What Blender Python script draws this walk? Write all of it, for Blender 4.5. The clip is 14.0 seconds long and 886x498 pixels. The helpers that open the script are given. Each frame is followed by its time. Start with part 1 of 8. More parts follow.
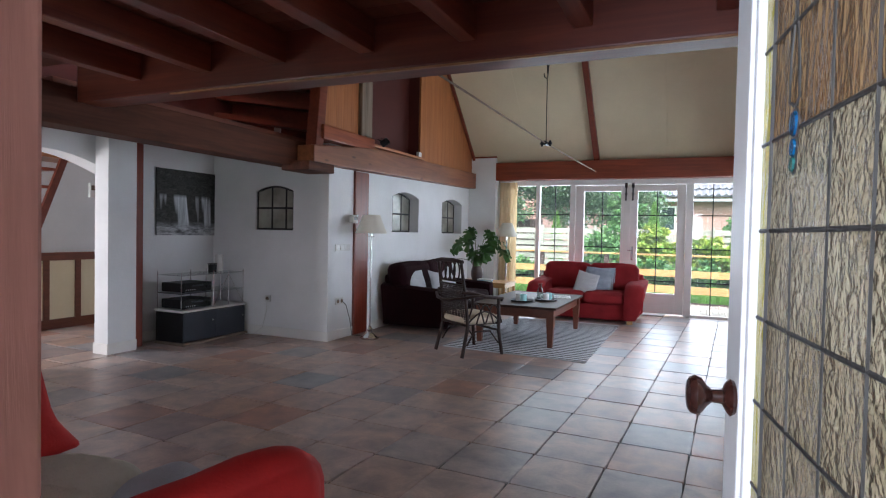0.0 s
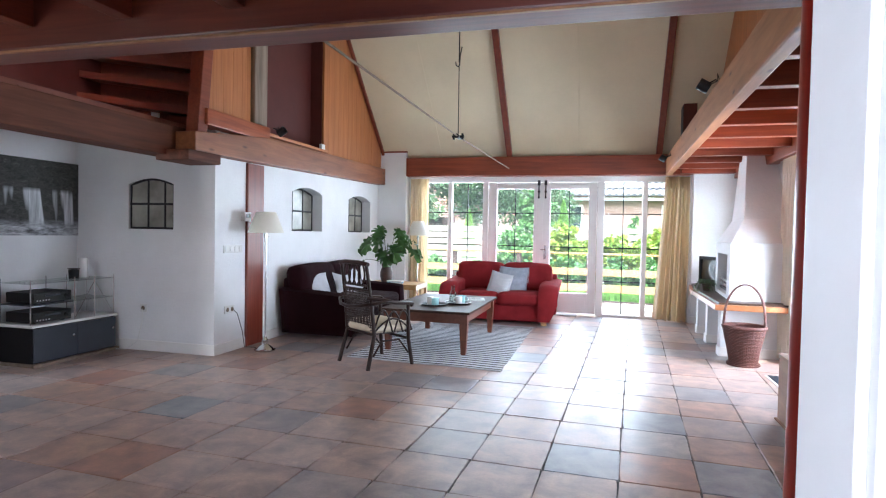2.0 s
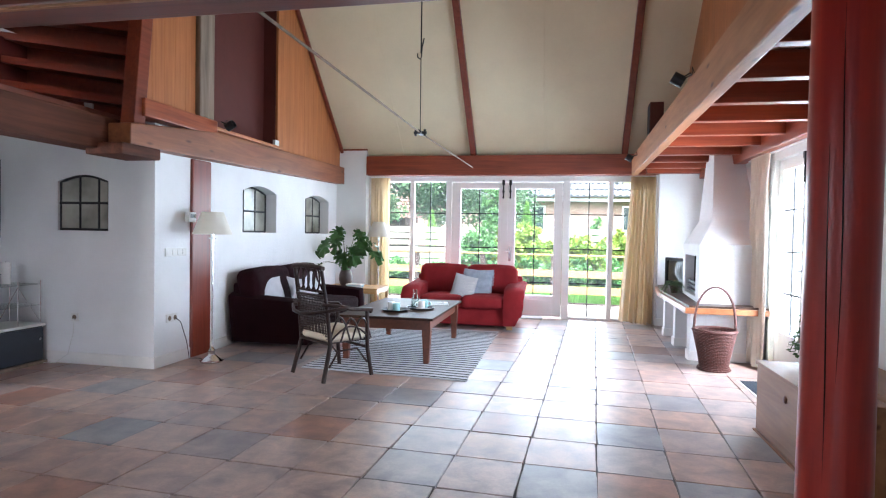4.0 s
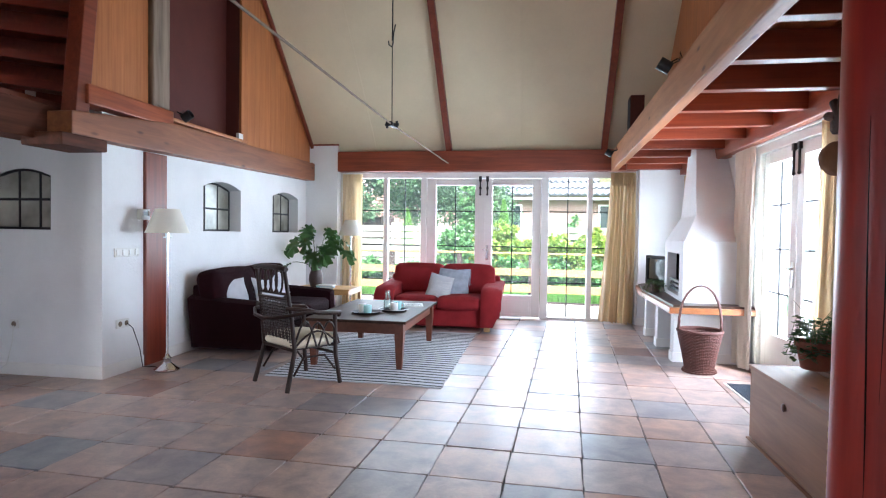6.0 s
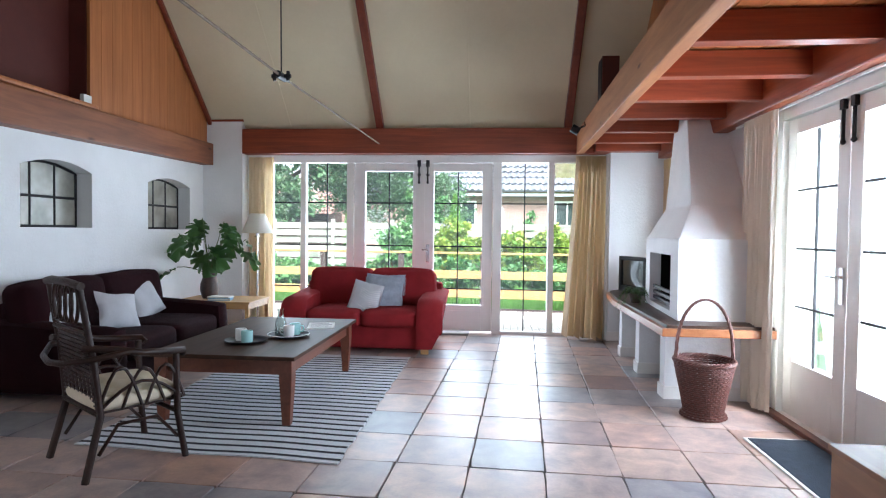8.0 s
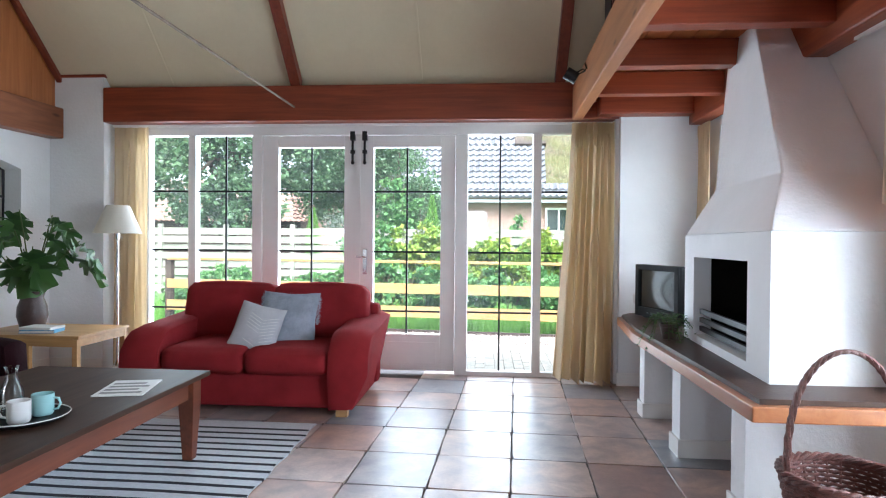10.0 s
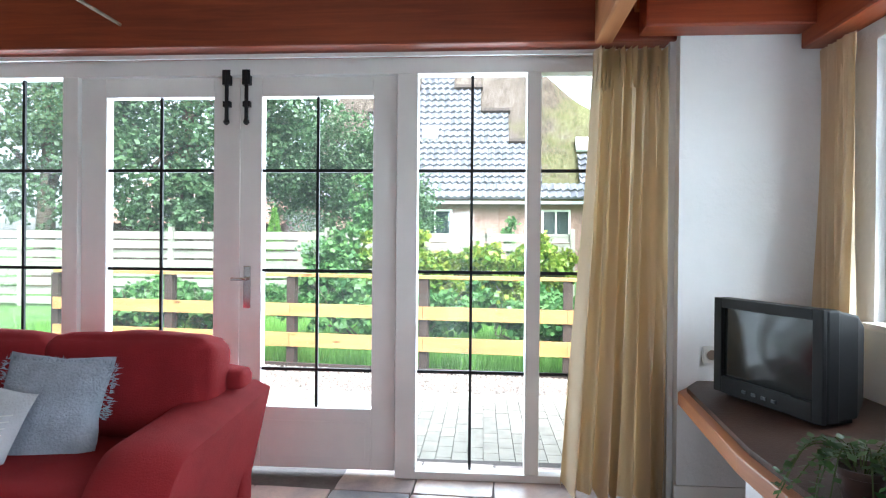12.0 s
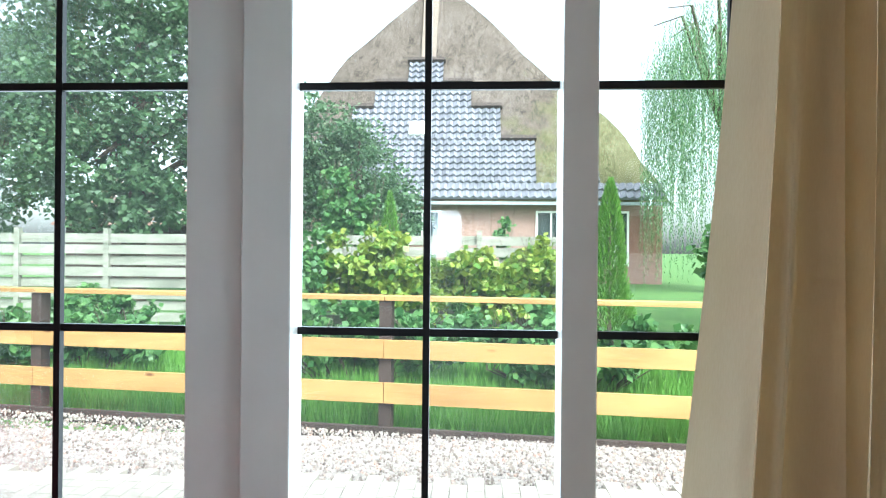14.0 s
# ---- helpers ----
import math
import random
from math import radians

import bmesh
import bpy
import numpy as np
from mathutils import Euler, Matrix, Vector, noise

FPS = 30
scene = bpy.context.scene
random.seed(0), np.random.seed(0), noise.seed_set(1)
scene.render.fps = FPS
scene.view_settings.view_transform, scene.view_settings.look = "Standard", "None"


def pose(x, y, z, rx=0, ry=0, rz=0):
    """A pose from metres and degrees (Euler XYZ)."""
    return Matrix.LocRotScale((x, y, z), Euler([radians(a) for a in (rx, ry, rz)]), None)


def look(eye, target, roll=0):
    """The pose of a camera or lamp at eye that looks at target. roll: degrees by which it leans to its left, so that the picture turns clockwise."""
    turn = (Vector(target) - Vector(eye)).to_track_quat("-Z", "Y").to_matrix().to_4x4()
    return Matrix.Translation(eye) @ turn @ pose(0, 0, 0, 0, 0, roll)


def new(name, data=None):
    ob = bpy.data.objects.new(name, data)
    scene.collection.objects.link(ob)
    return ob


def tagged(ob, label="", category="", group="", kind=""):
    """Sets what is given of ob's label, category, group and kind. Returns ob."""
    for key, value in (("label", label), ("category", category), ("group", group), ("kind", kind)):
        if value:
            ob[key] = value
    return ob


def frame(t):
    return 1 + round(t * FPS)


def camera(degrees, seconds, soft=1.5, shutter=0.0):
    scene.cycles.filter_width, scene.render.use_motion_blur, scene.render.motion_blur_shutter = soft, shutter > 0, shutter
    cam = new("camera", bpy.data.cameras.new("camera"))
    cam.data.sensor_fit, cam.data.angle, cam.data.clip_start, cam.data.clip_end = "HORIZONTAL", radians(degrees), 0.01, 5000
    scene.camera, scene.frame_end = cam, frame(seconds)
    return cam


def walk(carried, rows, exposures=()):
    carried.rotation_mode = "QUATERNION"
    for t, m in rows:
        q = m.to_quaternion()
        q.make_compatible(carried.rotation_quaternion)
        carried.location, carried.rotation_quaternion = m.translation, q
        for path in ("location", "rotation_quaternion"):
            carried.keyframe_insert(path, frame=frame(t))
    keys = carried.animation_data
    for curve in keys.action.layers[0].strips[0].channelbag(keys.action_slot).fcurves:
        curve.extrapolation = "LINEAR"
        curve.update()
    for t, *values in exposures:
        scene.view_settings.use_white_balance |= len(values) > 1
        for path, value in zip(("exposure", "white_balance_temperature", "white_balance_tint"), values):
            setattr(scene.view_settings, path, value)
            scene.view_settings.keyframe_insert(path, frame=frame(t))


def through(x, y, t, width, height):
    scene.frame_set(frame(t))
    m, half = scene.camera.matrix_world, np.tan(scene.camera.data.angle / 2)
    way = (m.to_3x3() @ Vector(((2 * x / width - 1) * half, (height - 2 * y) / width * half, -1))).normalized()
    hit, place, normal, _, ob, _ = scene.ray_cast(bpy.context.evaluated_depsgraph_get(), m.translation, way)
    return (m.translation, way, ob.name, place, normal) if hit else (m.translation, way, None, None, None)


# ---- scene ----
cam = camera(74.1, 14.0, soft=1.15)
EXPOSURES = [(0.0, 2.25, 5950, 12), (1.0, 2.65, 5900, 13), (2.5, 3.25, 5780, 11), (5.5, 3.2, 5750, 11), (7.5, 2.7, 5780, 10), (10.0, 2.62, 5830, 9), (12.0, 2.55, 5850, 6), (14.0, 2.1, 5780, 0)]
PATH = [
    (0, (-0.179, -0.089, 1.293), (-0.98, 1.743, 1.238), 1.2),
    (0.5, (-0.231, -0.005, 1.297), (-0.902, 1.878, 1.243), 1.2),
    (1, (-0.25, 0.083, 1.288), (-0.828, 1.997, 1.236), 1.2),
    (1.5, (-0.283, 0.258, 1.3), (-0.821, 2.183, 1.246), 1.1),
    (2, (-0.311, 0.441, 1.308), (-0.834, 2.37, 1.252), 1.1),
    (2.5, (-0.349, 0.602, 1.308), (-0.858, 2.536, 1.255), 1.0),
    (3, (-0.369, 0.711, 1.317), (-0.836, 2.655, 1.264), 1.0),
    (5.5, (-0.41, 0.846, 1.302), (-0.754, 2.815, 1.253), 0.9),
    (6, (-0.418, 1.108, 1.298), (-0.742, 3.081, 1.246), 0.8),
    (6.5, (-0.413, 1.457, 1.304), (-0.712, 3.434, 1.25), 0.7),
    (7, (-0.434, 1.867, 1.3), (-0.692, 3.849, 1.244), 0.7),
    (7.5, (-0.408, 2.297, 1.283), (-0.61, 4.286, 1.227), 0.7),
    (7.7, (-0.394, 2.484, 1.288), (-0.582, 4.474, 1.231), 0.7),
    (10, (-0.112, 4.958, 1.188), (-0.262, 6.952, 1.169), 0.5),
    (10.5, (-0.148, 5.444, 1.197), (-0.256, 7.442, 1.188), 0.6),
    (11, (-0.124, 6.026, 1.232), (-0.228, 8.023, 1.208), 0.5),
    (11.5, (-0.025, 6.546, 1.265), (-0.135, 8.542, 1.229), 0.2),
    (12, (0.062, 7.11, 1.244), (-0.073, 9.105, 1.237), 0.5),
    (12.5, (0.048, 7.59, 1.278), (-0.053, 9.587, 1.275), 0.5),
    (13, (0.117, 8.108, 1.287), (0.01, 10.106, 1.287), 0.6),
    (13.5, (0.11, 8.548, 1.272), (0.007, 10.545, 1.275), 0.4),
    (14, (0.105, 8.984, 1.292), (-0.001, 10.981, 1.294), 0.5),
]
walk(cam, [(t, look(eye, target, roll)) for t, eye, target, roll in PATH], EXPOSURES)

# ---- world and light ----
world = bpy.data.worlds.new("world")
scene.world = world
world.use_nodes = True
wn = world.node_tree
sky = wn.nodes.new("ShaderNodeTexSky")
sky.sky_type, sky.sun_disc = "NISHITA", False
sky.sun_elevation, sky.sun_rotation = radians(48), radians(150)
sky.air_density, sky.dust_density, sky.ozone_density = 1.0, 4.0, 1.0
haze = wn.nodes.new("ShaderNodeHueSaturation")
haze.inputs["Saturation"].default_value = 0.3
wn.links.new(sky.outputs[0], haze.inputs["Color"])
wn.links.new(haze.outputs[0], wn.nodes["Background"].inputs[0])
wn.nodes["Background"].inputs[1].default_value = 0.15
SUN = bpy.data.lights.new("sun", "SUN")
SUN.energy, SUN.angle, SUN.color = 1.5, radians(12), (1.0, 0.97, 0.93)
sun = new("sun", SUN)
sun.matrix_world = look((0, 0, 20), (0 - 20 * math.sin(radians(150)) * 0.9, 0 - 20 * math.cos(radians(150)) * 0.9, 0))


def area_lamp(name, place, target, w, h, watts, tint=(0.9, 0.97, 1.06)):
    """An area lamp that stands in for sky light at an opening, or adds fill."""
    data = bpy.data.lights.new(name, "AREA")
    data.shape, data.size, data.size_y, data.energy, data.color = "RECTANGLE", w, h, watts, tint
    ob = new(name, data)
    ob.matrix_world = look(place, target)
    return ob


area_lamp("sky_north", (-1.5, 10.46, 1.2), (-1.5, 5, 0.6), 3.7, 2.1, 32)
area_lamp("sky_east", (1.86, 6.42, 1.15), (-3, 6.3, 0.5), 1.35, 1.9, 32)
area_lamp("sky_east_small", (1.84, 9.2, 1.5), (-3, 9.0, 0.9), 0.7, 1.0, 3)
# Fill lamps for assumed, unseen windows; south has a made-up opening, halls have none.
area_lamp("fill_south", (-4.05, 0.1, 1.5), (-3.6, 5, 1.0), 0.8, 0.9, 2)
area_lamp("fill_stairhall", (-8.05, 1.6, 1.7), (-6.5, 3.6, 1.0), 1.2, 1.2, 34, (1.0, 0.95, 0.9))
area_lamp("fill_hall", (-0.6, -2.3, 1.7), (-0.1, 1.0, 1.2), 1.2, 1.2, 25)


# ---- materials ----
def nodes_of(name, base, rough=0.6, metal=0.0):
    m = bpy.data.materials.new(name)
    m.use_nodes = True
    nt = m.node_tree
    b = nt.nodes["Principled BSDF"]
    b.inputs["Base Color"].default_value = (*base, 1)
    b.inputs["Roughness"].default_value = rough
    b.inputs["Metallic"].default_value = metal
    return m, nt, b


def coords(nt, scale=(1, 1, 1), kind="Object"):
    tc, mp = nt.nodes.new("ShaderNodeTexCoord"), nt.nodes.new("ShaderNodeMapping")
    nt.links.new(tc.outputs[kind], mp.inputs[0])
    mp.inputs["Scale"].default_value = scale
    return mp.outputs[0]


def noise_of(nt, vec, scale, detail=4.0, rough=0.55, distortion=0.0):
    n = nt.nodes.new("ShaderNodeTexNoise")
    nt.links.new(vec, n.inputs["Vector"])
    n.inputs["Scale"].default_value, n.inputs["Detail"].default_value = scale, detail
    n.inputs["Roughness"].default_value, n.inputs["Distortion"].default_value = rough, distortion
    return n.outputs["Fac"]


def ramp_of(nt, fac, stops):
    r = nt.nodes.new("ShaderNodeValToRGB")
    nt.links.new(fac, r.inputs[0])
    for i, (at, col) in enumerate(stops):
        e = r.color_ramp.elements[i] if i < 2 else r.color_ramp.elements.new(at)
        e.position, e.color = at, (*col, 1)
    return r.outputs[0]


def mix_of(nt, kind, fac, a, b):
    n = nt.nodes.new("ShaderNodeMix")
    n.data_type, n.blend_type = "RGBA", kind
    for sock, v in ((n.inputs[0], fac), (n.inputs[6], a), (n.inputs[7], b)):
        if isinstance(v, (int, float)):
            sock.default_value = v
        elif isinstance(v, tuple):
            sock.default_value = (*v, 1)
        else:
            nt.links.new(v, sock)
    return n.outputs[2]


def bump_of(nt, b, height, strength=0.3, distance=0.01):
    n = nt.nodes.new("ShaderNodeBump")
    n.inputs["Strength"].default_value, n.inputs["Distance"].default_value = strength, distance
    nt.links.new(height, n.inputs["Height"])
    nt.links.new(n.outputs[0], b.inputs["Normal"])


def spread(c, k):
    return tuple(min(1.0, v * k) for v in c)


def plain(name, base, rough=0.5, metal=0.0, vary=0.15, scale=6.0, bump=0.15, bscale=60.0, stretch=(1, 1, 1), object_random=0.0):
    """A surface with large soft stains and fine grain."""
    m, nt, b = nodes_of(name, base, rough, metal)
    v = coords(nt, stretch)
    col = ramp_of(nt, noise_of(nt, v, scale), [(0.3, spread(base, 1 - vary)), (0.7, spread(base, 1 + vary))])
    fine = noise_of(nt, v, bscale, 6.0, 0.6)
    col = mix_of(nt, "OVERLAY", 0.25 * min(1, vary * 4), col, ramp_of(nt, fine, [(0.2, (0.25, 0.25, 0.25)), (0.8, (0.75, 0.75, 0.75))]))
    if object_random:
        oi = nt.nodes.new("ShaderNodeObjectInfo")
        col = mix_of(nt, "MULTIPLY", 1.0, col, ramp_of(nt, oi.outputs["Random"], [(0.0, (1 - object_random,) * 3), (1.0, (1, 1, 1))]))
    nt.links.new(col, b.inputs["Base Color"])
    if bump:
        bump_of(nt, b, fine, bump, 0.01)
    return m


def wood(name, dark, light, rough=0.45, along="x", grain=14.0, bump=0.12, vary=0.25, knots=False):
    """Grain lines along one axis, with knots and a tone of its own for each board."""
    m, nt, b = nodes_of(name, light, rough)
    s = {"x": (0.7, grain, grain), "y": (grain, 0.7, grain), "z": (grain, grain, 0.7)}[along]
    oi = nt.nodes.new("ShaderNodeObjectInfo")
    tc, mp = nt.nodes.new("ShaderNodeTexCoord"), nt.nodes.new("ShaderNodeMapping")
    add = nt.nodes.new("ShaderNodeVectorMath")
    add.operation = "ADD"
    nt.links.new(tc.outputs["Object"], add.inputs[0])
    mul = nt.nodes.new("ShaderNodeVectorMath")
    mul.operation = "SCALE"
    mul.inputs[0].default_value = (7.0, 9.0, 5.0)
    nt.links.new(oi.outputs["Random"], mul.inputs["Scale"])
    nt.links.new(mul.outputs[0], add.inputs[1])
    nt.links.new(add.outputs[0], mp.inputs[0])
    mp.inputs["Scale"].default_value = s
    g = noise_of(nt, mp.outputs[0], 1.6, 6.0, 0.65, 0.6)
    col = ramp_of(nt, g, [(0.28, dark), (0.72, light)])
    big = noise_of(nt, add.outputs[0], 1.3, 3.0)
    col = mix_of(nt, "MULTIPLY", 1.0, col, ramp_of(nt, big, [(0.25, (1 - vary,) * 3), (0.75, (1, 1, 1))]))
    if knots:
        vo = nt.nodes.new("ShaderNodeTexVoronoi")
        mk = nt.nodes.new("ShaderNodeMapping")
        nt.links.new(add.outputs[0], mk.inputs[0])
        mk.inputs["Scale"].default_value = {"x": (2.2, 7, 7), "y": (7, 2.2, 7), "z": (7, 7, 2.2)}[along]
        nt.links.new(mk.outputs[0], vo.inputs["Vector"])
        vo.inputs["Scale"].default_value = 1.0
        col = mix_of(nt, "MULTIPLY", 1.0, col, ramp_of(nt, vo.outputs["Distance"], [(0.05, (0.35, 0.25, 0.2)), (0.14, (1, 1, 1))]))
    nt.links.new(col, b.inputs["Base Color"])
    bump_of(nt, b, g, bump, 0.006)
    return m


STUCCO = plain("white_stucco", (0.78, 0.79, 0.8), 0.85, vary=0.04, scale=2.5, bump=0.35, bscale=35)
WHITEPAINT = plain("white_paint", (0.8, 0.79, 0.77), 0.35, vary=0.04, scale=4, bump=0.05)
CREAM = plain("cream_roof_board", (0.66, 0.58, 0.4), 0.8, vary=0.06, scale=1.2, bump=0.1, bscale=25)
REDWOOD_X = wood("red_stained_beam", (0.17, 0.028, 0.012), (0.34, 0.07, 0.026), 0.4, "x")
REDWOOD_Y = wood("red_stained_beam_along", (0.2, 0.036, 0.012), (0.4, 0.095, 0.03), 0.4, "y")
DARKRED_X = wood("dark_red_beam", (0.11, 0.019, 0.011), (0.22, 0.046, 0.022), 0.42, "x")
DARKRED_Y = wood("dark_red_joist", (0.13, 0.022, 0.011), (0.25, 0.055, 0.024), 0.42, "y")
JAMBWOOD = wood("worn_red_brown_frame", (0.17, 0.06, 0.04), (0.32, 0.14, 0.1), 0.6, "z", 8, 0.3)
REDWOOD_Z = wood("red_stained_post", (0.14, 0.022, 0.012), (0.27, 0.05, 0.024), 0.36, "z")
OLDBEAM = wood("old_dark_beam", (0.06, 0.02, 0.012), (0.15, 0.05, 0.028), 0.6, "y", 9, 0.4)
PALEBEAM = wood("worn_pine_beam", (0.3, 0.105, 0.038), (0.52, 0.23, 0.09), 0.48, "y", 8, 0.3, knots=True)
GABLEWOOD = wood("orange_gable_board", (0.34, 0.108, 0.033), (0.5, 0.19, 0.062), 0.5, "z", 16)
# Orange brightened in the colour to carry bounce light on the east ceiling.
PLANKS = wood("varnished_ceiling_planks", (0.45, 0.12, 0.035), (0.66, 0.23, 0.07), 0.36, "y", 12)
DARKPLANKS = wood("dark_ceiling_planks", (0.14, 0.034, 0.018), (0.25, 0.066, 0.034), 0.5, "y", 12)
WESTPINE = wood("old_stained_pine_beam", (0.17, 0.05, 0.022), (0.34, 0.125, 0.05), 0.48, "y", 8, 0.3, knots=True)
GREYTIMBER = wood("grey_old_timber", (0.14, 0.1, 0.07), (0.3, 0.23, 0.17), 0.8, "z", 8, 0.5)
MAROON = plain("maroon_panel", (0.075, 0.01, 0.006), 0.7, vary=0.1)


def glass_of(name, tint=(1, 1, 1), rough=0.0):
    m, nt, b = nodes_of(name, tint, rough)
    nt.nodes.remove(b)
    out = nt.nodes["Material Output"]
    tr, gl, mx = (nt.nodes.new(k) for k in ("ShaderNodeBsdfTransparent", "ShaderNodeBsdfGlossy", "ShaderNodeMixShader"))
    fr = nt.nodes.new("ShaderNodeFresnel")
    fr.inputs[0].default_value = 1.45
    tr.inputs[0].default_value = (*tint, 1)
    gl.inputs["Roughness"].default_value = rough
    half = nt.nodes.new("ShaderNodeMath")
    half.operation = "MULTIPLY"
    half.inputs[1].default_value = 0.6
    nt.links.new(fr.outputs[0], half.inputs[0])
    nt.links.new(half.outputs[0], mx.inputs[0])
    nt.links.new(tr.outputs[0], mx.inputs[1])
    nt.links.new(gl.outputs[0], mx.inputs[2])
    nt.links.new(mx.outputs[0], out.inputs[0])
    return m


def veiled(m, amount):
    """Veiling glare of the bright garden, put into the glass as a faint translucent layer."""
    nt = m.node_tree
    out = nt.nodes["Material Output"]
    df, mx = nt.nodes.new("ShaderNodeBsdfTranslucent"), nt.nodes.new("ShaderNodeMixShader")
    df.inputs[0].default_value = (0.9, 0.95, 0.95, 1)
    v = coords(nt)
    nt.links.new(ramp_of(nt, noise_of(nt, v, 2.0, 5), [(0.3, (amount * 0.7,) * 3), (0.75, (amount * 1.6,) * 3)]), mx.inputs[0])
    nt.links.new(out.inputs[0].links[0].from_socket, mx.inputs[1])
    nt.links.new(df.outputs[0], mx.inputs[2])
    nt.links.new(mx.outputs[0], out.inputs[0])
    return m


GLASS = veiled(glass_of("window_glass", (0.96, 0.98, 0.97)), 0.004)


def tile_material():
    m, nt, b = nodes_of("terracotta_tile", (0.4, 0.25, 0.2), 0.32)
    oi = nt.nodes.new("ShaderNodeObjectInfo")
    base = ramp_of(nt, oi.outputs["Random"], [(0.0, (0.36, 0.24, 0.19)), (0.16, (0.39, 0.3, 0.26)), (0.32, (0.41, 0.32, 0.29)), (0.5, (0.33, 0.3, 0.3)),
                                              (0.6, (0.22, 0.245, 0.28)), (0.7, (0.37, 0.26, 0.22)), (0.82, (0.41, 0.33, 0.3)), (0.94, (0.32, 0.16, 0.11)), (1.0, (0.22, 0.24, 0.27))])
    v = coords(nt)
    geo = nt.nodes.new("ShaderNodeNewGeometry")
    cloud = noise_of(nt, geo.outputs["Position"], 5.0, 5.0, 0.6, 0.4)
    col = mix_of(nt, "OVERLAY", 0.9, base, ramp_of(nt, cloud, [(0.3, (0.26, 0.27, 0.3)), (0.7, (0.72, 0.67, 0.62))]))
    fine = noise_of(nt, geo.outputs["Position"], 60.0, 6.0, 0.65)
    col = mix_of(nt, "OVERLAY", 0.3, col, ramp_of(nt, fine, [(0.2, (0.3, 0.3, 0.3)), (0.8, (0.7, 0.7, 0.7))]))
    nt.links.new(col, b.inputs["Base Color"])
    nt.links.new(ramp_of(nt, cloud, [(0.2, (0.28,) * 3), (0.8, (0.44,) * 3)]), b.inputs["Roughness"])
    b.inputs["Specular IOR Level"].default_value = 0.8
    bump_of(nt, b, cloud, 0.2, 0.006)
    return m


TILE = tile_material()
GROUT = plain("floor_grout", (0.1, 0.085, 0.08), 0.9, vary=0.2, scale=12, bump=0.4)


# ---- mesh helpers ----
def box(bm, x0, x1, y0, y1, z0, z1, m=None):
    vs = [bm.verts.new((x, y, z)) for z in (z0, z1) for x, y in ((x0, y0), (x1, y0), (x1, y1), (x0, y1))]
    for f in ((3, 2, 1, 0), (4, 5, 6, 7), (0, 1, 5, 4), (1, 2, 6, 5), (2, 3, 7, 6), (3, 0, 4, 7)):
        bm.faces.new([vs[i] for i in f])
    if m is not None:
        for v in vs:
            v.co = m @ v.co
    return vs


def bevelled(bm, width=0.006, segments=2, angle=40):
    bm.normal_update()
    es = [e for e in bm.edges if len(e.link_faces) == 2 and e.calc_face_angle(0) > radians(angle)]
    if es:
        bmesh.ops.bevel(bm, geom=es, offset=width, segments=segments, profile=0.6, affect="EDGES", clamp_overlap=True)
    return bm


def tube(bm, pts, r, n=8, closed=False, cap=True):
    """A round bar along the points; r is one radius or one for each point."""
    pts = [Vector(p) for p in pts]
    rs = r if isinstance(r, (list, tuple)) else [r] * len(pts)
    rings, up = [], None
    for i, p in enumerate(pts):
        a = pts[i - 1] if i or closed else p
        c = pts[(i + 1) % len(pts)] if i < len(pts) - 1 or closed else p
        d = (c - a).normalized()
        if up is None:
            up = d.orthogonal().normalized()
        up = (up - d * up.dot(d))
        up = up.normalized() if up.length > 1e-6 else d.orthogonal().normalized()
        side = d.cross(up)
        rings.append([bm.verts.new(p + (up * math.cos(2 * math.pi * k / n) + side * math.sin(2 * math.pi * k / n)) * rs[i]) for k in range(n)])
    for i in range(len(rings) - (0 if closed else 1)):
        a, c = rings[i], rings[(i + 1) % len(rings)]
        for k in range(n):
            bm.faces.new((a[k], a[(k + 1) % n], c[(k + 1) % n], c[k]))
    if cap and not closed:
        bm.faces.new(rings[0][::-1])
        bm.faces.new(rings[-1])
    return rings


def lathe(bm, profile, n=24, centre=(0, 0, 0)):
    """A turned body from (radius, height) pairs."""
    cx, cy, cz = centre
    rings = []
    for r, z in profile:
        rings.append([bm.verts.new((cx + max(r, 1e-4) * math.cos(2 * math.pi * k / n), cy + max(r, 1e-4) * math.sin(2 * math.pi * k / n), cz + z)) for k in range(n)])
    for a, c in zip(rings, rings[1:]):
        for k in range(n):
            bm.faces.new((a[k], a[(k + 1) % n], c[(k + 1) % n], c[k]))
    bm.faces.new(rings[0][::-1])
    bm.faces.new(rings[-1])
    return rings


def prism(bm, outline, y0, y1, axis="y"):
    """A flat outline of (a, z) pairs, given depth along an axis."""
    mk = (lambda a, z, d: (a, d, z)) if axis == "y" else ((lambda a, z, d: (d, a, z)) if axis == "x" else (lambda a, z, d: (a, z, d)))
    f0 = [bm.verts.new(mk(a, z, y0)) for a, z in outline]
    f1 = [bm.verts.new(mk(a, z, y1)) for a, z in outline]
    n = len(outline)
    bm.faces.new(f0)
    bm.faces.new(f1[::-1])
    for i in range(n):
        bm.faces.new((f0[i], f1[i], f1[(i + 1) % n], f0[(i + 1) % n]))


def finish(ob, smooth):
    if smooth:
        for p in ob.data.polygons:
            p.use_smooth = True
        ob.data.set_sharp_from_angle(angle=radians(smooth))
    return ob


def part(name, bm, material, parent=None, label="", smooth=0, kind=""):
    bmesh.ops.recalc_face_normals(bm, faces=bm.faces)
    me = bpy.data.meshes.new(name)
    bm.to_mesh(me)
    bm.free()
    me.materials.append(material)
    ob = new(name, me)
    if parent is not None:
        ob.parent = parent
    return finish(tagged(ob, label, kind=kind), smooth)


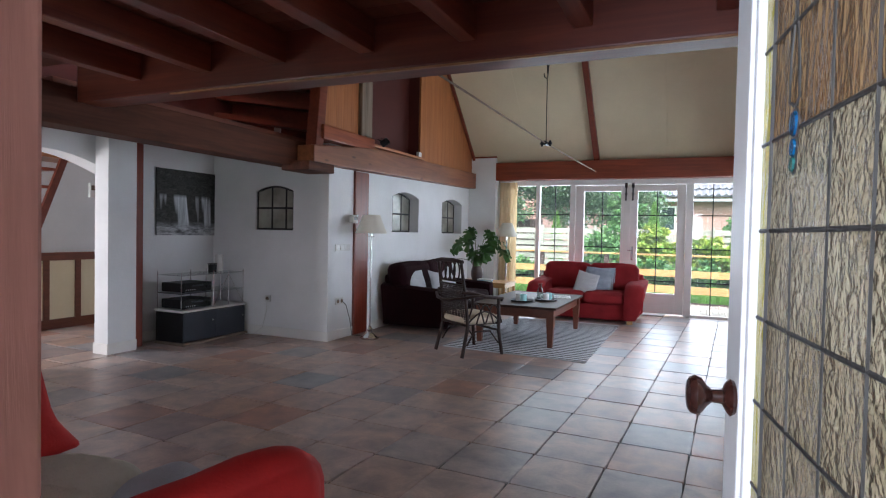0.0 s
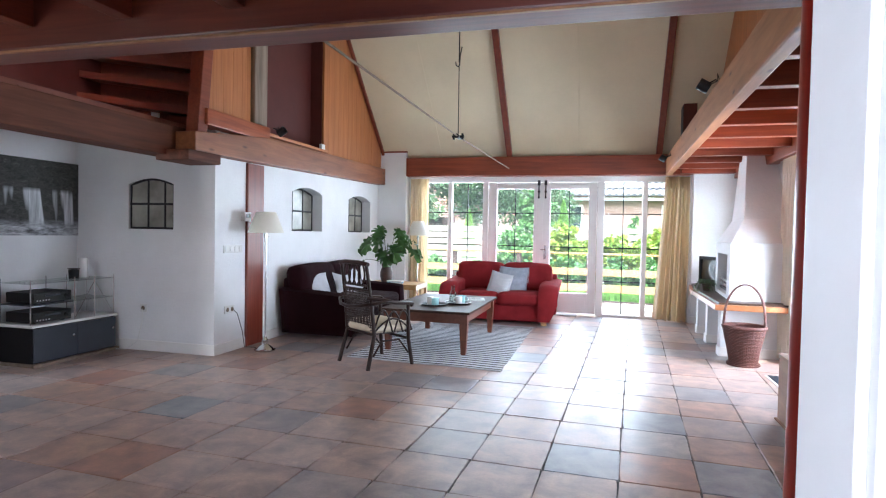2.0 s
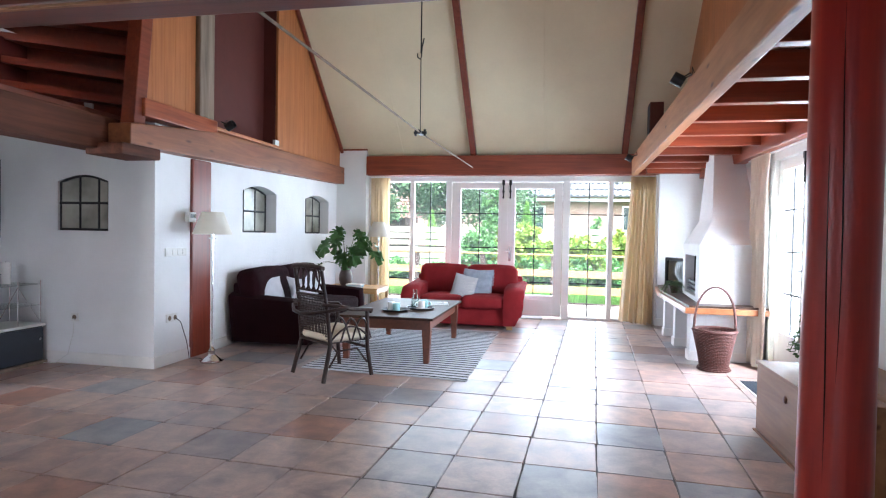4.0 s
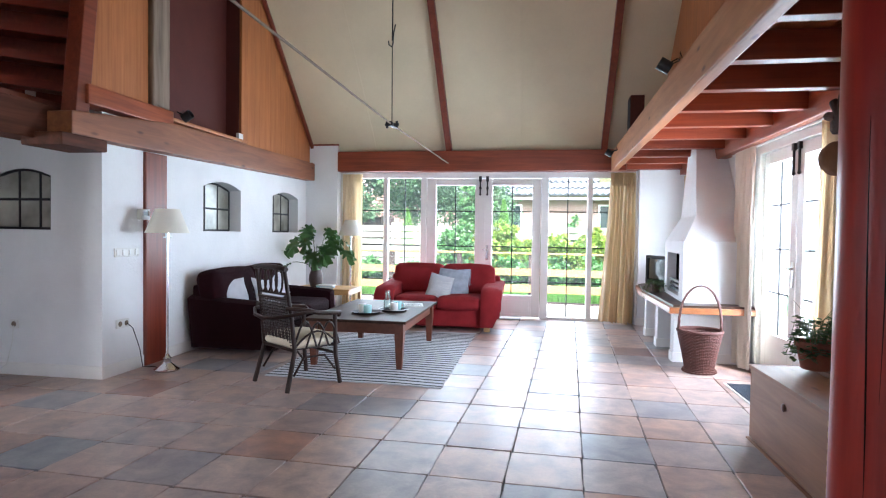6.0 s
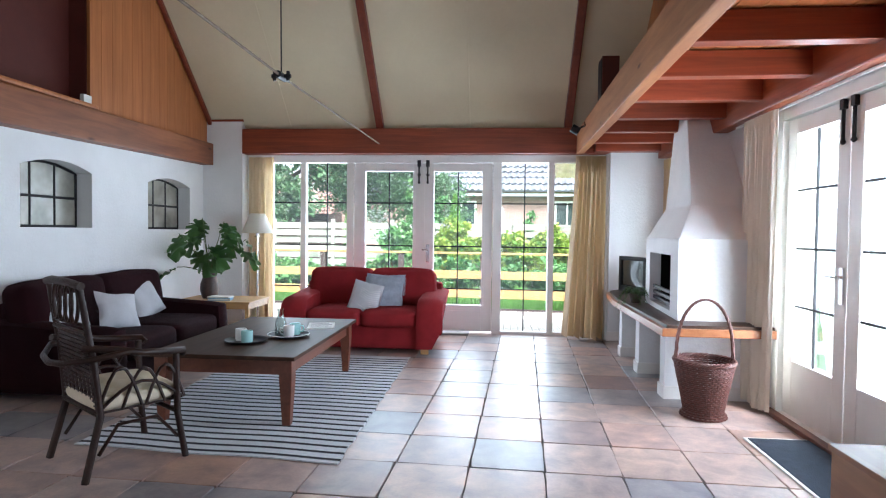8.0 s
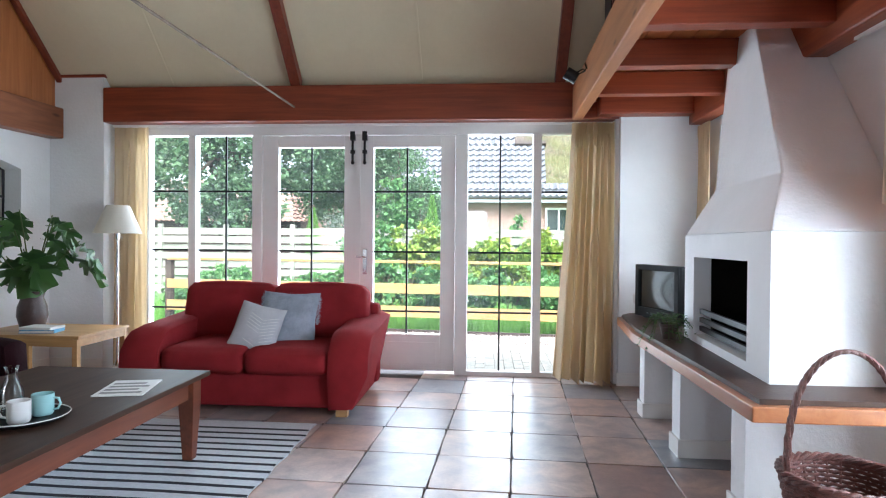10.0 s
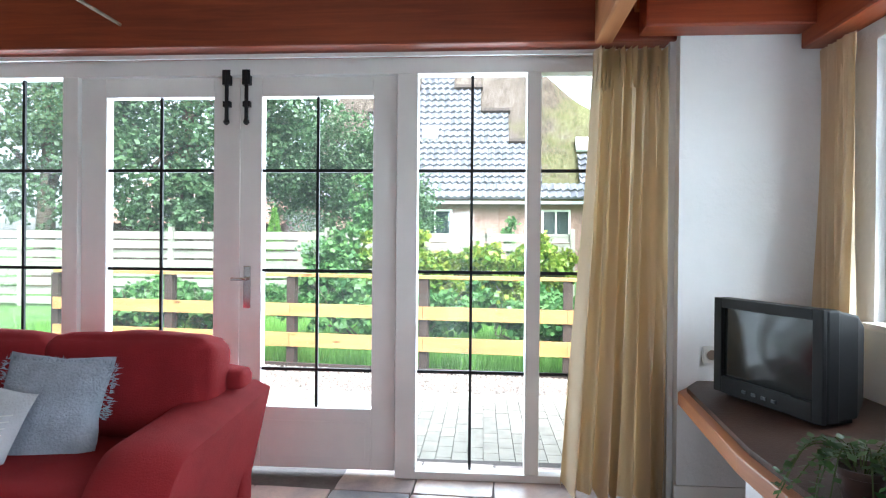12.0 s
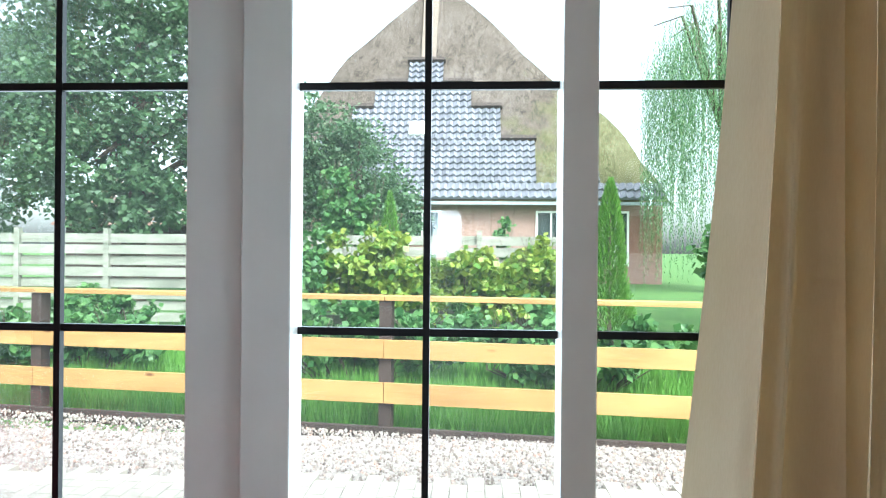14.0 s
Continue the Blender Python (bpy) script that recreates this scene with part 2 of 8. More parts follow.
def thing(name, place, label, category, group="", turn=0.0, kind=""):
    ob = new(name)
    ob.empty_display_size = 0.1
    ob.matrix_basis = pose(*place, 0, 0, turn)
    return tagged(ob, label, category, group or GROUPS.get(name, ""), kind)


GROUPS = {"cushion": "cushions on the sofas", "mug": "mugs on the trays", "tray": "trays on the coffee table", "floor_lamp": "floor lamps of the living room", "spotlight": "black spotlights on the beams",
          "downlight": "lights in the plank ceiling", "stereo": "stereo units on the shelf", "curtain": "curtains of the living room", "tree": "trees behind the fence", "shrub": "garden shrubs",
          "conifer": "small conifers at the fence", "book": "books on the side table", "sofa": "sofas round the coffee table", "blanket": "cloths on the red armchair", "willow": "weeping willows"}


def boxes(*items):
    bm = bmesh.new()
    for it in items:
        box(bm, *it)
    return bm


def structure(name, bm, material, label, smooth=0, parent=None):
    return tagged(part(name, bm, material, parent, smooth=smooth), label, "structure", kind="structure")


# ---- the shell ----
structure("floor", boxes((-9.0, 2.0, -2.5, 10.5, -0.3, -0.012)), GROUT, "dark grey grout bed under the terracotta floor tiles")


def arch_outline(a0, a1, z0, z1, rise, n=10):
    """Opening with a shallow arched head, anticlockwise from the lower start."""
    pts = [(a0, z0), (a1, z0)]
    for i in range(n + 1):
        u = i / n
        pts.append((a1 + (a0 - a1) * u, z1 - rise + rise * math.sin(math.pi * (0.12 + 0.76 * u)) / 1.0))
    return pts


def wall_with_arches(axis, plane0, plane1, a0, a1, z0, z1, arches):
    """A wall along an axis with arched openings that go through it."""
    bm = bmesh.new()
    cuts = sorted(arches)
    at = a0

    def put(b0, b1, c0, c1):
        if axis == "y":
            box(bm, plane0, plane1, b0, b1, c0, c1)
        else:
            box(bm, b0, b1, plane0, plane1, c0, c1)

    for o0, o1, oz0, oz1, rise in cuts:
        put(at, o0, z0, z1)
        if oz0 > z0:
            put(o0, o1, z0, oz0)
        n = 10
        pts = arch_outline(o0, o1, oz0, oz1, rise, n)[2:]
        out = [(o1, z1), *[p for p in pts], (o0, z1)]
        prism(bm, out[::-1], plane0, plane1, "x" if axis == "y" else "y")
        at = o1
    put(at, a1, z0, z1)
    bmesh.ops.remove_doubles(bm, verts=bm.verts, dist=0.0005)
    return bm


WX = -4.12
WIN_A, WIN_B, WIN_C = (7.13, 7.965, 1.29, 1.87, 0.12), (8.85, 9.73, 1.285, 1.87, 0.12), (-5.185, -4.62, 1.285, 1.82, 0.1)
structure("wall_west", wall_with_arches("y", WX - 0.32, WX, 5.92, 10.4, 0, 2.3, [WIN_A, WIN_B]), STUCCO, "white stucco wall with two small arched windows")
structure("wall_stub", wall_with_arches("x", 5.6, 5.92, -6.0, WX, 0, 2.3, [WIN_C]), STUCCO, "white stucco wall end with one arched window")
structure("wall_niche", wall_with_arches("y", -6.15, -5.87, -0.2, 5.6, 0, 2.3, [(2.75, 4.2, 0.0, 2.02, 0.28)]), STUCCO, "white stucco wall with an arched passage")
structure("pier_arch", boxes((-5.77, -5.58, 3.93, 4.25, 0, 2.3)), STUCCO, "white stucco pier beside the arched passage")
structure("pier_northwest", boxes((WX, -3.6, 10.06, 10.4, 0, 2.67)), STUCCO, "white stucco pier at the corner of the room")
structure("trim_pier", boxes((WX, -3.585, 10.045, 10.42, 2.67, 2.695)), REDWOOD_X, "thin red stained board on top of the pier")
structure("wall_northeast", boxes((1.0, 1.68, 10.0, 10.4, 0, 2.4), (0.97, 1.0, 10.06, 10.4, 0, 2.3)), STUCCO, "white stucco wall beside the garden window")
structure("wall_east", boxes((1.68, 1.95, -0.2, 5.6, 0, 2.7), (1.68, 1.95, 5.6, 7.25, 2.18, 2.7), (1.68, 1.95, 7.25, 8.75, 0, 2.7),
                             (1.68, 1.95, 8.75, 9.65, 0, 0.95), (1.68, 1.95, 8.75, 9.65, 2.12, 2.7), (1.68, 1.95, 9.65, 10.4, 0, 2.7)), STUCCO,
          "white stucco wall with garden doors and a small window")
# Opening at x -4.5 to -3.6 is unseen, added for south fill light.
structure("wall_south", boxes((-9.0, -4.5, 0.06, 0.2, 0, 2.5), (-4.5, -3.6, 0.06, 0.2, 0, 0.95), (-4.5, -3.6, 0.06, 0.2, 2.1, 2.5), (-3.6, -0.78, 0.06, 0.2, 0, 2.5), (0.1, 1.95, 0.06, 0.2, 0, 2.5), (-0.78, 0.1, 0.06, 0.2, 2.08, 2.5)), STUCCO, "white stucco wall with a doorway")
structure("wall_hall", boxes((-1.6, -1.5, -2.4, 0.06, 0, 2.5), (0.9, 1.0, -2.4, 0.06, 0, 2.5), (-1.6, 1.0, -2.5, -2.4, 0, 2.5)), STUCCO, "plain white walls of the hall behind the door")
structure("ceiling_hall", boxes((-1.6, 1.0, -2.5, 0.06, 2.5, 2.6)), STUCCO, "white hall ceiling")
structure("wall_stairhall", boxes((-8.3, -8.1, -0.2, 7.0, 0, 3.2), (-8.3, -5.9, 6.9, 7.1, 0, 3.2)), STUCCO, "white stucco walls of the stair hall")
structure("ceiling_stairhall", boxes((-8.4, -5.95, -0.2, 5.94, 3.2, 3.3)), STUCCO, "white ceiling of the stair hall")
# Added filler, dark so that no bright wall shows above the niche.
structure("filler_upper_niche", boxes((-6.15, -5.9, -0.2, 5.94, 2.37, 3.2)), MAROON, "dark filler boards added above the niche")

# ---- beams and roof ----
def beam(name, x0, x1, y0, y1, z0, z1, material, label, bevel=0.012):
    return structure(name, bevelled(boxes((x0, x1, y0, y1, z0, z1)), bevel), material, label)


beam("beam_north", -3.598, 1.0, 10.04, 10.26, 2.26, 2.575, REDWOOD_X, "red stained beam above the garden window")
bm = bmesh.new()
prism(bm, [(0.485, 2.9), (0.575, 2.9), (0.685, 10.037), (0.6, 10.037)], 2.245, 2.53, "z")
structure("beam_east", bevelled(bm, 0.012), PALEBEAM, "worn pale pine beam along the low ceiling")
bm = bmesh.new()
prism(bm, [(5.12, 2.03), (5.9, 2.035), (10.057, 2.115), (10.057, 2.39), (6.4, 2.345), (5.12, 2.21)], WX - 0.1, -3.98, "x")
structure("beam_west", bevelled(bm, 0.012), WESTPINE, "pine beam along the top of the white wall")
beam("beam_west_upper", WX - 0.06, -3.985, 5.3, 6.4, 2.3, 2.46, REDWOOD_Y, "short red beam under the gable boards")
beam("beam_old", -4.45, -4.2, 0.2, 5.54, 1.98, 2.26, OLDBEAM, "old dark rough-hewn beam")
beam("beam_old_end", -4.32, WX + 0.16, 5.0, 5.47, 1.93, 2.029, OLDBEAM, "end of the old rough-hewn beam")
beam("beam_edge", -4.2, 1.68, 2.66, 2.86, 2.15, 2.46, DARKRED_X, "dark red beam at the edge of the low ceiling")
beam("beam_edge_lip", -3.3, 0.75, 2.652, 2.672, 2.138, 2.149, PALEBEAM, "thin chipped pale strip under the beam", 0.002)
beam("beam_wall_east", 1.55, 1.679, 2.87, 9.99, 2.19, 2.44, REDWOOD_Y, "red stained wall beam")
beam("beam_corner", 0.8, 1.55, 9.85, 9.99, 2.26, 2.44, REDWOOD_X, "red stained beam end above the wall")
for i in range(10):
    y = 9.3 - 0.67 * i
    beam("joist", 0.56 + 0.0155 * (y - 2.9), 1.55, y - 0.045, y + 0.045, 2.27, 2.43, REDWOOD_X, "red stained ceiling joist", 0.006)
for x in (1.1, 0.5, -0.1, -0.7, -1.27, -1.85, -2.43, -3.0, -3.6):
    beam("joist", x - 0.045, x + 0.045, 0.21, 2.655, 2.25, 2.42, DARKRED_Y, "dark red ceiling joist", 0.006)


def plank_ceiling(name, x0, x1, y0, y1, z, width, along, material, label):
    bm = bmesh.new()
    a, b = (x0, x1) if along == "y" else (y0, y1)
    n = round((b - a) / width)
    for i in range(n):
        p, q = a + (b - a) * i / n + 0.003, a + (b - a) * (i + 1) / n - 0.003
        box(bm, *((p, q, y0, y1) if along == "y" else (x0, x1, p, q)), z, z + 0.02)
    box(bm, x0, x1, y0, y1, z + 0.02, z + 0.05)
    return structure(name, bm, material, label)


bm = bmesh.new()
prism(bm, [(0.54, 2.9), (0.679, 2.9), (0.679, 9.85), (0.65, 9.85)], 2.445, 2.48, "z")
structure("ceiling_east_edge", bm, PLANKS, "edge plank of the ceiling behind the pale beam")
plank_ceiling("ceiling_east", 0.68, 1.68, 2.86, 10.0, 2.44, 0.14, "y", PLANKS, "varnished plank ceiling on red joists")
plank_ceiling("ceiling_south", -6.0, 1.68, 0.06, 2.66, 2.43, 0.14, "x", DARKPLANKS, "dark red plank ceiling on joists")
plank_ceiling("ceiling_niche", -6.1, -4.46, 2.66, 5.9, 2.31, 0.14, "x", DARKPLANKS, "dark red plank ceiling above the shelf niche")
structure("ceiling_north_eave", boxes((0.79, 1.95, 9.99, 10.4, 2.4, 2.5)), PLANKS, "end of the plank ceiling")


def roof_plane(name, x0, x1, y0, z0, y1, z1, material, label, thick=0.06):
    bm = bmesh.new()
    d = Vector((0, y1 - y0, z1 - z0)).normalized()
    nrm = Vector((0, -d.z, d.y)) * thick * (1 if d.y < 0 else -1) * -1
    pts = [Vector((x0, y0, z0)), Vector((x1, y0, z0)), Vector((x1, y1, z1)), Vector((x0, y1, z1))]
    lo = [bm.verts.new(p) for p in pts]
    hi = [bm.verts.new(p + Vector((0, 0, thick))) for p in pts]
    bm.faces.new(lo)
    bm.faces.new(hi[::-1])
    for i in range(4):
        bm.faces.new((lo[i], lo[(i + 1) % 4], hi[(i + 1) % 4], hi[i]))
    return structure(name, bm, material, label)


RY, RZ = 6.45, 6.25
for x0, x1 in ((-4.4, -2.995), (-2.99, -0.705), (-0.7, 1.4)):
    roof_plane("ceiling_roof_north", x0, x1, 10.2, 2.56, RY, RZ, CREAM, "cream painted boards under the sloping roof")
roof_plane("ceiling_roof_south", -4.4, 1.4, 2.7, 2.46, RY, RZ, CREAM, "cream painted boards under the sloping roof")
k = (RZ - 2.56) / (10.2 - RY)


def rafter(x, w=0.09, y0=10.12, y1=6.5, deep=0.13):
    bm = bmesh.new()
    vs = []
    for y in (y0, y1):
        z = 2.56 + (10.2 - y) * k
        for dx, dz in ((-w / 2, -0.004), (w / 2, -0.004), (w / 2, -deep), (-w / 2, -deep)):
            vs.append(bm.verts.new((x + dx, y, z + dz)))
    bm.faces.new(vs[:4][::-1])
    bm.faces.new(vs[4:])
    for i in range(4):
        bm.faces.new((vs[i], vs[(i + 1) % 4], vs[4 + (i + 1) % 4], vs[4 + i]))
    return structure("rafter", bevelled(bm, 0.008), DARKRED_Y, "red stained rafter under the sloping roof")


rafter(-1.82)
rafter(0.5)
rafter(-4.03, 0.05, 10.12, 6.5, 0.07)
for x in (-2.99, -0.7):
    rafter(x, 0.02, 10.14, 6.5, 0.012).data.materials[0] = CREAM


def roof_height(y):
    return 2.56 + (10.2 - y) * k if y > RY else 2.46 + (y - 2.7) * (RZ - 2.46) / (RY - 2.7)


def gable(name, x0, x1, y0, y1, step, holes, zbase, label):
    """Upright boards under the roof line, each a part."""
    g = structure(name, boxes((x0 - 0.04 if x0 < 0 else x1 + 0.002, x0 - 0.002 if x0 < 0 else x1 + 0.04, y0, y1, zbase, zbase + 0.02)), MAROON, label)
    n = round((y1 - y0) / step)
    for i in range(n):
        a, b = y0 + (y1 - y0) * i / n, y0 + (y1 - y0) * (i + 1) / n - 0.0025
        segs = [(zbase, None)]
        for h0, h1, hz0, hz1 in holes:
            if b > h0 + 0.02 and a < h1 - 0.02:
                segs = [(zbase, hz0), (hz1, None)]
        for s0, s1 in segs:
            za, zb = (roof_height(a), roof_height(b)) if s1 is None else (s1, s1)
            if min(za, zb) <= s0 + 0.02:
                continue
            bm = bmesh.new()
            prism(bm, [(a, s0), (b, s0), (b, zb), (a, za)], x0, x1, "x")
            part("board", bm, GABLEWOOD, g)
    return g


gable("wall_gable_west", -4.1, -4.07, 5.34, 10.1, 0.16, [(6.12, 7.86, 2.42, 4.25)], 2.36, "orange-brown upright boards closing the gable")
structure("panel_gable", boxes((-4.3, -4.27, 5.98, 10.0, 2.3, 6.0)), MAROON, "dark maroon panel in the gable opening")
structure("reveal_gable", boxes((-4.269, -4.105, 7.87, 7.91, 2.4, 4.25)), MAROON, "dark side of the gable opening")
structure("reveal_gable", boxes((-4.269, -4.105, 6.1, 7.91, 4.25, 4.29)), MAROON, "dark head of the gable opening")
beam("sill_gable", -4.12, -4.0, 6.405, 7.9, 2.37, 2.41, GABLEWOOD, "pale board along the foot of the gable opening")
beam("post_gable", -4.15, -4.02, 6.14, 6.39, 2.461, 4.6, GREYTIMBER, "weathered grey timber post in the gable", 0.02)
gable("wall_gable_east", 1.22, 1.25, 2.9, 10.1, 0.16, [], 2.5, "orange-brown upright boards closing the gable")
beam("post_west", WX - 0.03, WX + 0.03, 6.13, 6.45, 0, 2.035, REDWOOD_Z, "red stained post set in the white wall")
beam("post_niche", -5.869, -5.66, 4.28, 4.4, 0, 2.3, REDWOOD_Z, "dark red post beside the pier")

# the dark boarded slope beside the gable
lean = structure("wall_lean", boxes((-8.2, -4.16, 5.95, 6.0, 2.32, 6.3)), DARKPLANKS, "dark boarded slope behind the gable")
for i in range(11):
    bm = bmesh.new()
    z = 2.42 + 0.24 * i
    vs = box(bm, -8.1, -4.13, 5.62 + 0.03 * i, 5.94, z, z + 0.07)
    for v in vs:
        v.co.z += (-4.13 - v.co.x) * 0.16
    part("batten", bm, DARKRED_X, lean)
bm = bmesh.new()
prism(bm, [(5.2, 2.2), (5.34, 2.2), (5.62, 4.9), (5.48, 4.9)], -4.16, -4.02, "x")
structure("rafter_gable_west", bevelled(bm, 0.01), DARKRED_Y, "dark red slanting timber at the edge of the gable boards")
# Made-up sheets that keep the sky from showing above the old beam.
structure("ceiling_upper_west", boxes((-8.4, -4.2, 2.66, 6.0, 4.6, 4.7), (-8.4, -8.2, 2.66, 6.0, 2.4, 4.7), (-8.4, -4.2, 2.5, 2.66, 2.49, 4.7)), DARKPLANKS, "dark filler boards added to close the upper west side")

# ---- more materials ----
BLACKMETAL = plain("black_iron", (0.02, 0.02, 0.022), 0.45, 0.6, vary=0.2, bump=0.1)
CHROME = plain("chrome", (0.7, 0.7, 0.7), 0.18, 1.0, vary=0.05, bump=0)
BLACKPLASTIC = plain("black_plastic", (0.01, 0.01, 0.011), 0.5, vary=0.1, bump=0.05)
DARKSCREEN = plain("dark_screen", (0.012, 0.014, 0.013), 0.15, vary=0.05, bump=0)
GREYFRONT = plain("blue_grey_laminate", (0.035, 0.042, 0.055), 0.3, vary=0.1, bump=0.02)
def matte(m, level=0.15):
    m.node_tree.nodes["Principled BSDF"].inputs["Specular IOR Level"].default_value = level
    return m


REDCLOTH = plain("red_woven_cloth", (0.25, 0.02, 0.024), 0.9, vary=0.13, scale=5, bump=0.5, bscale=170)
DARKREDCLOTH = plain("dark_burgundy_cloth", (0.015, 0.0022, 0.004), 0.95, vary=0.2, scale=4, bump=0.5, bscale=150)
LIGHTCLOTH = plain("pale_grey_cloth", (0.5, 0.51, 0.54), 0.9, vary=0.08, scale=8, bump=0.6, bscale=120)
GREYFUR = plain("grey_blue_fleece", (0.36, 0.4, 0.47), 0.95, vary=0.15, scale=14, bump=0.9, bscale=90)
CREAMCLOTH = plain("cream_cotton", (0.62, 0.55, 0.42), 0.9, vary=0.08, bump=0.5, bscale=120)
SHADE = plain("lampshade_cloth", (0.75, 0.72, 0.64), 0.8, vary=0.04, bump=0.2, bscale=150)
RATTAN = plain("dark_rattan", (0.022, 0.009, 0.006), 0.4, vary=0.35, scale=18, bump=0.4, bscale=90)
WICKER = plain("brown_wicker", (0.105, 0.038, 0.03), 0.5, vary=0.4, scale=40, bump=0.5, bscale=140)
TABLEWOOD = wood("brown_table_wood", (0.1, 0.026, 0.013), (0.2, 0.06, 0.028), 0.4, "y", 12)
TABLETOP = wood("dark_tabletop_wood", (0.04, 0.02, 0.013), (0.08, 0.043, 0.029), 0.5, "y", 12)
SHELFWOOD = wood("oiled_shelf_wood", (0.3, 0.1, 0.035), (0.45, 0.18, 0.07), 0.35, "y", 10)
SHELFTOP = plain("worn_dark_shelf_top", (0.05, 0.026, 0.018), 0.4, vary=0.3, scale=5, bump=0.15)
PINE = wood("light_pine", (0.5, 0.28, 0.1), (0.68, 0.42, 0.18), 0.45, "x", 10)
CHESTPINE = wood("knotty_chest_pine", (0.24, 0.1, 0.042), (0.4, 0.19, 0.08), 0.45, "y", 7, knots=True)
SOOT = plain("soot_black", (0.012, 0.011, 0.01), 0.95, vary=0.3, bump=0.5)
TERRA = plain("terracotta_pot", (0.26, 0.09, 0.055), 0.8, vary=0.15, bump=0.2)
SOIL = plain("potting_soil", (0.03, 0.02, 0.014), 0.95, bump=0.8, bscale=80)
VASE = plain("dark_brown_ceramic", (0.06, 0.035, 0.03), 0.35, vary=0.3, scale=10, bump=0.2)
MATBLUE = plain("dark_blue_doormat", (0.03, 0.042, 0.06), 0.95, vary=0.2, scale=20, bump=1.0, bscale=200)
OCHRECLOTH = plain("ochre_curtain_cloth", (0.5, 0.33, 0.12), 0.9, bump=0.3, bscale=150)
MUG = plain("white_glaze", (0.75, 0.75, 0.73), 0.15, vary=0.02, bump=0)
MINT = plain("pale_turquoise_glaze", (0.35, 0.6, 0.6), 0.2, vary=0.02, bump=0)
PAPER = plain("paper", (0.7, 0.7, 0.68), 0.7, vary=0.03, bump=0)
CLEAR = glass_of("clear_glass", (0.9, 0.93, 0.92))
DARKPRINT = plain("grey_print", (0.2, 0.2, 0.2), 0.6, vary=0.4, scale=60, bump=0)


def leaf_material(name, a, b_, rough=0.45, through=0.25):
    m, nt, b = nodes_of(name, a, rough)
    oi = nt.nodes.new("ShaderNodeNewGeometry")
    r = ramp_of(nt, oi.outputs["Random Per Island"], [(0.0, a), (1.0, b_)])
    col = mix_of(nt, "OVERLAY", 0.3, r, ramp_of(nt, noise_of(nt, coords(nt), 9.0), [(0.2, (0.3, 0.3, 0.3)), (0.8, (0.7, 0.7, 0.7))]))
    nt.links.new(col, b.inputs["Base Color"])
    if through:
        tl, mx = nt.nodes.new("ShaderNodeBsdfTranslucent"), nt.nodes.new("ShaderNodeMixShader")
        nt.links.new(col, tl.inputs[0])
        mx.inputs[0].default_value = through
        nt.links.new(b.outputs[0], mx.inputs[1])
        nt.links.new(tl.outputs[0], mx.inputs[2])
        nt.links.new(mx.outputs[0], nt.nodes["Material Output"].inputs[0])
    return m


for m_ in (REDCLOTH, DARKREDCLOTH, CREAMCLOTH, LIGHTCLOTH, GREYFUR, SOOT):
    matte(m_)
matte(TABLETOP, 0.12)
matte(BLACKPLASTIC, 0.2)
matte(SHELFTOP, 0.25)
matte(OLDBEAM, 0.15)
matte(DARKSCREEN, 0.5)
matte(RATTAN, 0.3)
HOUSELEAF = leaf_material("house_plant_leaf", (0.025, 0.075, 0.02), (0.06, 0.14, 0.035))
STEM = plain("green_stem", (0.07, 0.11, 0.03), 0.6, bump=0)


def curtain_material():
    m, nt, b = nodes_of("cream_curtain", (0.42, 0.33, 0.2), 0.9)
    col = ramp_of(nt, noise_of(nt, coords(nt, (1, 1, 0.5)), 2.5, 3), [(0.3, (0.64, 0.53, 0.37)), (0.7, (0.75, 0.66, 0.5))])
    weave = noise_of(nt, coords(nt, (1, 1, 0.25)), 240, 3)
    col = mix_of(nt, "OVERLAY", 0.2, col, ramp_of(nt, weave, [(0.2, (0.35, 0.35, 0.35)), (0.8, (0.65, 0.65, 0.65))]))
    nt.links.new(col, b.inputs["Base Color"])
    bump_of(nt, b, weave, 0.3, 0.002)
    b.inputs["Specular IOR Level"].default_value = 0.15
    tl, mx = nt.nodes.new("ShaderNodeBsdfTranslucent"), nt.nodes.new("ShaderNodeMixShader")
    nt.links.new(mix_of(nt, "MULTIPLY", 1.0, col, (1.0, 0.86, 0.66)), tl.inputs[0])
    mx.inputs[0].default_value = 0.4
    nt.links.new(b.outputs[0], mx.inputs[1])
    nt.links.new(tl.outputs[0], mx.inputs[2])
    nt.links.new(mx.outputs[0], nt.nodes["Material Output"].inputs[0])
    return m


CURTAIN = curtain_material()
# The cream curtain again, lighter in colour for daylight at the side doors.
LITCURTAIN = plain("daylit_cream_curtain", (0.78, 0.74, 0.64), 0.9, vary=0.06, scale=2.5, bump=0.3, bscale=200)

# ---- windows and garden doors ----
GY = 10.3
BARS = (0.565, 1.107, 1.656)


def sash(parent, x0, x1, z0, z1, upright, bars, y=GY, name="pane"):
    """Glass with slim dark glazing bars in a frame opening."""
    g = part(name, boxes((x0 - 0.01, x1 + 0.01, y - 0.003, y + 0.003, z0 - 0.01, z1 + 0.01)), GLASS, parent, "clear window glass")
    g.visible_shadow = False
    for x in upright:
        part("glazing_bar", boxes((x - 0.0075, x + 0.0075, y - 0.018, y - 0.004, z0, z1)), BLACKMETAL, parent, "slim dark glazing bar")
    for z in bars:
        part("glazing_bar", boxes((x0, x1, y - 0.016, y - 0.0045, z - 0.0085, z + 0.0085)), BLACKMETAL, parent)


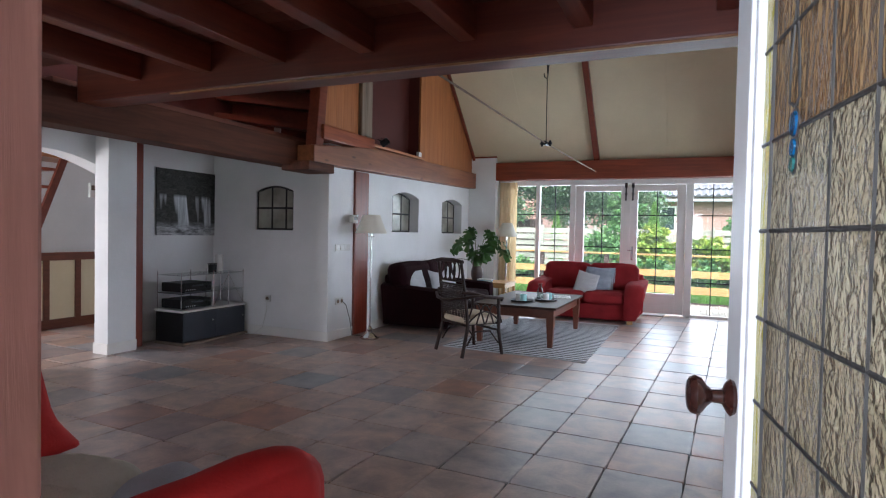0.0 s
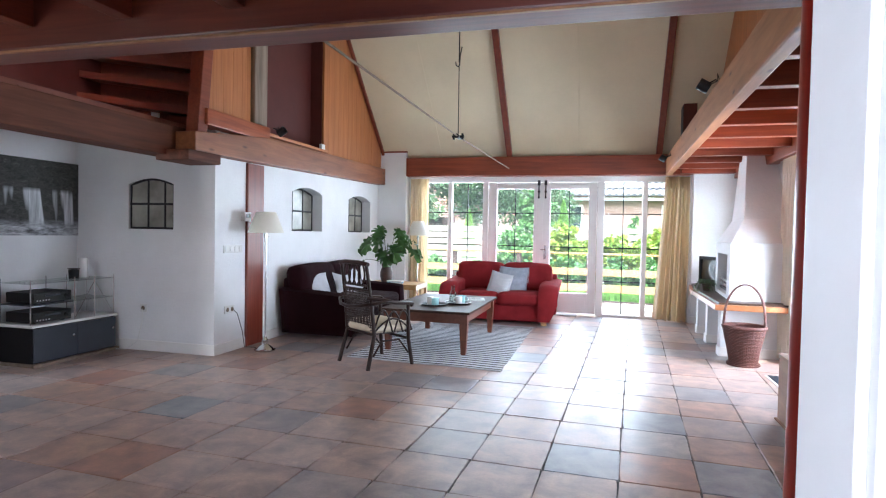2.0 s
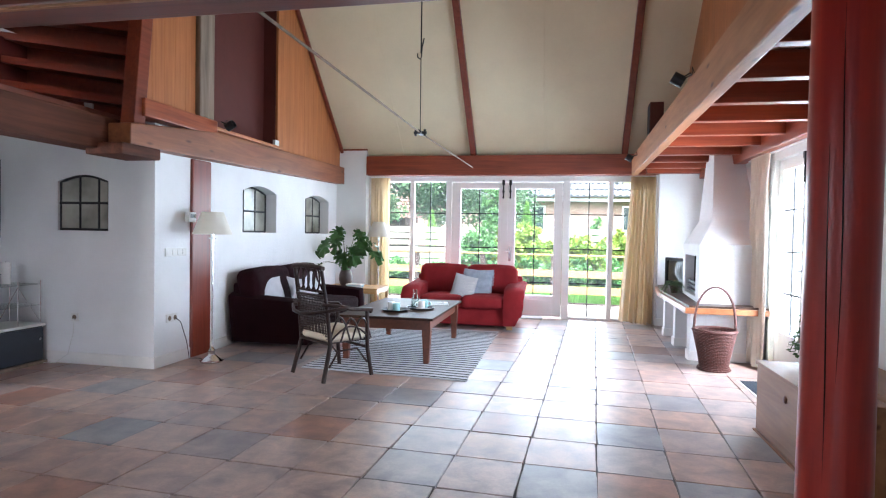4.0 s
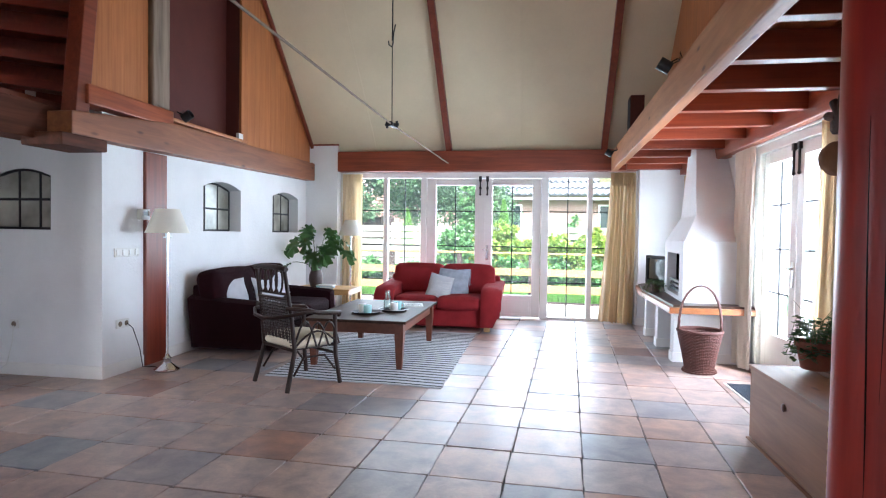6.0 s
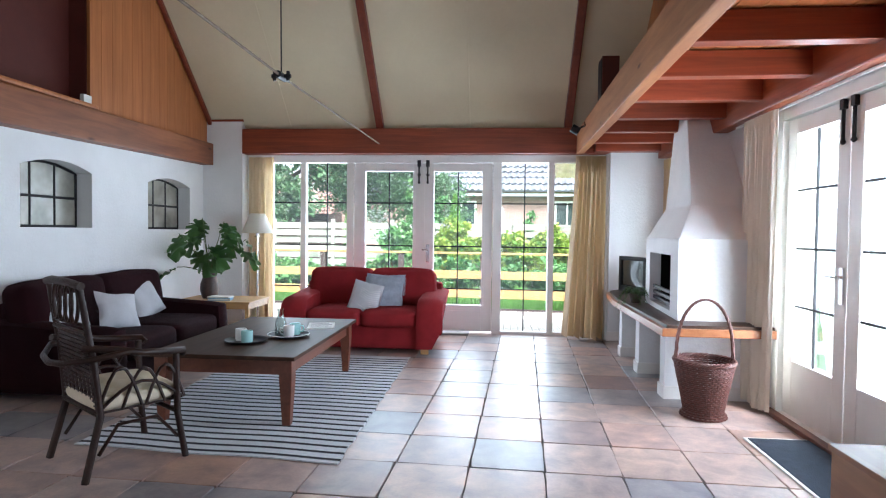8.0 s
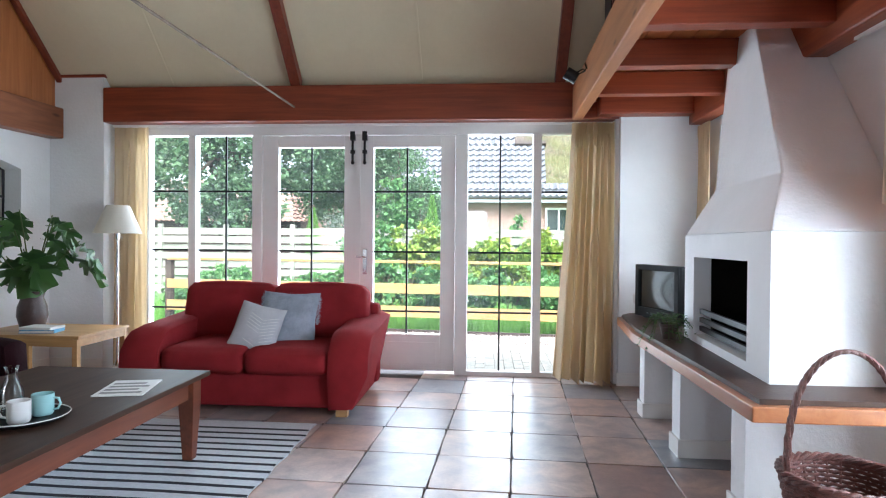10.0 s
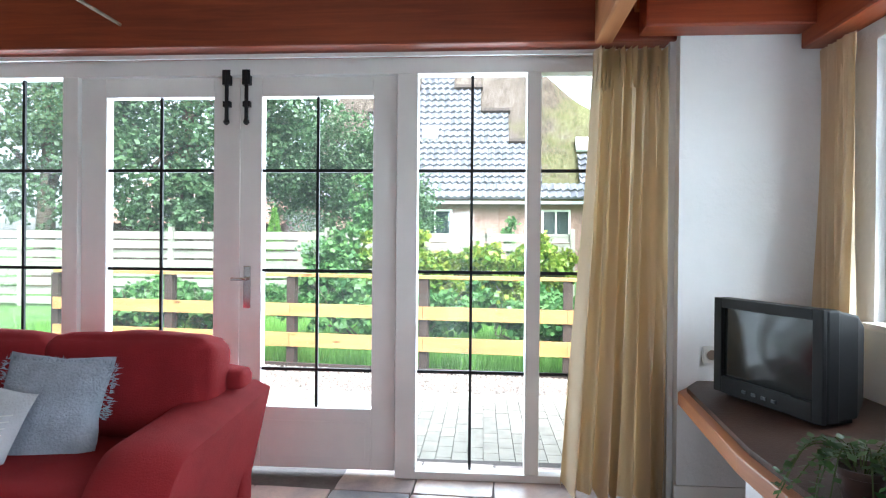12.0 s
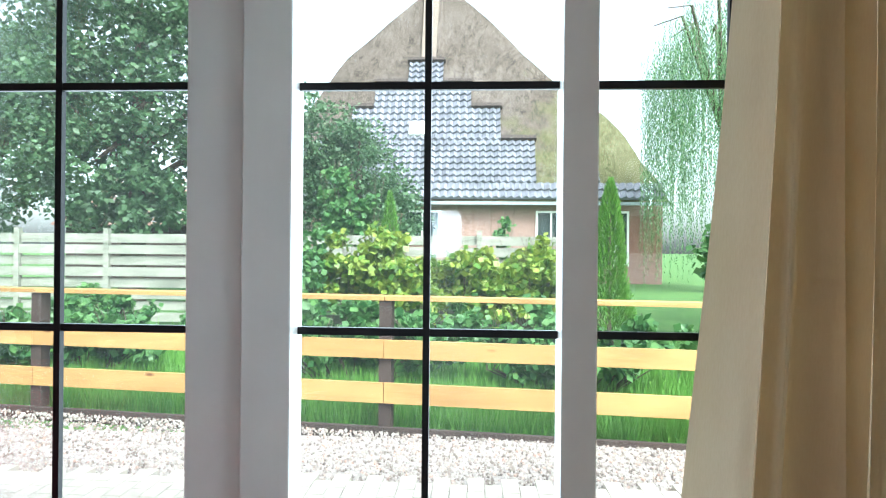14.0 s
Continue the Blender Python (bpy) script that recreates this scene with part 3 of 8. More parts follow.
nw = tagged(new("window_north"), "white-painted window wall with slim dark glazing bars", "window", kind="structure")
F0, F1 = GY - 0.07, GY + 0.02
part("window_frame", bevelled(boxes((-3.6, -3.27, F0, F1, 0, 2.255), (-2.89, -2.82, F0, F1, 0.04, 2.17), (-2.28, -2.19, F0, F1, 0.03, 2.17), (-0.40, -0.29, F0, F1, 0.03, 2.17),
                                    (0.29, 0.365, F0, F1, 0.04, 2.17), (0.86, 1.0, F0, F1, 0, 2.255), (-3.27, 0.86, F0, F1, 2.17, 2.255),
                                    (-3.27, -2.19, F0, F1, 0.0, 0.04), (-0.40, 0.86, F0, F1, 0.0, 0.04)), 0.004), WHITEPAINT, nw, "white-painted frame")
part("window_sill", boxes((-3.6, 1.0, F1, F1 + 0.25, -0.08, -0.013)), GROUT, nw, "dark outer sill")
sash(nw, -3.27, -2.89, 0.04, 2.17, (), BARS)
sash(nw, -2.82, -2.28, 0.04, 2.17, (-2.55,), BARS)
sash(nw, -0.29, 0.29, 0.04, 2.17, (0.0,), BARS)
sash(nw, 0.365, 0.86, 0.04, 2.17, (0.66,), BARS)


def garden_door(name, x0, x1, hinge_left, handle):
    d = tagged(new(name), "white-painted glazed garden door with slim dark bars", "door", kind="structure")
    y0, y1 = GY - 0.045, GY + 0.02
    gx0, gx1, gz0, gz1 = x0 + 0.145 if hinge_left else x0 + 0.135, x1 - 0.13, 0.36, 2.06
    part("door_frame", bevelled(boxes((x0, gx0, y0, y1, 0.03, 2.165), (gx1, x1, y0, y1, 0.03, 2.165), (gx0, gx1, y0, y1, gz1, 2.165), (gx0, gx1, y0, y1, 0.03, gz0)), 0.005), WHITEPAINT, d)
    part("door_panel", bevelled(boxes((gx0 + 0.03, gx1 - 0.03, y0 - 0.006, y0 - 0.0005, 0.09, gz0 - 0.07)), 0.003), WHITEPAINT, d, "flat white lower panel")
    sash(d, gx0, gx1, gz0, gz1, ((gx0 + gx1) / 2,), BARS, GY - 0.01)
    bm = bmesh.new()
    bx = x1 - 0.05 if hinge_left else x0 + 0.055
    tube(bm, [(bx, y0 - 0.022, 1.93), (bx, y0 - 0.022, 2.2)], 0.011, 8)
    box(bm, bx - 0.022, bx + 0.022, y0 - 0.03, y0 - 0.001, 2.12, 2.2)
    box(bm, bx - 0.02, bx + 0.02, y0 - 0.026, y0 - 0.001, 2.0, 2.03)
    lathe(bm, [(0.006, -0.03), (0.018, -0.015), (0.012, 0.0)], 10, (bx, y0 - 0.022, 1.93))
    part("bolt", bm, BLACKMETAL, d, "black iron sliding bolt")
    if handle:
        hx = x0 + 0.06
        part("handle_plate", bevelled(boxes((hx - 0.02, hx + 0.02, y0 - 0.01, y0 - 0.001, 0.9, 1.13)), 0.004), CHROME, d, "brushed steel plate")
        bm = bmesh.new()
        tube(bm, [(hx, y0 - 0.008, 1.06), (hx, y0 - 0.05, 1.06), (hx - 0.02, y0 - 0.055, 1.06), (hx - 0.07, y0 - 0.055, 1.06)], 0.009, 8)
        part("handle", bm, CHROME, d, "brushed steel lever")
    return d


garden_door("door_garden", -2.185, -1.292, True, False)
garden_door("door_garden", -1.286, -0.405, False, True)
part("door_strip", boxes((-1.31, -1.27, GY - 0.058, GY - 0.046, 0.03, 2.16)), WHITEPAINT, nw, "white cover strip between the doors")

ed = tagged(new("door_east"), "white-painted pair of glazed garden doors in the side wall", "door", kind="structure")
part("door_frame", bevelled(boxes((1.66, 1.82, 7.17, 7.25, 0, 2.18), (1.66, 1.82, 5.6, 5.68, 0, 2.18), (1.66, 1.82, 5.68, 7.17, 2.1, 2.18), (1.66, 1.82, 5.68, 7.17, 0, 0.03)), 0.004), WHITEPAINT, ed)
for a, b, side in ((6.435, 7.165, 0), (5.685, 6.425, 1)):
    leaf = part("door_leaf", bevelled(boxes((1.7, 1.75, a, a + 0.12, 0.035, 2.095), (1.7, 1.75, b - 0.12, b, 0.035, 2.095), (1.7, 1.75, a + 0.12, b - 0.12, 1.99, 2.095), (1.7, 1.75, a + 0.12, b - 0.12, 0.035, 0.42)), 0.005), WHITEPAINT, ed)
    pane = part("pane", boxes((1.722, 1.728, a + 0.11, b - 0.11, 0.41, 2.0)), GLASS, leaf, "clear window glass")
    pane.visible_shadow = False
    m = (a + b) / 2
    part("glazing_bar", boxes((1.709, 1.7215, m - 0.008, m + 0.008, 0.42, 1.99)), BLACKMETAL, leaf)
    for z in (0.8, 1.2, 1.6):
        part("glazing_bar", boxes((1.71, 1.7215, a + 0.12, b - 0.12, z - 0.008, z + 0.008)), BLACKMETAL, leaf)
    e = a + 0.05 if side == 0 else b - 0.05
    bm = bmesh.new()
    tube(bm, [(1.685, e, 1.86), (1.685, e, 2.1)], 0.011, 8)
    box(bm, 1.672, 1.7, e - 0.02, e + 0.02, 2.04, 2.11)
    lathe(bm, [(0.006, -0.03), (0.018, -0.015), (0.012, 0.0)], 10, (1.685, e, 1.86))
    part("bolt", bm, BLACKMETAL, leaf, "black iron sliding bolt")
bm = bmesh.new()
box(bm, 1.69, 1.7, 6.455, 6.495, 0.88, 1.1)
tube(bm, [(1.695, 6.475, 1.04), (1.65, 6.475, 1.04), (1.645, 6.49, 1.04), (1.645, 6.56, 1.04)], 0.009, 8)
part("handle", bm, CHROME, ed, "steel lever handle")
structure("trim_sill_east", bevelled(boxes((1.6, 1.66, 5.6, 7.25, 0.0, 0.035)), 0.006), TABLEWOOD, "brown wooden threshold under the side doors")

ew = tagged(new("window_east"), "small window in the side wall with a pale frame", "window", kind="structure")
part("window_frame", bevelled(boxes((1.72, 1.8, 8.75, 8.81, 0.95, 2.12), (1.72, 1.8, 9.59, 9.65, 0.95, 2.12), (1.72, 1.8, 8.81, 9.59, 0.95, 1.01), (1.72, 1.8, 8.81, 9.59, 2.06, 2.12), (1.72, 1.8, 8.81, 9.59, 1.56, 1.6)), 0.004), WHITEPAINT, ew)
part("window_sill", bevelled(boxes((1.63, 1.72, 8.74, 9.66, 0.92, 0.948)), 0.005), WHITEPAINT, ew, "white window sill")
g = part("pane", boxes((1.757, 1.763, 8.8, 9.6, 1.0, 2.07)), GLASS, ew, "clear window glass")
g.visible_shadow = False


def arched_window(name, axis, plane, a0, a1, z0, z1, rise, uprights, bar):
    """Iron-framed small window with an arched head."""
    w = tagged(new(name), "small arched iron window with dark glazing bars", "window", kind="structure")
    P = (lambda a, z, d=0.0: (plane + d, a, z)) if axis == "y" else (lambda a, z, d=0.0: (a, plane + d, z))
    outline = arch_outline(a0 + 0.012, a1 - 0.012, z0 + 0.012, z1 - 0.008, rise)
    bm = bmesh.new()
    tube(bm, [P(a, z) for a, z in outline], 0.016, 6, closed=True)
    part("window_frame", bm, BLACKMETAL, w)

    def top(a):
        u = (a1 - a) / (a1 - a0)
        return z1 - rise + rise * math.sin(math.pi * (0.12 + 0.76 * u))

    for a in uprights:
        bm = bmesh.new()
        tube(bm, [P(a, z0 + 0.01), P(a, top(a) - 0.01)], 0.012, 6)
        part("glazing_bar", bm, BLACKMETAL, w)
    bm = bmesh.new()
    tube(bm, [P(a0, bar), P(a1, bar)], 0.013, 6)
    part("glazing_bar", bm, BLACKMETAL, w)
    bm = bmesh.new()
    prism(bm, outline, plane - 0.002, plane + 0.002, "x" if axis == "y" else "y")
    part("pane", bm, DIMGLASS, w, "old slightly frosted glass")
    return w


def dim_glass():
    m, nt, b = nodes_of("frosted_pane", (0.5, 0.47, 0.38), 0.25)
    col = ramp_of(nt, noise_of(nt, coords(nt, kind="Object"), 3.0, 3), [(0.3, (0.26, 0.25, 0.21)), (0.7, (0.6, 0.58, 0.5))])
    nt.links.new(col, b.inputs["Base Color"])
    b.inputs["Transmission Weight"].default_value = 0.25
    b.inputs["Roughness"].default_value = 0.2
    return m


DIMGLASS = dim_glass()
arched_window("window_west", "y", WX - 0.16, *WIN_A, (7.41, 7.69), 1.56)
arched_window("window_west", "y", WX - 0.16, *WIN_B, (9.2, 9.45), 1.56)
arched_window("window_stub", "x", 5.63, *WIN_C, (-4.955, -4.745), 1.55)
structure("wall_behind_windows", boxes((-5.2, -5.1, 5.93, 10.4, 0, 2.6), (-5.1, -4.45, 10.3, 10.4, 0, 2.6), (-6.0, -4.45, 5.93, 10.4, 2.31, 2.4)), STUCCO, "pale walls of the passage behind the arched windows")

# ---- soft and round shapes ----
def soft(bm, w, d, h, r, centre=(0, 0, 0), bulge=0.0, n=8, m=None, wrinkle=0.0, seed=0):
    """A block with round edges and slightly domed faces."""
    half, c = (w / 2, d / 2, h / 2), Vector(centre)
    r = min(r, *half)
    made = {}

    def vert(i, j, k_):
        key = (i, j, k_)
        if key not in made:
            u = Vector((2 * i / n - 1, 2 * j / n - 1, 2 * k_ / n - 1))
            p = Vector([u[a] * half[a] for a in range(3)])
            for a in range(3):
                e = half[a]
                p[a] = math.copysign(e * (1 - (1 - abs(u[a])) ** 1.5), u[a])
            q = Vector([max(-(half[a] - r), min(half[a] - r, p[a])) for a in range(3)])
            off = p - q
            if off.length > 1e-6:
                off.normalize()
                p = q + off * r
            if bulge:
                for a in range(3):
                    b_, c_ = (a + 1) % 3, (a + 2) % 3
                    if abs(u[a]) > 0.99:
                        p[a] += math.copysign(bulge * max(0, 1 - u[b_] ** 2) * max(0, 1 - u[c_] ** 2), u[a])
            if wrinkle:
                p += Vector(noise.noise_vector(p * 5 + Vector((seed, seed * 2, 0)))) * wrinkle
            p += c
            made[key] = bm.verts.new(m @ p if m is not None else p)
        return made[key]

    for a in range(3):
        for side in (0, n):
            for i in range(n):
                for j in range(n):
                    f = []
                    for di, dj in ((0, 0), (1, 0), (1, 1), (0, 1)):
                        key = [0, 0, 0]
                        key[a], key[(a + 1) % 3], key[(a + 2) % 3] = side, i + di, j + dj
                        f.append(vert(*key))
                    bm.faces.new(f if side else f[::-1])
    return bm


def pillow(bm, w, h, thick, m, n=12, pinch=0.1, wrinkle=0.012, seed=0):
    """A stuffed square cushion with pointed corners, in the xz plane."""
    grid = {}
    for s in (1, -1):
        for i in range(n + 1):
            for j in range(n + 1):
                u, v = 2 * i / n - 1, 2 * j / n - 1
                edge = i in (0, n) or j in (0, n)
                key = (0 if edge else s, i, j)
                if key in grid:
                    continue
                x = u * w / 2 * (1 - pinch * (1 - abs(v)) * 0.8)
                z = v * h / 2 * (1 - pinch * (1 - abs(u)) * 0.8)
                t = thick / 2 * ((1 - u * u) * (1 - v * v)) ** 0.42
                p = Vector((x, s * t if not edge else 0, z))
                p += Vector(noise.noise_vector(p * 7 + Vector((seed, 0, seed)))) * wrinkle
                grid[key] = bm.verts.new(m @ p)
    for s in (1, -1):
        for i in range(n):
            for j in range(n):
                f = [grid[(0 if (a in (0, n) or b in (0, n)) else s, a, b)] for a, b in ((i, j), (i + 1, j), (i + 1, j + 1), (i, j + 1))]
                try:
                    bm.faces.new(f if s < 0 else f[::-1])
                except ValueError:
                    pass


def sofa(name, place, turn, width, depth, cloth, label, seats=2, back=0.84, seat=0.44, arm=0.6, arm_w=0.2, feet=True, flare=0.03, drop=0.13):
    """A sofa whose front faces -y before its turn; its base corner is at the middle of its front."""
    s = thing(name, place, label, "sofa", turn=turn)
    bm = bmesh.new()
    soft(bm, width - 0.04 - 2 * flare, depth - 0.08, 0.26, 0.04, (0, depth / 2 + 0.02, 0.17), 0.0, 8)
    part("base", bm, cloth, s, smooth=60)
    iw = width - 2 * arm_w + 0.02
    for i in range(seats):
        w = iw / seats
        x = -iw / 2 + w * (i + 0.5)
        bm = bmesh.new()
        soft(bm, w - 0.008, depth - 0.22, 0.17, 0.05, (x, (depth - 0.22) / 2 - 0.0, seat - 0.075), 0.018, 10, wrinkle=0.006, seed=i + 3)
        part("seat_cushion", bm, cloth, s, smooth=60)
        bm = bmesh.new()
        m = Matrix.Translation((x + (0.06 if x > 0 else -0.06), depth - 0.2, seat + (back - seat) / 2 + 0.01)) @ Euler((radians(-10), 0, 0)).to_matrix().to_4x4()
        soft(bm, w + 0.13, 0.24, back - seat + 0.05, 0.055, (0, 0, 0), 0.025, 10, m, wrinkle=0.012, seed=i + 7)
        part("back_cushion", bm, cloth, s, smooth=60)
    bm = bmesh.new()
    soft(bm, width - 0.1, 0.16, back - 0.16, 0.05, (0, depth - 0.08, (back - 0.16) / 2 + 0.06), 0.0, 8)
    part("back_frame", bm, cloth, s, smooth=60)
    for sx in (-1, 1):
        bm = bmesh.new()
        n = 14
        outline = []
        for i in range(n + 1):
            u = i / n
            # the arm's top runs down from the back to the front in a curve
            y = depth * (1 - u)
            z = arm - 0.06 * u if u < 0.8 else arm - 0.048 - drop * ((u - 0.8) / 0.2) ** 2
            outline.append((y, z))
        outline += [(-0.015, 0.3), (0.02, 0.06), (depth - 0.02, 0.06)]
        xo, xi = sx * (width / 2), sx * (width / 2 - arm_w)
        a0 = [bm.verts.new((xi + sx * 0.015, y, z - 0.01)) for y, z in outline]
        a1 = [bm.verts.new((xi + sx * 0.06, y - (0.02 if y < 0.3 else 0), z + 0.012 * (z > 0.3))) for y, z in outline]
        a2 = [bm.verts.new((xo - sx * (0.05 + flare * (z < 0.3)), y - (0.02 if y < 0.3 else 0), z + 0.012 * (z > 0.3))) for y, z in outline]
        a3 = [bm.verts.new((xo + sx * (0.02 if z > 0.2 else -flare), y, z - 0.02 * (z > 0.3))) for y, z in outline]
        k_ = len(outline)
        for p, q in ((a0, a1), (a1, a2), (a2, a3)):
            for i in range(k_):
                bm.faces.new((p[i], p[(i + 1) % k_], q[(i + 1) % k_], q[i]))
        bm.faces.new(a0)
        bm.faces.new(a3[::-1])
        part("armrest", bm, cloth, s, smooth=50)
    if feet:
        for fx in (-1, 1):
            for fy in (0.07, depth - 0.08):
                part("foot", bevelled(boxes((fx * (width / 2 - 0.08 - flare) - 0.04, fx * (width / 2 - 0.08 - flare) + 0.04, fy - 0.03, fy + 0.03, 0, 0.065)), 0.004), PINE, s, "pale wooden foot")
    return s


def cushion(name, place, turn, tilt, roll, w, h, thick, cloth, label, seed=0):
    c = thing(name, place, label, "cushion")
    m = Euler((radians(tilt), 0, radians(turn))).to_matrix().to_4x4() @ Euler((0, radians(roll), 0)).to_matrix().to_4x4()
    bm = bmesh.new()
    pillow(bm, w, h, thick, m, seed=seed)
    part("cover", bm, cloth, c, smooth=80)
    return c, m


sofa("sofa", (-1.77, 8.83, 0), 0, 1.7, 0.9, REDCLOTH, "red fabric two-seat sofa before the garden doors", back=0.81, arm=0.62, arm_w=0.27, flare=0.09)
sofa("sofa", (-3.1, 7.65, 0), 90, 1.78, 0.96, DARKREDCLOTH, "dark burgundy fabric sofa against the white wall", back=0.83, arm=0.6, arm_w=0.17, feet=False, drop=0.02)

# fleece cushion and woven cushion on the red sofa
c, m = cushion("cushion", (-1.59, 9.25, 0.585), 0, -18, 2, 0.44, 0.47, 0.14, GREYFUR, "grey-blue fleece cushion on the red sofa", 2)
bm = bmesh.new()
rf = random.Random(5)
for i in range(420):
    u = rf.uniform(-1, 1)
    side = rf.choice((0, 1, 2, 2))
    if side == 2:
        p, o = Vector((u * 0.215, rf.uniform(-0.03, 0.03), 0.2)), Vector((rf.uniform(-0.4, 0.4), rf.uniform(-0.6, 0.3), 1))
    else:
        s_ = 1 if side else -1
        p, o = Vector((s_ * 0.21, rf.uniform(-0.03, 0.03), abs(u) * 0.2)), Vector((s_, rf.uniform(-0.5, 0.5), rf.uniform(-0.4, 0.6)))
    o = o.normalized() * rf.uniform(0.01, 0.028)
    a = Vector((o.z, 0, -o.x)).normalized() * 0.003
    vs = [bm.verts.new(m @ q) for q in (p - a, p + a, p + o)]
    bm.faces.new(vs)
part("fringe", bm, GREYFUR, c, "short fleece fringe", kind="stuff")
c, m = cushion("cushion", (-1.77, 9.08, 0.545), 8, -24, 14, 0.34, 0.4, 0.13, LIGHTCLOTH, "pale grey patterned cushion leaning on the red sofa", 4)
bm = bmesh.new()
for i in range(9):
    for s_ in (-1, 1):
        z0 = -0.12 + 0.024 * i
        pts = []
        for j in range(5):
            u = j / 4
            x, z = s_ * 0.055 + s_ * 0.05 * (2 * u - 1), z0 + 0.04 * u * 1.0
            t = 0.065 * max(0.0, (1 - (x / 0.2) ** 2) * (1 - (z / 0.19) ** 2)) ** 0.42
            pts.append(m @ Vector((x + 0.04, -t - 0.001, z)))
        tube(bm, pts, 0.0028, 4)
part("stitching", bm, MUG, c, "white zigzag stitching")
# cushions on the dark sofa
cushion("cushion", (-3.72, 7.1, 0.62), 78, -22, 5, 0.4, 0.36, 0.12, LIGHTCLOTH, "light grey cushion on the burgundy sofa", 9)
c, m = cushion("cushion", (-3.5, 7.42, 0.6), 72, -30, 12, 0.36, 0.34, 0.12, LIGHTCLOTH, "black and white striped cushion on the burgundy sofa", 11)
for i in range(5):
    bm = bmesh.new()
    z0 = -0.13 + 0.06 * i
    cols = []
    for j in range(11):
        x = -0.155 + 0.031 * j
        row = []
        for z in (z0, z0 + 0.028):
            t = 0.06 * max(0.0, (1 - (x / 0.18) ** 2) * (1 - (z / 0.17) ** 2)) ** 0.42
            row.append(bm.verts.new(m @ Vector((x, t + 0.008, z))))
        cols.append(row)
    for a, b in zip(cols, cols[1:]):
        bm.faces.new((a[0], b[0], b[1], a[1]))
    part("stripe", bm, BLACKPLASTIC, c, "black stripe")
cushion("cushion", (-3.72, 8.14, 0.62), 84, -24, -14, 0.42, 0.38, 0.12, LIGHTCLOTH, "off-white cushion leaning on the burgundy sofa", 13)

# ---- coffee table and what lies on it ----
t = thing("coffee_table", (-2.13, 7.25, 0.014), "brown wooden coffee table with a dark worn top", "table")
part("tabletop", bevelled(boxes((-0.5, 0.5, -0.84, 0.84, 0.435, 0.462)), 0.005), TABLETOP, t, "dark worn tabletop")
for a, b, c_, d in ((-0.44, 0.44, -0.77, -0.745), (-0.44, 0.44, 0.745, 0.77)):
    part("apron", boxes((a, b, c_, d, 0.33, 0.4348)), TABLEWOOD, t)
for a in (-0.44, 0.415):
    part("apron", boxes((a, a + 0.025, -0.744, 0.744, 0.33, 0.4348)), TABLEWOOD, t)
for sx in (-1, 1):
    for sy in (-1, 1):
        bm = bmesh.new()
        x, y = sx * 0.425, sy * 0.755
        top, bot = 0.042, 0.026
        vs = [bm.verts.new((x + dx * w, y + dy * w, z)) for w, z in ((bot, 0), (top, 0.3), (top, 0.4346)) for dx, dy in ((-1, -1), (1, -1), (1, 1), (-1, 1))]
        for k_ in (0, 4):
            for i in range(4):
                bm.faces.new((vs[k_ + i], vs[k_ + (i + 1) % 4], vs[k_ + 4 + (i + 1) % 4], vs[k_ + 4 + i]))
        bm.faces.new(vs[:4][::-1])
        bm.faces.new(vs[8:])
        part("leg", bevelled(bm, 0.003), TABLEWOOD, t)


def tray(place, label):
    a = thing("tray", place, label, "tray")
    bm = bmesh.new()
    lathe(bm, [(0.0, 0.0), (0.13, 0.0), (0.155, 0.018), (0.158, 0.02), (0.15, 0.02), (0.128, 0.006), (0.0, 0.006)], 28)
    part("plate", bm, BLACKPLASTIC, a, smooth=40)
    if "white rim" in label:
        bm = bmesh.new()
        tube(bm, [(0.157 * math.cos(q), 0.157 * math.sin(q), 0.021) for q in [2 * math.pi * i / 40 for i in range(40)]], 0.0025, 6, closed=True)
        part("rim", bm, MUG, a, "thin white rim", smooth=60)
    return a


def mug(place, turn, cloth, label):
    a = thing("mug", place, label, "mug", turn=turn)
    bm = bmesh.new()
    lathe(bm, [(0.0, 0.0), (0.034, 0.0), (0.04, 0.01), (0.041, 0.085), (0.037, 0.085), (0.036, 0.012), (0.0, 0.01)], 20)
    part("cup", bm, cloth, a, smooth=50)
    bm = bmesh.new()
    tube(bm, [(0.039, 0, 0.068), (0.06, 0, 0.066), (0.068, 0, 0.045), (0.058, 0, 0.024), (0.039, 0, 0.02)], 0.005, 6)
    part("handle", bm, cloth, a, smooth=60)
    return a


TT = 0.476
tray((-2.15, 6.88, TT), "round black tray on the coffee table")
tray((-1.93, 7.14, TT), "round black tray with a white rim on the coffee table")
mug((-2.2, 6.9, TT + 0.006), 40, MUG, "white mug on a black tray")
mug((-2.12, 6.82, TT + 0.006), 120, MINT, "small turquoise mug on a black tray")
mug((-1.91, 7.09, TT + 0.006), 200, MUG, "white mug on the second black tray")
mug((-1.9, 7.2, TT + 0.006), 10, MINT, "turquoise mug on the second black tray")
b = thing("carafe", (-2.0, 7.16, TT + 0.006), "clear glass carafe on a black tray", "carafe")
bm = bmesh.new()
lathe(bm, [(0.0, 0.0), (0.04, 0.0), (0.044, 0.02), (0.042, 0.1), (0.022, 0.15), (0.02, 0.18), (0.027, 0.2), (0.024, 0.2), (0.017, 0.18), (0.019, 0.15), (0.038, 0.1), (0.04, 0.02), (0.0, 0.006)], 20)
part("body", bm, CLEAR, b, smooth=60)
b = thing("magazine", (-1.83, 7.66, TT), "folded printed leaflet on the coffee table", "paper", turn=14)
part("sheet", bevelled(boxes((-0.11, 0.11, -0.15, 0.15, 0, 0.006)), 0.001), PAPER, b)
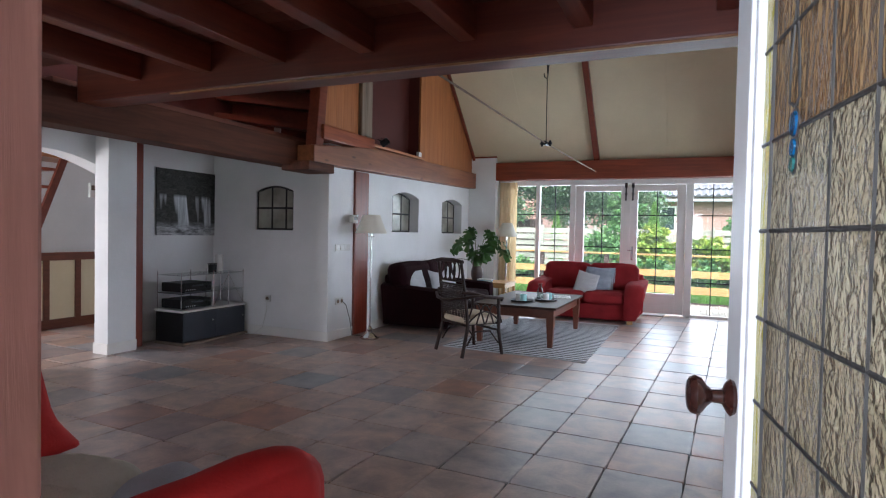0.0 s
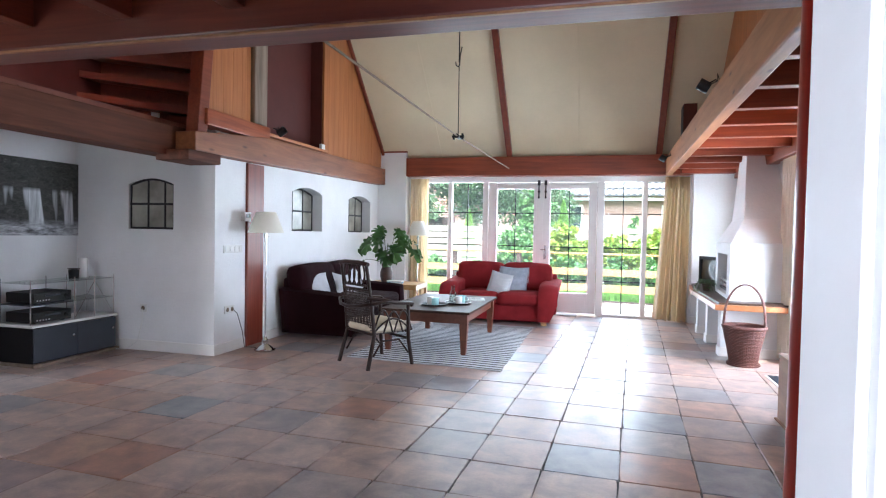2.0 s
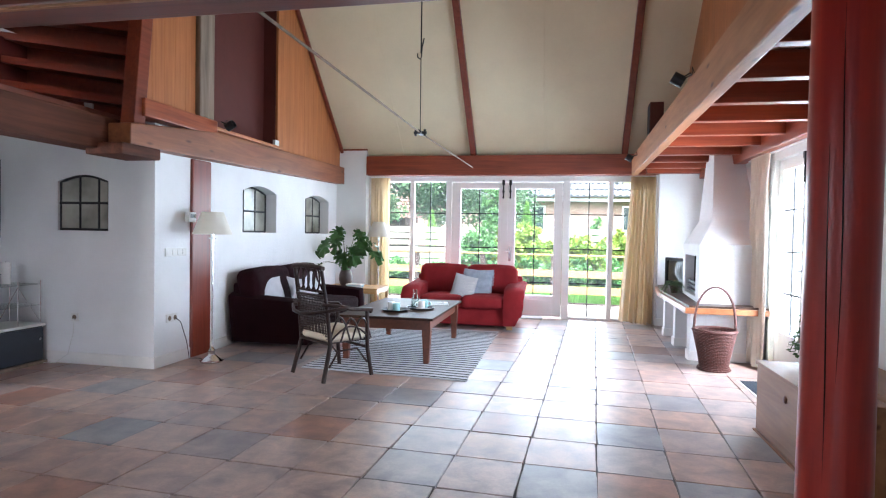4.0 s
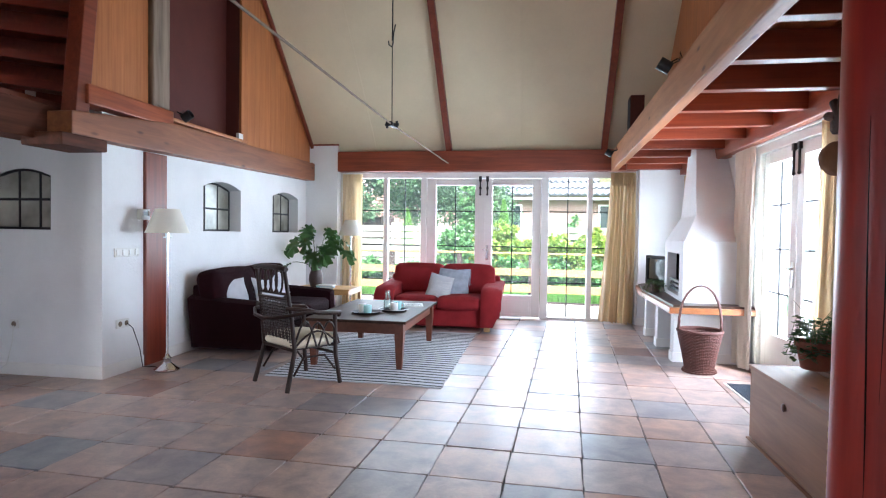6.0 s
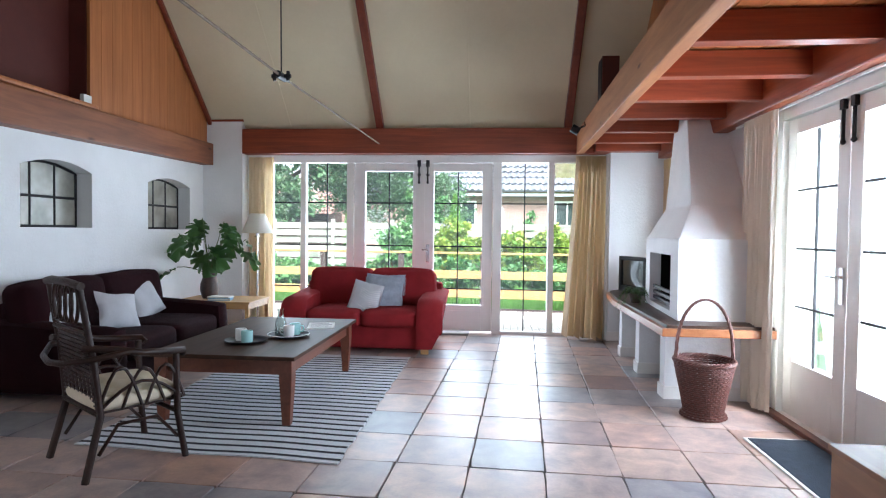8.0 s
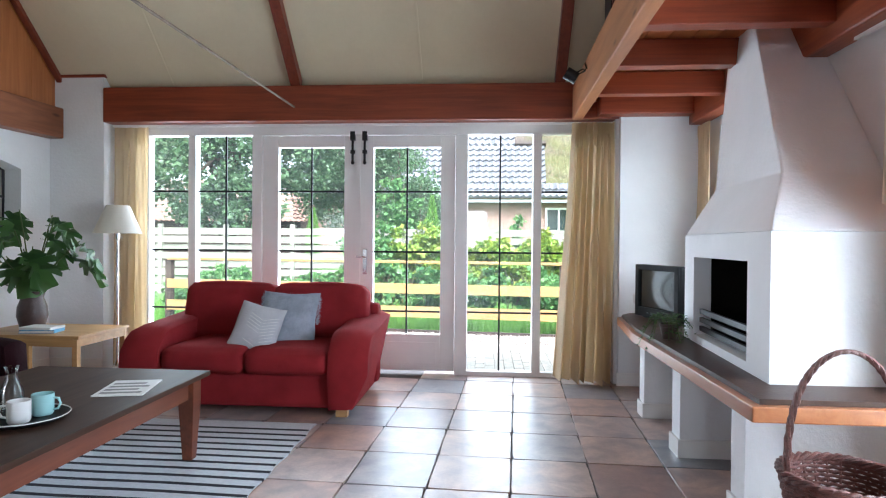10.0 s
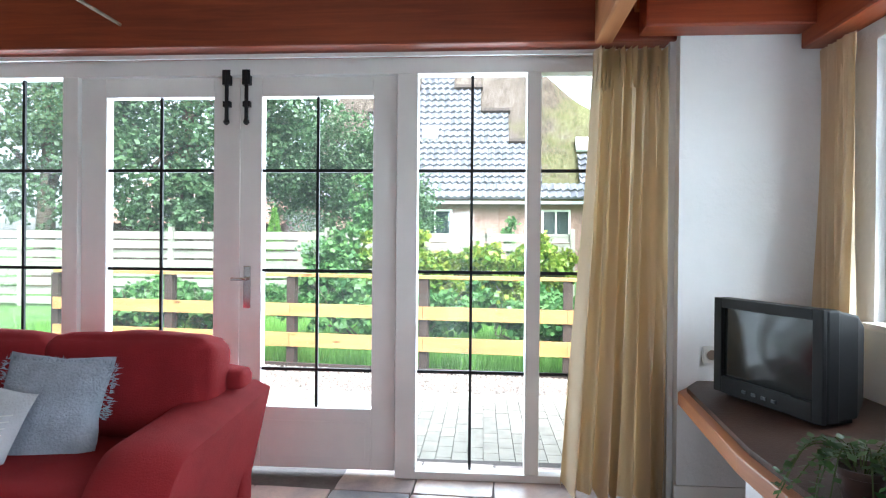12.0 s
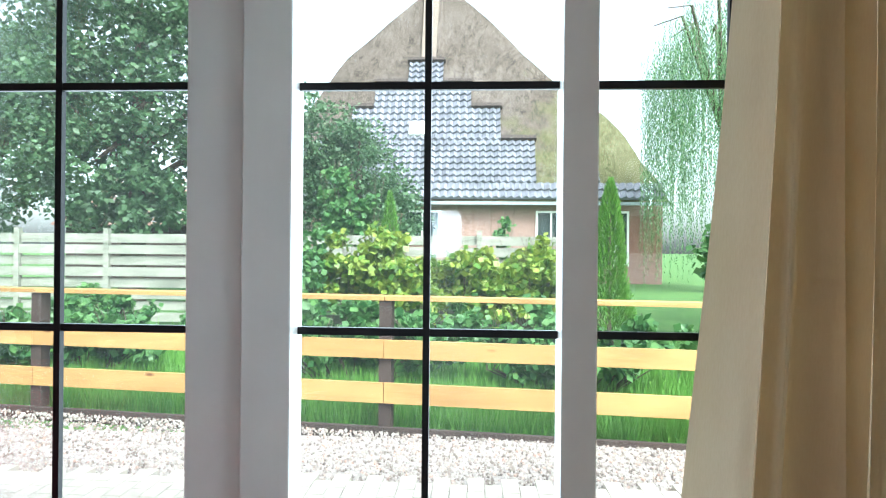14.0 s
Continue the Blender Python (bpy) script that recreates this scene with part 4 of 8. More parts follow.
for i in range(4):
    part("print", boxes((-0.09, 0.09 - 0.03 * (i % 2), -0.12 + 0.06 * i, -0.09 + 0.06 * i, 0.0062, 0.0068)), DARKPRINT, b)


# ---- rug ----
def rug_material():
    m, nt, b = nodes_of("striped_cotton_rug", (0.4, 0.43, 0.48), 0.95)
    v = coords(nt, (8, 60, 8))
    col = ramp_of(nt, noise_of(nt, v, 5, 4), [(0.3, (0.5, 0.53, 0.57)), (0.7, (0.68, 0.71, 0.75))])
    nt.links.new(col, b.inputs["Base Color"])
    bump_of(nt, b, noise_of(nt, coords(nt, (60, 220, 60)), 3, 4), 0.6, 0.004)
    return m


RUG = rug_material()
RUGDARK = plain("rug_dark_stripe", (0.015, 0.018, 0.026), 0.95, vary=0.2, bump=0.6, bscale=200)
rug = thing("rug", (-2.02, 5.97, 0.002), "grey-blue flat-woven rug with dark stripes under the coffee table", "rug")
RW, RL = 1.62, 2.72


def rug_point(u, v, z):
    x = (u - 0.5) * RW
    y = v * RL + (0.5 - u) * 0.1 * (1 - v) + 0.008 * math.sin(v * 40 + u * 3) * (1 if u > 0.5 else -0.3) * 0
    return (x + 0.006 * math.sin(v * 57), y + 0.01 * math.sin(u * 11) * (1 - v), z)


def rug_strip(bm, v0, v1, z0, z1, n=16):
    rows = [[bm.verts.new(rug_point(i / n, v, z)) for i in range(n + 1)] for v, z in ((v0, z0), (v0, z1), (v1, z1), (v1, z0))]
    for a, b in zip(rows, rows[1:]):
        for i in range(n):
            bm.faces.new((a[i], a[i + 1], b[i + 1], b[i]))
    bm.faces.new((rows[0][0], rows[1][0], rows[2][0], rows[3][0]))
    bm.faces.new((rows[0][n], rows[3][n], rows[2][n], rows[1][n]))


bm = bmesh.new()
for i in range(68):
    rug_strip(bm, i / 68, (i + 1) / 68, 0, 0.008)
part("weave", bm, RUG, rug)
for i in range(28):
    v = 0.012 + i * 0.0345
    bm = bmesh.new()
    rug_strip(bm, v, v + 0.0095, 0.0, 0.0095)
    part("stripe", bm, RUGDARK, rug, "dark woven stripe")

# ---- rattan armchair ----
ch = thing("armchair", (-2.46, 5.892, 0.0), "dark rattan armchair with a cream seat cushion beside the rug", "chair", turn=-35)
# front is +y of the chair
W2, D2 = 0.245, 0.215
for sx in (-1, 1):
    bm = bmesh.new()
    tube(bm, [(sx * (W2 + 0.02), D2 + 0.035, 0), (sx * W2, D2, 0.25), (sx * W2, D2 - 0.01, 0.6)], 0.019, 8)
    part("leg", bm, RATTAN, ch, smooth=60)
    bm = bmesh.new()
    tube(bm, [(sx * (W2 + 0.02), -D2 - 0.05, 0), (sx * W2, -D2 + 0.03, 0.32), (sx * (W2 - 0.01), -D2, 0.62), (sx * (W2 - 0.02), -D2 - 0.06, 1.0)], [0.02, 0.02, 0.018, 0.016], 8)
    part("leg", bm, RATTAN, ch, smooth=60)
    bm = bmesh.new()
    tube(bm, [(sx * (W2 - 0.02), -D2 - 0.05, 0.68), (sx * (W2 + 0.04), -D2 + 0.12, 0.655), (sx * (W2 + 0.05), 0, 0.63), (sx * (W2 + 0.03), D2 + 0.02, 0.61), (sx * W2, D2 + 0.03, 0.585)], 0.019, 8)
    part("armrest", bm, RATTAN, ch, smooth=60)
    for y0, y1, h in ((-0.2, 0.02, 0.22), (-0.08, 0.14, 0.2), (0.04, 0.25, 0.2), (-0.2, 0.24, 0.13)):
        bm = bmesh.new()
        pts = [(sx * (W2 + 0.005), y0 + (y1 - y0) * i / 8, 0.34 + h * math.sin(math.pi * i / 8)) for i in range(9)]
        tube(bm, pts, 0.009, 6)
        part("arch", bm, RATTAN, ch, smooth=60)
    bm = bmesh.new()
    tube(bm, [(sx * W2, -D2 + 0.02, 0.12), (sx * W2, -0.1, 0.26), (sx * W2, 0.1, 0.26), (sx * W2, D2, 0.12)], 0.01, 6)
    part("stretcher", bm, RATTAN, ch, smooth=60)
for z, y in ((0.33, D2), (0.33, -D2 + 0.02), (0.26, D2)):
    bm = bmesh.new()
    tube(bm, [(-W2, y, z), (W2, y, z)], 0.014, 8)
    part("rail", bm, RATTAN, ch, smooth=60)
bm = bmesh.new()
tube(bm, [(-W2 - 0.01, -D2 - 0.06, 0.995), (-0.12, -D2 - 0.075, 1.01), (0.12, -D2 - 0.075, 1.01), (W2 + 0.01, -D2 - 0.06, 0.995)], 0.021, 8)
part("top_rail", bm, RATTAN, ch, smooth=60)
for z in (0.75, 0.79):
    bm = bmesh.new()
    tube(bm, [(-W2 + 0.01, -D2 - 0.03, z), (W2 - 0.01, -D2 - 0.03, z)], 0.012, 8)
    part("rail", bm, RATTAN, ch, smooth=60)
bm = bmesh.new()
tube(bm, [(-W2 - 0.05, -0.06, 0.645), (-W2 - 0.06, -D2 - 0.03, 0.63), (-W2 * 0.6, -D2 - 0.11, 0.6), (0, -D2 - 0.13, 0.59), (W2 * 0.6, -D2 - 0.11, 0.6), (W2 + 0.06, -D2 - 0.03, 0.63), (W2 + 0.05, -0.06, 0.645)], 0.016, 8)
part("back_hoop", bm, RATTAN, ch, smooth=60)
for cx in (-0.13, -0.045, 0.045, 0.13):
    bm = bmesh.new()
    tube(bm, [(cx + 0.055 * math.cos(a), -D2 - 0.05, 0.895 + 0.1 * math.sin(a)) for a in [2 * math.pi * i / 16 for i in range(16)]], 0.009, 6, closed=True)
    part("ring", bm, RATTAN, ch, smooth=60)
for i in range(15):
    x = -0.2 + 0.0285 * i
    bm = bmesh.new()
    tube(bm, [(x, -D2 + 0.02 - 0.004 * (i % 2), 0.36), (x * 0.95, -D2 - 0.025, 0.76)], 0.0055, 4)
    part("cane", bm, RATTAN, ch)
for i in range(17):
    z = 0.37 + 0.024 * i
    w_ = 0.225 - 0.01 * (z - 0.36) / 0.4
    bm = bmesh.new()
    tube(bm, [(-w_, -D2 + 0.02 - 0.11 * (z - 0.34), z), (w_, -D2 + 0.02 - 0.11 * (z - 0.34), z)], 0.0052, 4)
    part("cane", bm, RATTAN, ch)
bm = bmesh.new()
box(bm, -W2 + 0.02, W2 - 0.02, -D2 + 0.03, D2 - 0.02, 0.325, 0.335)
part("seat", bm, RATTAN, ch)
sc = thing("seat_cushion", (-2.46, 5.892, 0.337), "cream tufted seat cushion on the rattan armchair", "cushion", turn=-35)
bm = bmesh.new()
soft(bm, 0.46, 0.41, 0.1, 0.04, (0, 0.01, 0.045), 0.02, 16)
for v in bm.verts:
    if v.co.z > 0.05:
        for ax in (-0.12, 0.0, 0.12):
            for ay in (-0.11, 0.01, 0.13):
                d = math.hypot(v.co.x - ax, v.co.y - ay)
                v.co.z -= 0.024 * math.exp(-(d / 0.035) ** 2)
part("cover", bm, CREAMCLOTH, sc, smooth=80)


# ---- floor lamps ----
def floor_lamp(place, h0, h1, r0, r1, label):
    a = thing("floor_lamp", place, label, "lamp")
    bm = bmesh.new()
    lathe(bm, [(0.0, 0.0), (0.11, 0.0), (0.115, 0.012), (0.09, 0.022), (0.06, 0.05), (0.035, 0.07), (0.03, 0.1), (0.038, 0.115), (0.022, 0.13), (0.014, 0.16)], 24)
    part("base", bm, CHROME, a, "polished metal base", smooth=40)
    bm = bmesh.new()
    tube(bm, [(0, 0, 0.15), (0, 0, h0 - 0.03)], 0.011, 12)
    part("pole", bm, CHROME, a, smooth=40)
    bm = bmesh.new()
    tube(bm, [(0, 0, h0 - 0.05), (0, 0, h0 + 0.06)], 0.018, 12)
    tube(bm, [(-0.04, 0, h0 - 0.04), (0.04, 0, h0 - 0.04)], 0.004, 6)
    part("socket", bm, CHROME, a, smooth=40)
    bm = bmesh.new()
    n = 32
    rings = []
    for r, z in ((r0, h0), (r1, h1), (r1 - 0.004, h1), (r0 - 0.004, h0)):
        rings.append([bm.verts.new((r * math.cos(2 * math.pi * i / n), r * math.sin(2 * math.pi * i / n), z)) for i in range(n)])
    for p, q in zip(rings, rings[1:] + rings[:1]):
        for i in range(n):
            bm.faces.new((p[i], p[(i + 1) % n], q[(i + 1) % n], q[i]))
    for i in range(3):
        ang = 2 * math.pi * i / 3
        tube(bm, [(0, 0, h1 - 0.02), ((r1 - 0.003) * math.cos(ang), (r1 - 0.003) * math.sin(ang), h1 - 0.02)], 0.002, 4)
    part("shade", bm, SHADE, a, "cream cloth shade", smooth=40)
    return a


floor_lamp((-3.8, 6.03, 0), 1.27, 1.49, 0.19, 0.105, "chrome floor lamp with a cream shade beside the red post")
floor_lamp((-3.28, 9.78, 0), 1.25, 1.49, 0.19, 0.09, "slim floor lamp with a cream shade by the curtain")

# ---- side table, books, monstera ----
st = thing("side_table", (-3.4, 9.24, 0), "light pine side table between the two sofas", "table", turn=0)
part("tabletop", bevelled(boxes((-0.5, 0.38, -0.3, 0.3, 0.475, 0.5)), 0.004), PINE, st)
for sx in (-0.47, 0.35):
    for sy in (-0.28, 0.27):
        part("leg", bevelled(boxes((sx - 0.02, sx + 0.02, sy - 0.02, sy + 0.02, 0, 0.4745)), 0.003), PINE, st)
part("apron", boxes((-0.45, 0.33, -0.292, -0.275, 0.42, 0.4745)), PINE, st)
part("apron", boxes((0.352, 0.366, -0.26, 0.25, 0.42, 0.4745)), PINE, st)
BOOKBLUE = plain("blue_book_cover", (0.06, 0.25, 0.42), 0.4, vary=0.05, bump=0)
for i, (mat, lab) in enumerate(((BOOKBLUE, "bright blue book lying on the side table"), (PAPER, "white booklet lying on the blue book"))):
    bk = thing("book", (-3.42, 9.1, 0.5 + 0.027 * i), lab, "book", turn=12 - 10 * i)
    part("cover", bevelled(boxes((-0.12, 0.12, -0.08, 0.08, 0, 0.026 - 0.008 * i)), 0.002), mat, bk)
    part("pages", boxes((-0.116, 0.116, -0.083, -0.0805, 0.004, 0.02 - 0.006 * i)), PAPER, bk, "white page edges")

mp = thing("monstera", (-3.63, 9.26, 0.5), "monstera plant with large split leaves in a dark brown vase", "plant")
bm = bmesh.new()
lathe(bm, [(0.0, 0.0), (0.075, 0.0), (0.085, 0.02), (0.105, 0.1), (0.1, 0.17), (0.075, 0.24), (0.085, 0.29), (0.078, 0.29), (0.068, 0.24), (0.0, 0.22)], 28)
part("vase", bm, VASE, mp, "dark brown ceramic vase", smooth=50)


def monstera_leaf(m, size, seed):
    rnd = random.Random(seed)
    bm = bmesh.new()
    n = 44
    rim = []
    for i in range(n + 1):
        a = math.pi * (-0.93 + 1.86 * i / n)
        r = size * (0.52 + 0.1 * math.cos(a)) * (1 - 0.18 * math.exp(-((abs(a) - math.pi) / 0.5) ** 2))
        cut = 1.0
        for c0 in (0.75, 1.2, 1.65, 2.1):
            if abs(abs(a) - c0) < 0.06:
                cut = 0.42 + 0.15 * rnd.random()
        x, y = r * math.sin(a) * 0.92 * cut, (r * math.cos(a) * 1.15) * (cut if cut < 1 else 1) + size * 0.12 * (1 if cut == 1 else 0.6)
        z = -0.35 * (x * x + y * y) / size + 0.02 * math.sin(7 * a)
        rim.append(bm.verts.new(m @ Vector((x, y + size * 0.42, z))))
    spine = [bm.verts.new(m @ Vector((0, size * (0.05 + 0.9 * j / 6), -0.01 - 0.16 * (j / 6) ** 2 * size))) for j in range(7)]
    for i in range(n):
        u0 = min(6, max(0, round((1 - abs(2 * i / n - 1)) * 6)))
        u1 = min(6, max(0, round((1 - abs(2 * (i + 1) / n - 1)) * 6)))
        s0, s1 = spine[u0], spine[u1]
        try:
            if s0 is s1:
                bm.faces.new((rim[i], rim[i + 1], s0))
            else:
                bm.faces.new((rim[i], rim[i + 1], s1, s0))
        except ValueError:
            pass
    return bm


rp = random.Random(21)
LEAVES = ((0.42, 0.34, -28, 0.26), (0.3, 0.5, -14, 0.24), (0.18, 0.62, -5, 0.22), (0.22, 0.38, 20, 0.24), (-0.05, 0.66, 40, 0.22), (-0.22, 0.48, 60, 0.25), (-0.36, 0.3, 80, 0.24),
          (0.08, 0.36, -80, 0.24), (-0.14, 0.3, -120, 0.25), (0.36, 0.56, -50, 0.2), (-0.3, 0.1, 110, 0.2), (0.02, 0.5, 150, 0.22), (0.5, 0.42, -60, 0.22))
for i, (dx, dz, yaw, size) in enumerate(LEAVES):
    dy = rp.uniform(-0.2, 0.02) - 0.12 * (i % 2)
    base, tip = Vector((0.0, 0.0, 0.26)), Vector((dx, dy, 0.26 + dz))
    mid = base.lerp(tip, 0.55) + Vector((0, 0, 0.07))
    bm = bmesh.new()
    pts = [base.lerp(mid, u / 4).lerp(mid.lerp(tip, u / 4), u / 4) for u in range(5)]
    tube(bm, pts, [0.007, 0.006, 0.005, 0.0045, 0.004], 6)
    part("stem", bm, STEM, mp, smooth=60)
    m = Matrix.Translation(tip) @ Euler((radians(rp.uniform(-55, -25)), radians(rp.uniform(-25, 25)), radians(yaw + 180 * (dx < 0) * 0))).to_matrix().to_4x4()
    part("leaf", monstera_leaf(m, size * 1.2, i), HOUSELEAF, mp, smooth=60)

# ---- fireplace and its shelf ----
fp = thing("fireplace", (0, 0, 0), "white plastered open fireplace with a tapering chimney hood", "fireplace")


def hood(bm, levels):
    """A body from rectangles (x0, x1, y0, y1, z) one above the other."""
    rings = [[bm.verts.new(p) for p in ((x0, y0, z), (x1, y0, z), (x1, y1, z), (x0, y1, z))] for x0, x1, y0, y1, z in levels]
    for a, b in zip(rings, rings[1:]):
        for i in range(4):
            bm.faces.new((a[i], a[(i + 1) % 4], b[(i + 1) % 4], b[i]))
    bm.faces.new(rings[0][::-1])
    bm.faces.new(rings[-1])


SW, NW = Vector((1.045, 7.45, 0)), Vector((1.12, 8.72, 0))


def front_x(y):
    return SW.x + (NW.x - SW.x) * (y - SW.y) / (NW.y - SW.y)


def front_slab(bm, y0, y1, z0, z1, inner=0.1, proud=0.0):
    """A piece of the slanting front, of even thickness."""
    vs = box(bm, 0, 1, y0, y1, z0, z1)
    for v in vs:
        v.co.x = front_x(v.co.y) - proud if v.co.x < 0.5 else front_x(v.co.y) + inner


bm = boxes((SW.x + 0.1, 1.679, SW.y, SW.y + 0.14, 0.622, 1.25), (NW.x + 0.1, 1.679, NW.y - 0.12, NW.y, 0.622, 1.25))
for y0, y1, z0, z1 in ((SW.y, 7.7, 0.622, 1.25), (8.53, NW.y, 0.622, 1.25), (7.7, 8.53, 0.622, 0.665), (7.7, 8.53, 1.12, 1.25)):
    front_slab(bm, y0, y1, z0, z1)
bmesh.ops.remove_doubles(bm, verts=bm.verts, dist=0.0004)
part("surround", bm, STUCCO, fp)
bm = bmesh.new()
levels = ((SW.x, SW.y, NW.x, NW.y, 1.2505), (1.23, 7.76, 1.295, 8.72, 1.53), (1.37, 8.38, 1.375, 8.73, 2.44))
rings = [[bm.verts.new(p) for p in ((xa, ya, z), (1.679, ya, z), (1.679, yb, z), (xb, yb, z))] for xa, ya, xb, yb, z in levels]
for a, b in zip(rings, rings[1:]):
    for i in range(4):
        bm.faces.new((a[i], a[(i + 1) % 4], b[(i + 1) % 4], b[i]))
bm.faces.new(rings[0][::-1])
bm.faces.new(rings[-1])
part("hood", bevelled(bm, 0.012, 2, 10), STUCCO, fp, "tapering white plastered hood")
for piece in ((1.22, 1.5, 7.62, 8.58, 0.635, 0.66), (1.5, 1.55, 7.6, 8.6, 0.63, 1.22), (1.16, 1.5, 7.6, 7.619, 0.63, 1.22), (1.23, 1.5, 8.581, 8.6, 0.63, 1.22), (1.22, 1.5, 7.62, 8.58, 1.2, 1.22)):
    part("firebrick", boxes(piece), SOOT, fp, "soot-black firebox plate")
for i in range(3):
    bm = bmesh.new()
    front_slab(bm, 7.72, 8.51, 0.69 + 0.05 * i, 0.718 + 0.05 * i, 0.05, -0.03)
    part("grate_slat", bm, BLACKMETAL, fp, "dark iron grate slat")

sh = thing("mantel_shelf", (0, 0, 0), "long oiled wooden shelf with a worn dark top along the fireplace", "shelf")
bm = bmesh.new()
prism(bm, [(0.862, 7.18), (1.679, 7.18), (1.679, 9.97), (1.06, 9.97), (0.95, 9.83), (0.862, 9.0)], 0.54, 0.6, "z")
part("board", bevelled(bm, 0.006), SHELFWOOD, sh)
bm = bmesh.new()
prism(bm, [(0.9, 7.21), (1.679, 7.21), (1.679, 9.96), (1.08, 9.96), (0.985, 9.82), (0.9, 9.0)], 0.6005, 0.6215, "z")
part("top", bm, SHELFTOP, sh, "dark worn top")
for y0, y1, lab in ((7.5, 7.64, 0), (8.33, 8.47, 1), (9.08, 9.2, 2)):
    pr = structure("pier_shelf", boxes((0.975, 1.679, y0, y1, 0, 0.5395)), STUCCO, "white plastered pier under the wooden shelf")
    part("baseboard", boxes((0.962, 0.974, y0 - 0.013, y1 + 0.013, 0, 0.1), (0.974, 1.678, y0 - 0.013, y0 - 0.001, 0, 0.1)), WHITEPAINT, pr, "white painted skirting")

# television on the shelf
tv = thing("television", (1.139, 9.467, 0.622), "old black tube television on the wooden shelf", "television", turn=-71.6)
# its screen faces -y of the set
bm = bmesh.new()
for v in box(bm, -0.27, 0.27, 0.03, 0.09, 0.015, 0.415):
    pass
part("case_front", bevelled(bm, 0.01), BLACKPLASTIC, tv)
bm = bmesh.new()
hood_pts = [[bm.verts.new(p) for p in ((-w_, y, z0), (w_, y, z0), (w_, y, z1), (-w_, y, z1))] for w_, y, z0, z1 in ((0.26, 0.091, 0.02, 0.41), (0.24, 0.2, 0.02, 0.39), (0.18, 0.3, 0.06, 0.34))]
for a, b in zip(hood_pts, hood_pts[1:]):
    for i in range(4):
        bm.faces.new((a[i], a[(i + 1) % 4], b[(i + 1) % 4], b[i]))
bm.faces.new(hood_pts[0][::-1])
bm.faces.new(hood_pts[-1])
part("case_back", bevelled(bm, 0.008), BLACKPLASTIC, tv)
part("bezel", bevelled(boxes((-0.27, -0.225, 0.012, 0.03, 0.015, 0.415), (0.225, 0.27, 0.012, 0.03, 0.015, 0.415), (-0.225, 0.225, 0.012, 0.03, 0.375, 0.415), (-0.225, 0.225, 0.012, 0.03, 0.015, 0.085)), 0.004), BLACKPLASTIC, tv)
bm = bmesh.new()
n = 8
gr = [[bm.verts.new((-0.225 + 0.45 * i / n, 0.03 - 0.02 * (1 - (2 * i / n - 1) ** 2) * (1 - (2 * j / n - 1) ** 2) - 0.002, 0.085 + 0.29 * j / n)) for j in range(n + 1)] for i in range(n + 1)]
for i in range(n):
    for j in range(n):
        bm.faces.new((gr[i][j], gr[i + 1][j], gr[i + 1][j + 1], gr[i][j + 1]))
part("screen", bm, DARKSCREEN, tv, "dark curved glass screen", smooth=60)
for i in range(4):
    part("button", boxes((-0.1 + 0.05 * i, -0.08 + 0.05 * i, 0.006, 0.0115, 0.04, 0.052)), GREYFRONT, tv)
part("foot", boxes((-0.22, -0.12, 0.05, 0.2, 0, 0.0145)), BLACKPLASTIC, tv)
part("foot", boxes((0.12, 0.22, 0.05, 0.2, 0, 0.0145)), BLACKPLASTIC, tv)


def trailing_plant(name, place, label, pot_r, pot_h, material, count, reach, droop, leaf, seed, potmat=TERRA, up=0.12):
    a = thing(name, place, label, "plant")
    bm = bmesh.new()
    lathe(bm, [(0.0, 0.0), (pot_r * 0.68, 0.0), (pot_r * 0.93, pot_h * 0.78), (pot_r, pot_h * 0.8), (pot_r * 1.03, pot_h), (pot_r * 0.92, pot_h), (pot_r * 0.88, pot_h * 0.86), (0.0, pot_h * 0.84)], 24)
    part("pot", bm, potmat, a, smooth=40)
    rnd = random.Random(seed)
    leaves = bmesh.new()
    stems = bmesh.new()
    for i in range(count):
        ang = rnd.uniform(0, 2 * math.pi)
        L = reach * rnd.uniform(0.5, 1.1)
        hgt, dr = up * rnd.uniform(0.5, 1.5), droop * rnd.uniform(0.2, 1.2)
        pts = []
        for j in range(9):
            u = j / 8
            pts.append(Vector((math.cos(ang) * (pot_r * 0.4 + L * u), math.sin(ang) * (pot_r * 0.4 + L * u), pot_h * 0.9 + hgt * math.sin(math.pi * min(1, u * 1.1)) - dr * u ** 2.5)))
        tube(stems, pts, 0.002, 3)
        for j in range(2, 9):
            for s_ in (-1, 1):
                p = pts[j] + Vector((rnd.uniform(-0.008, 0.008),) * 3)
                d = Vector((math.cos(ang + s_ * 1.1), math.sin(ang + s_ * 1.1), rnd.uniform(-0.5, 0.4))).normalized() * leaf * rnd.uniform(0.7, 1.2)
                w_ = d.cross(Vector((rnd.uniform(-0.4, 0.4), rnd.uniform(-0.4, 0.4), 1))).normalized() * leaf * 0.36
                q = [p, p + d * 0.45 + w_, p + d, p + d * 0.45 - w_]
                leaves.faces.new([leaves.verts.new(v) for v in q])
    part("stem", stems, STEM, a, kind="stuff")
    part("foliage", leaves, material, a, "small green leaves", kind="stuff")
    return a


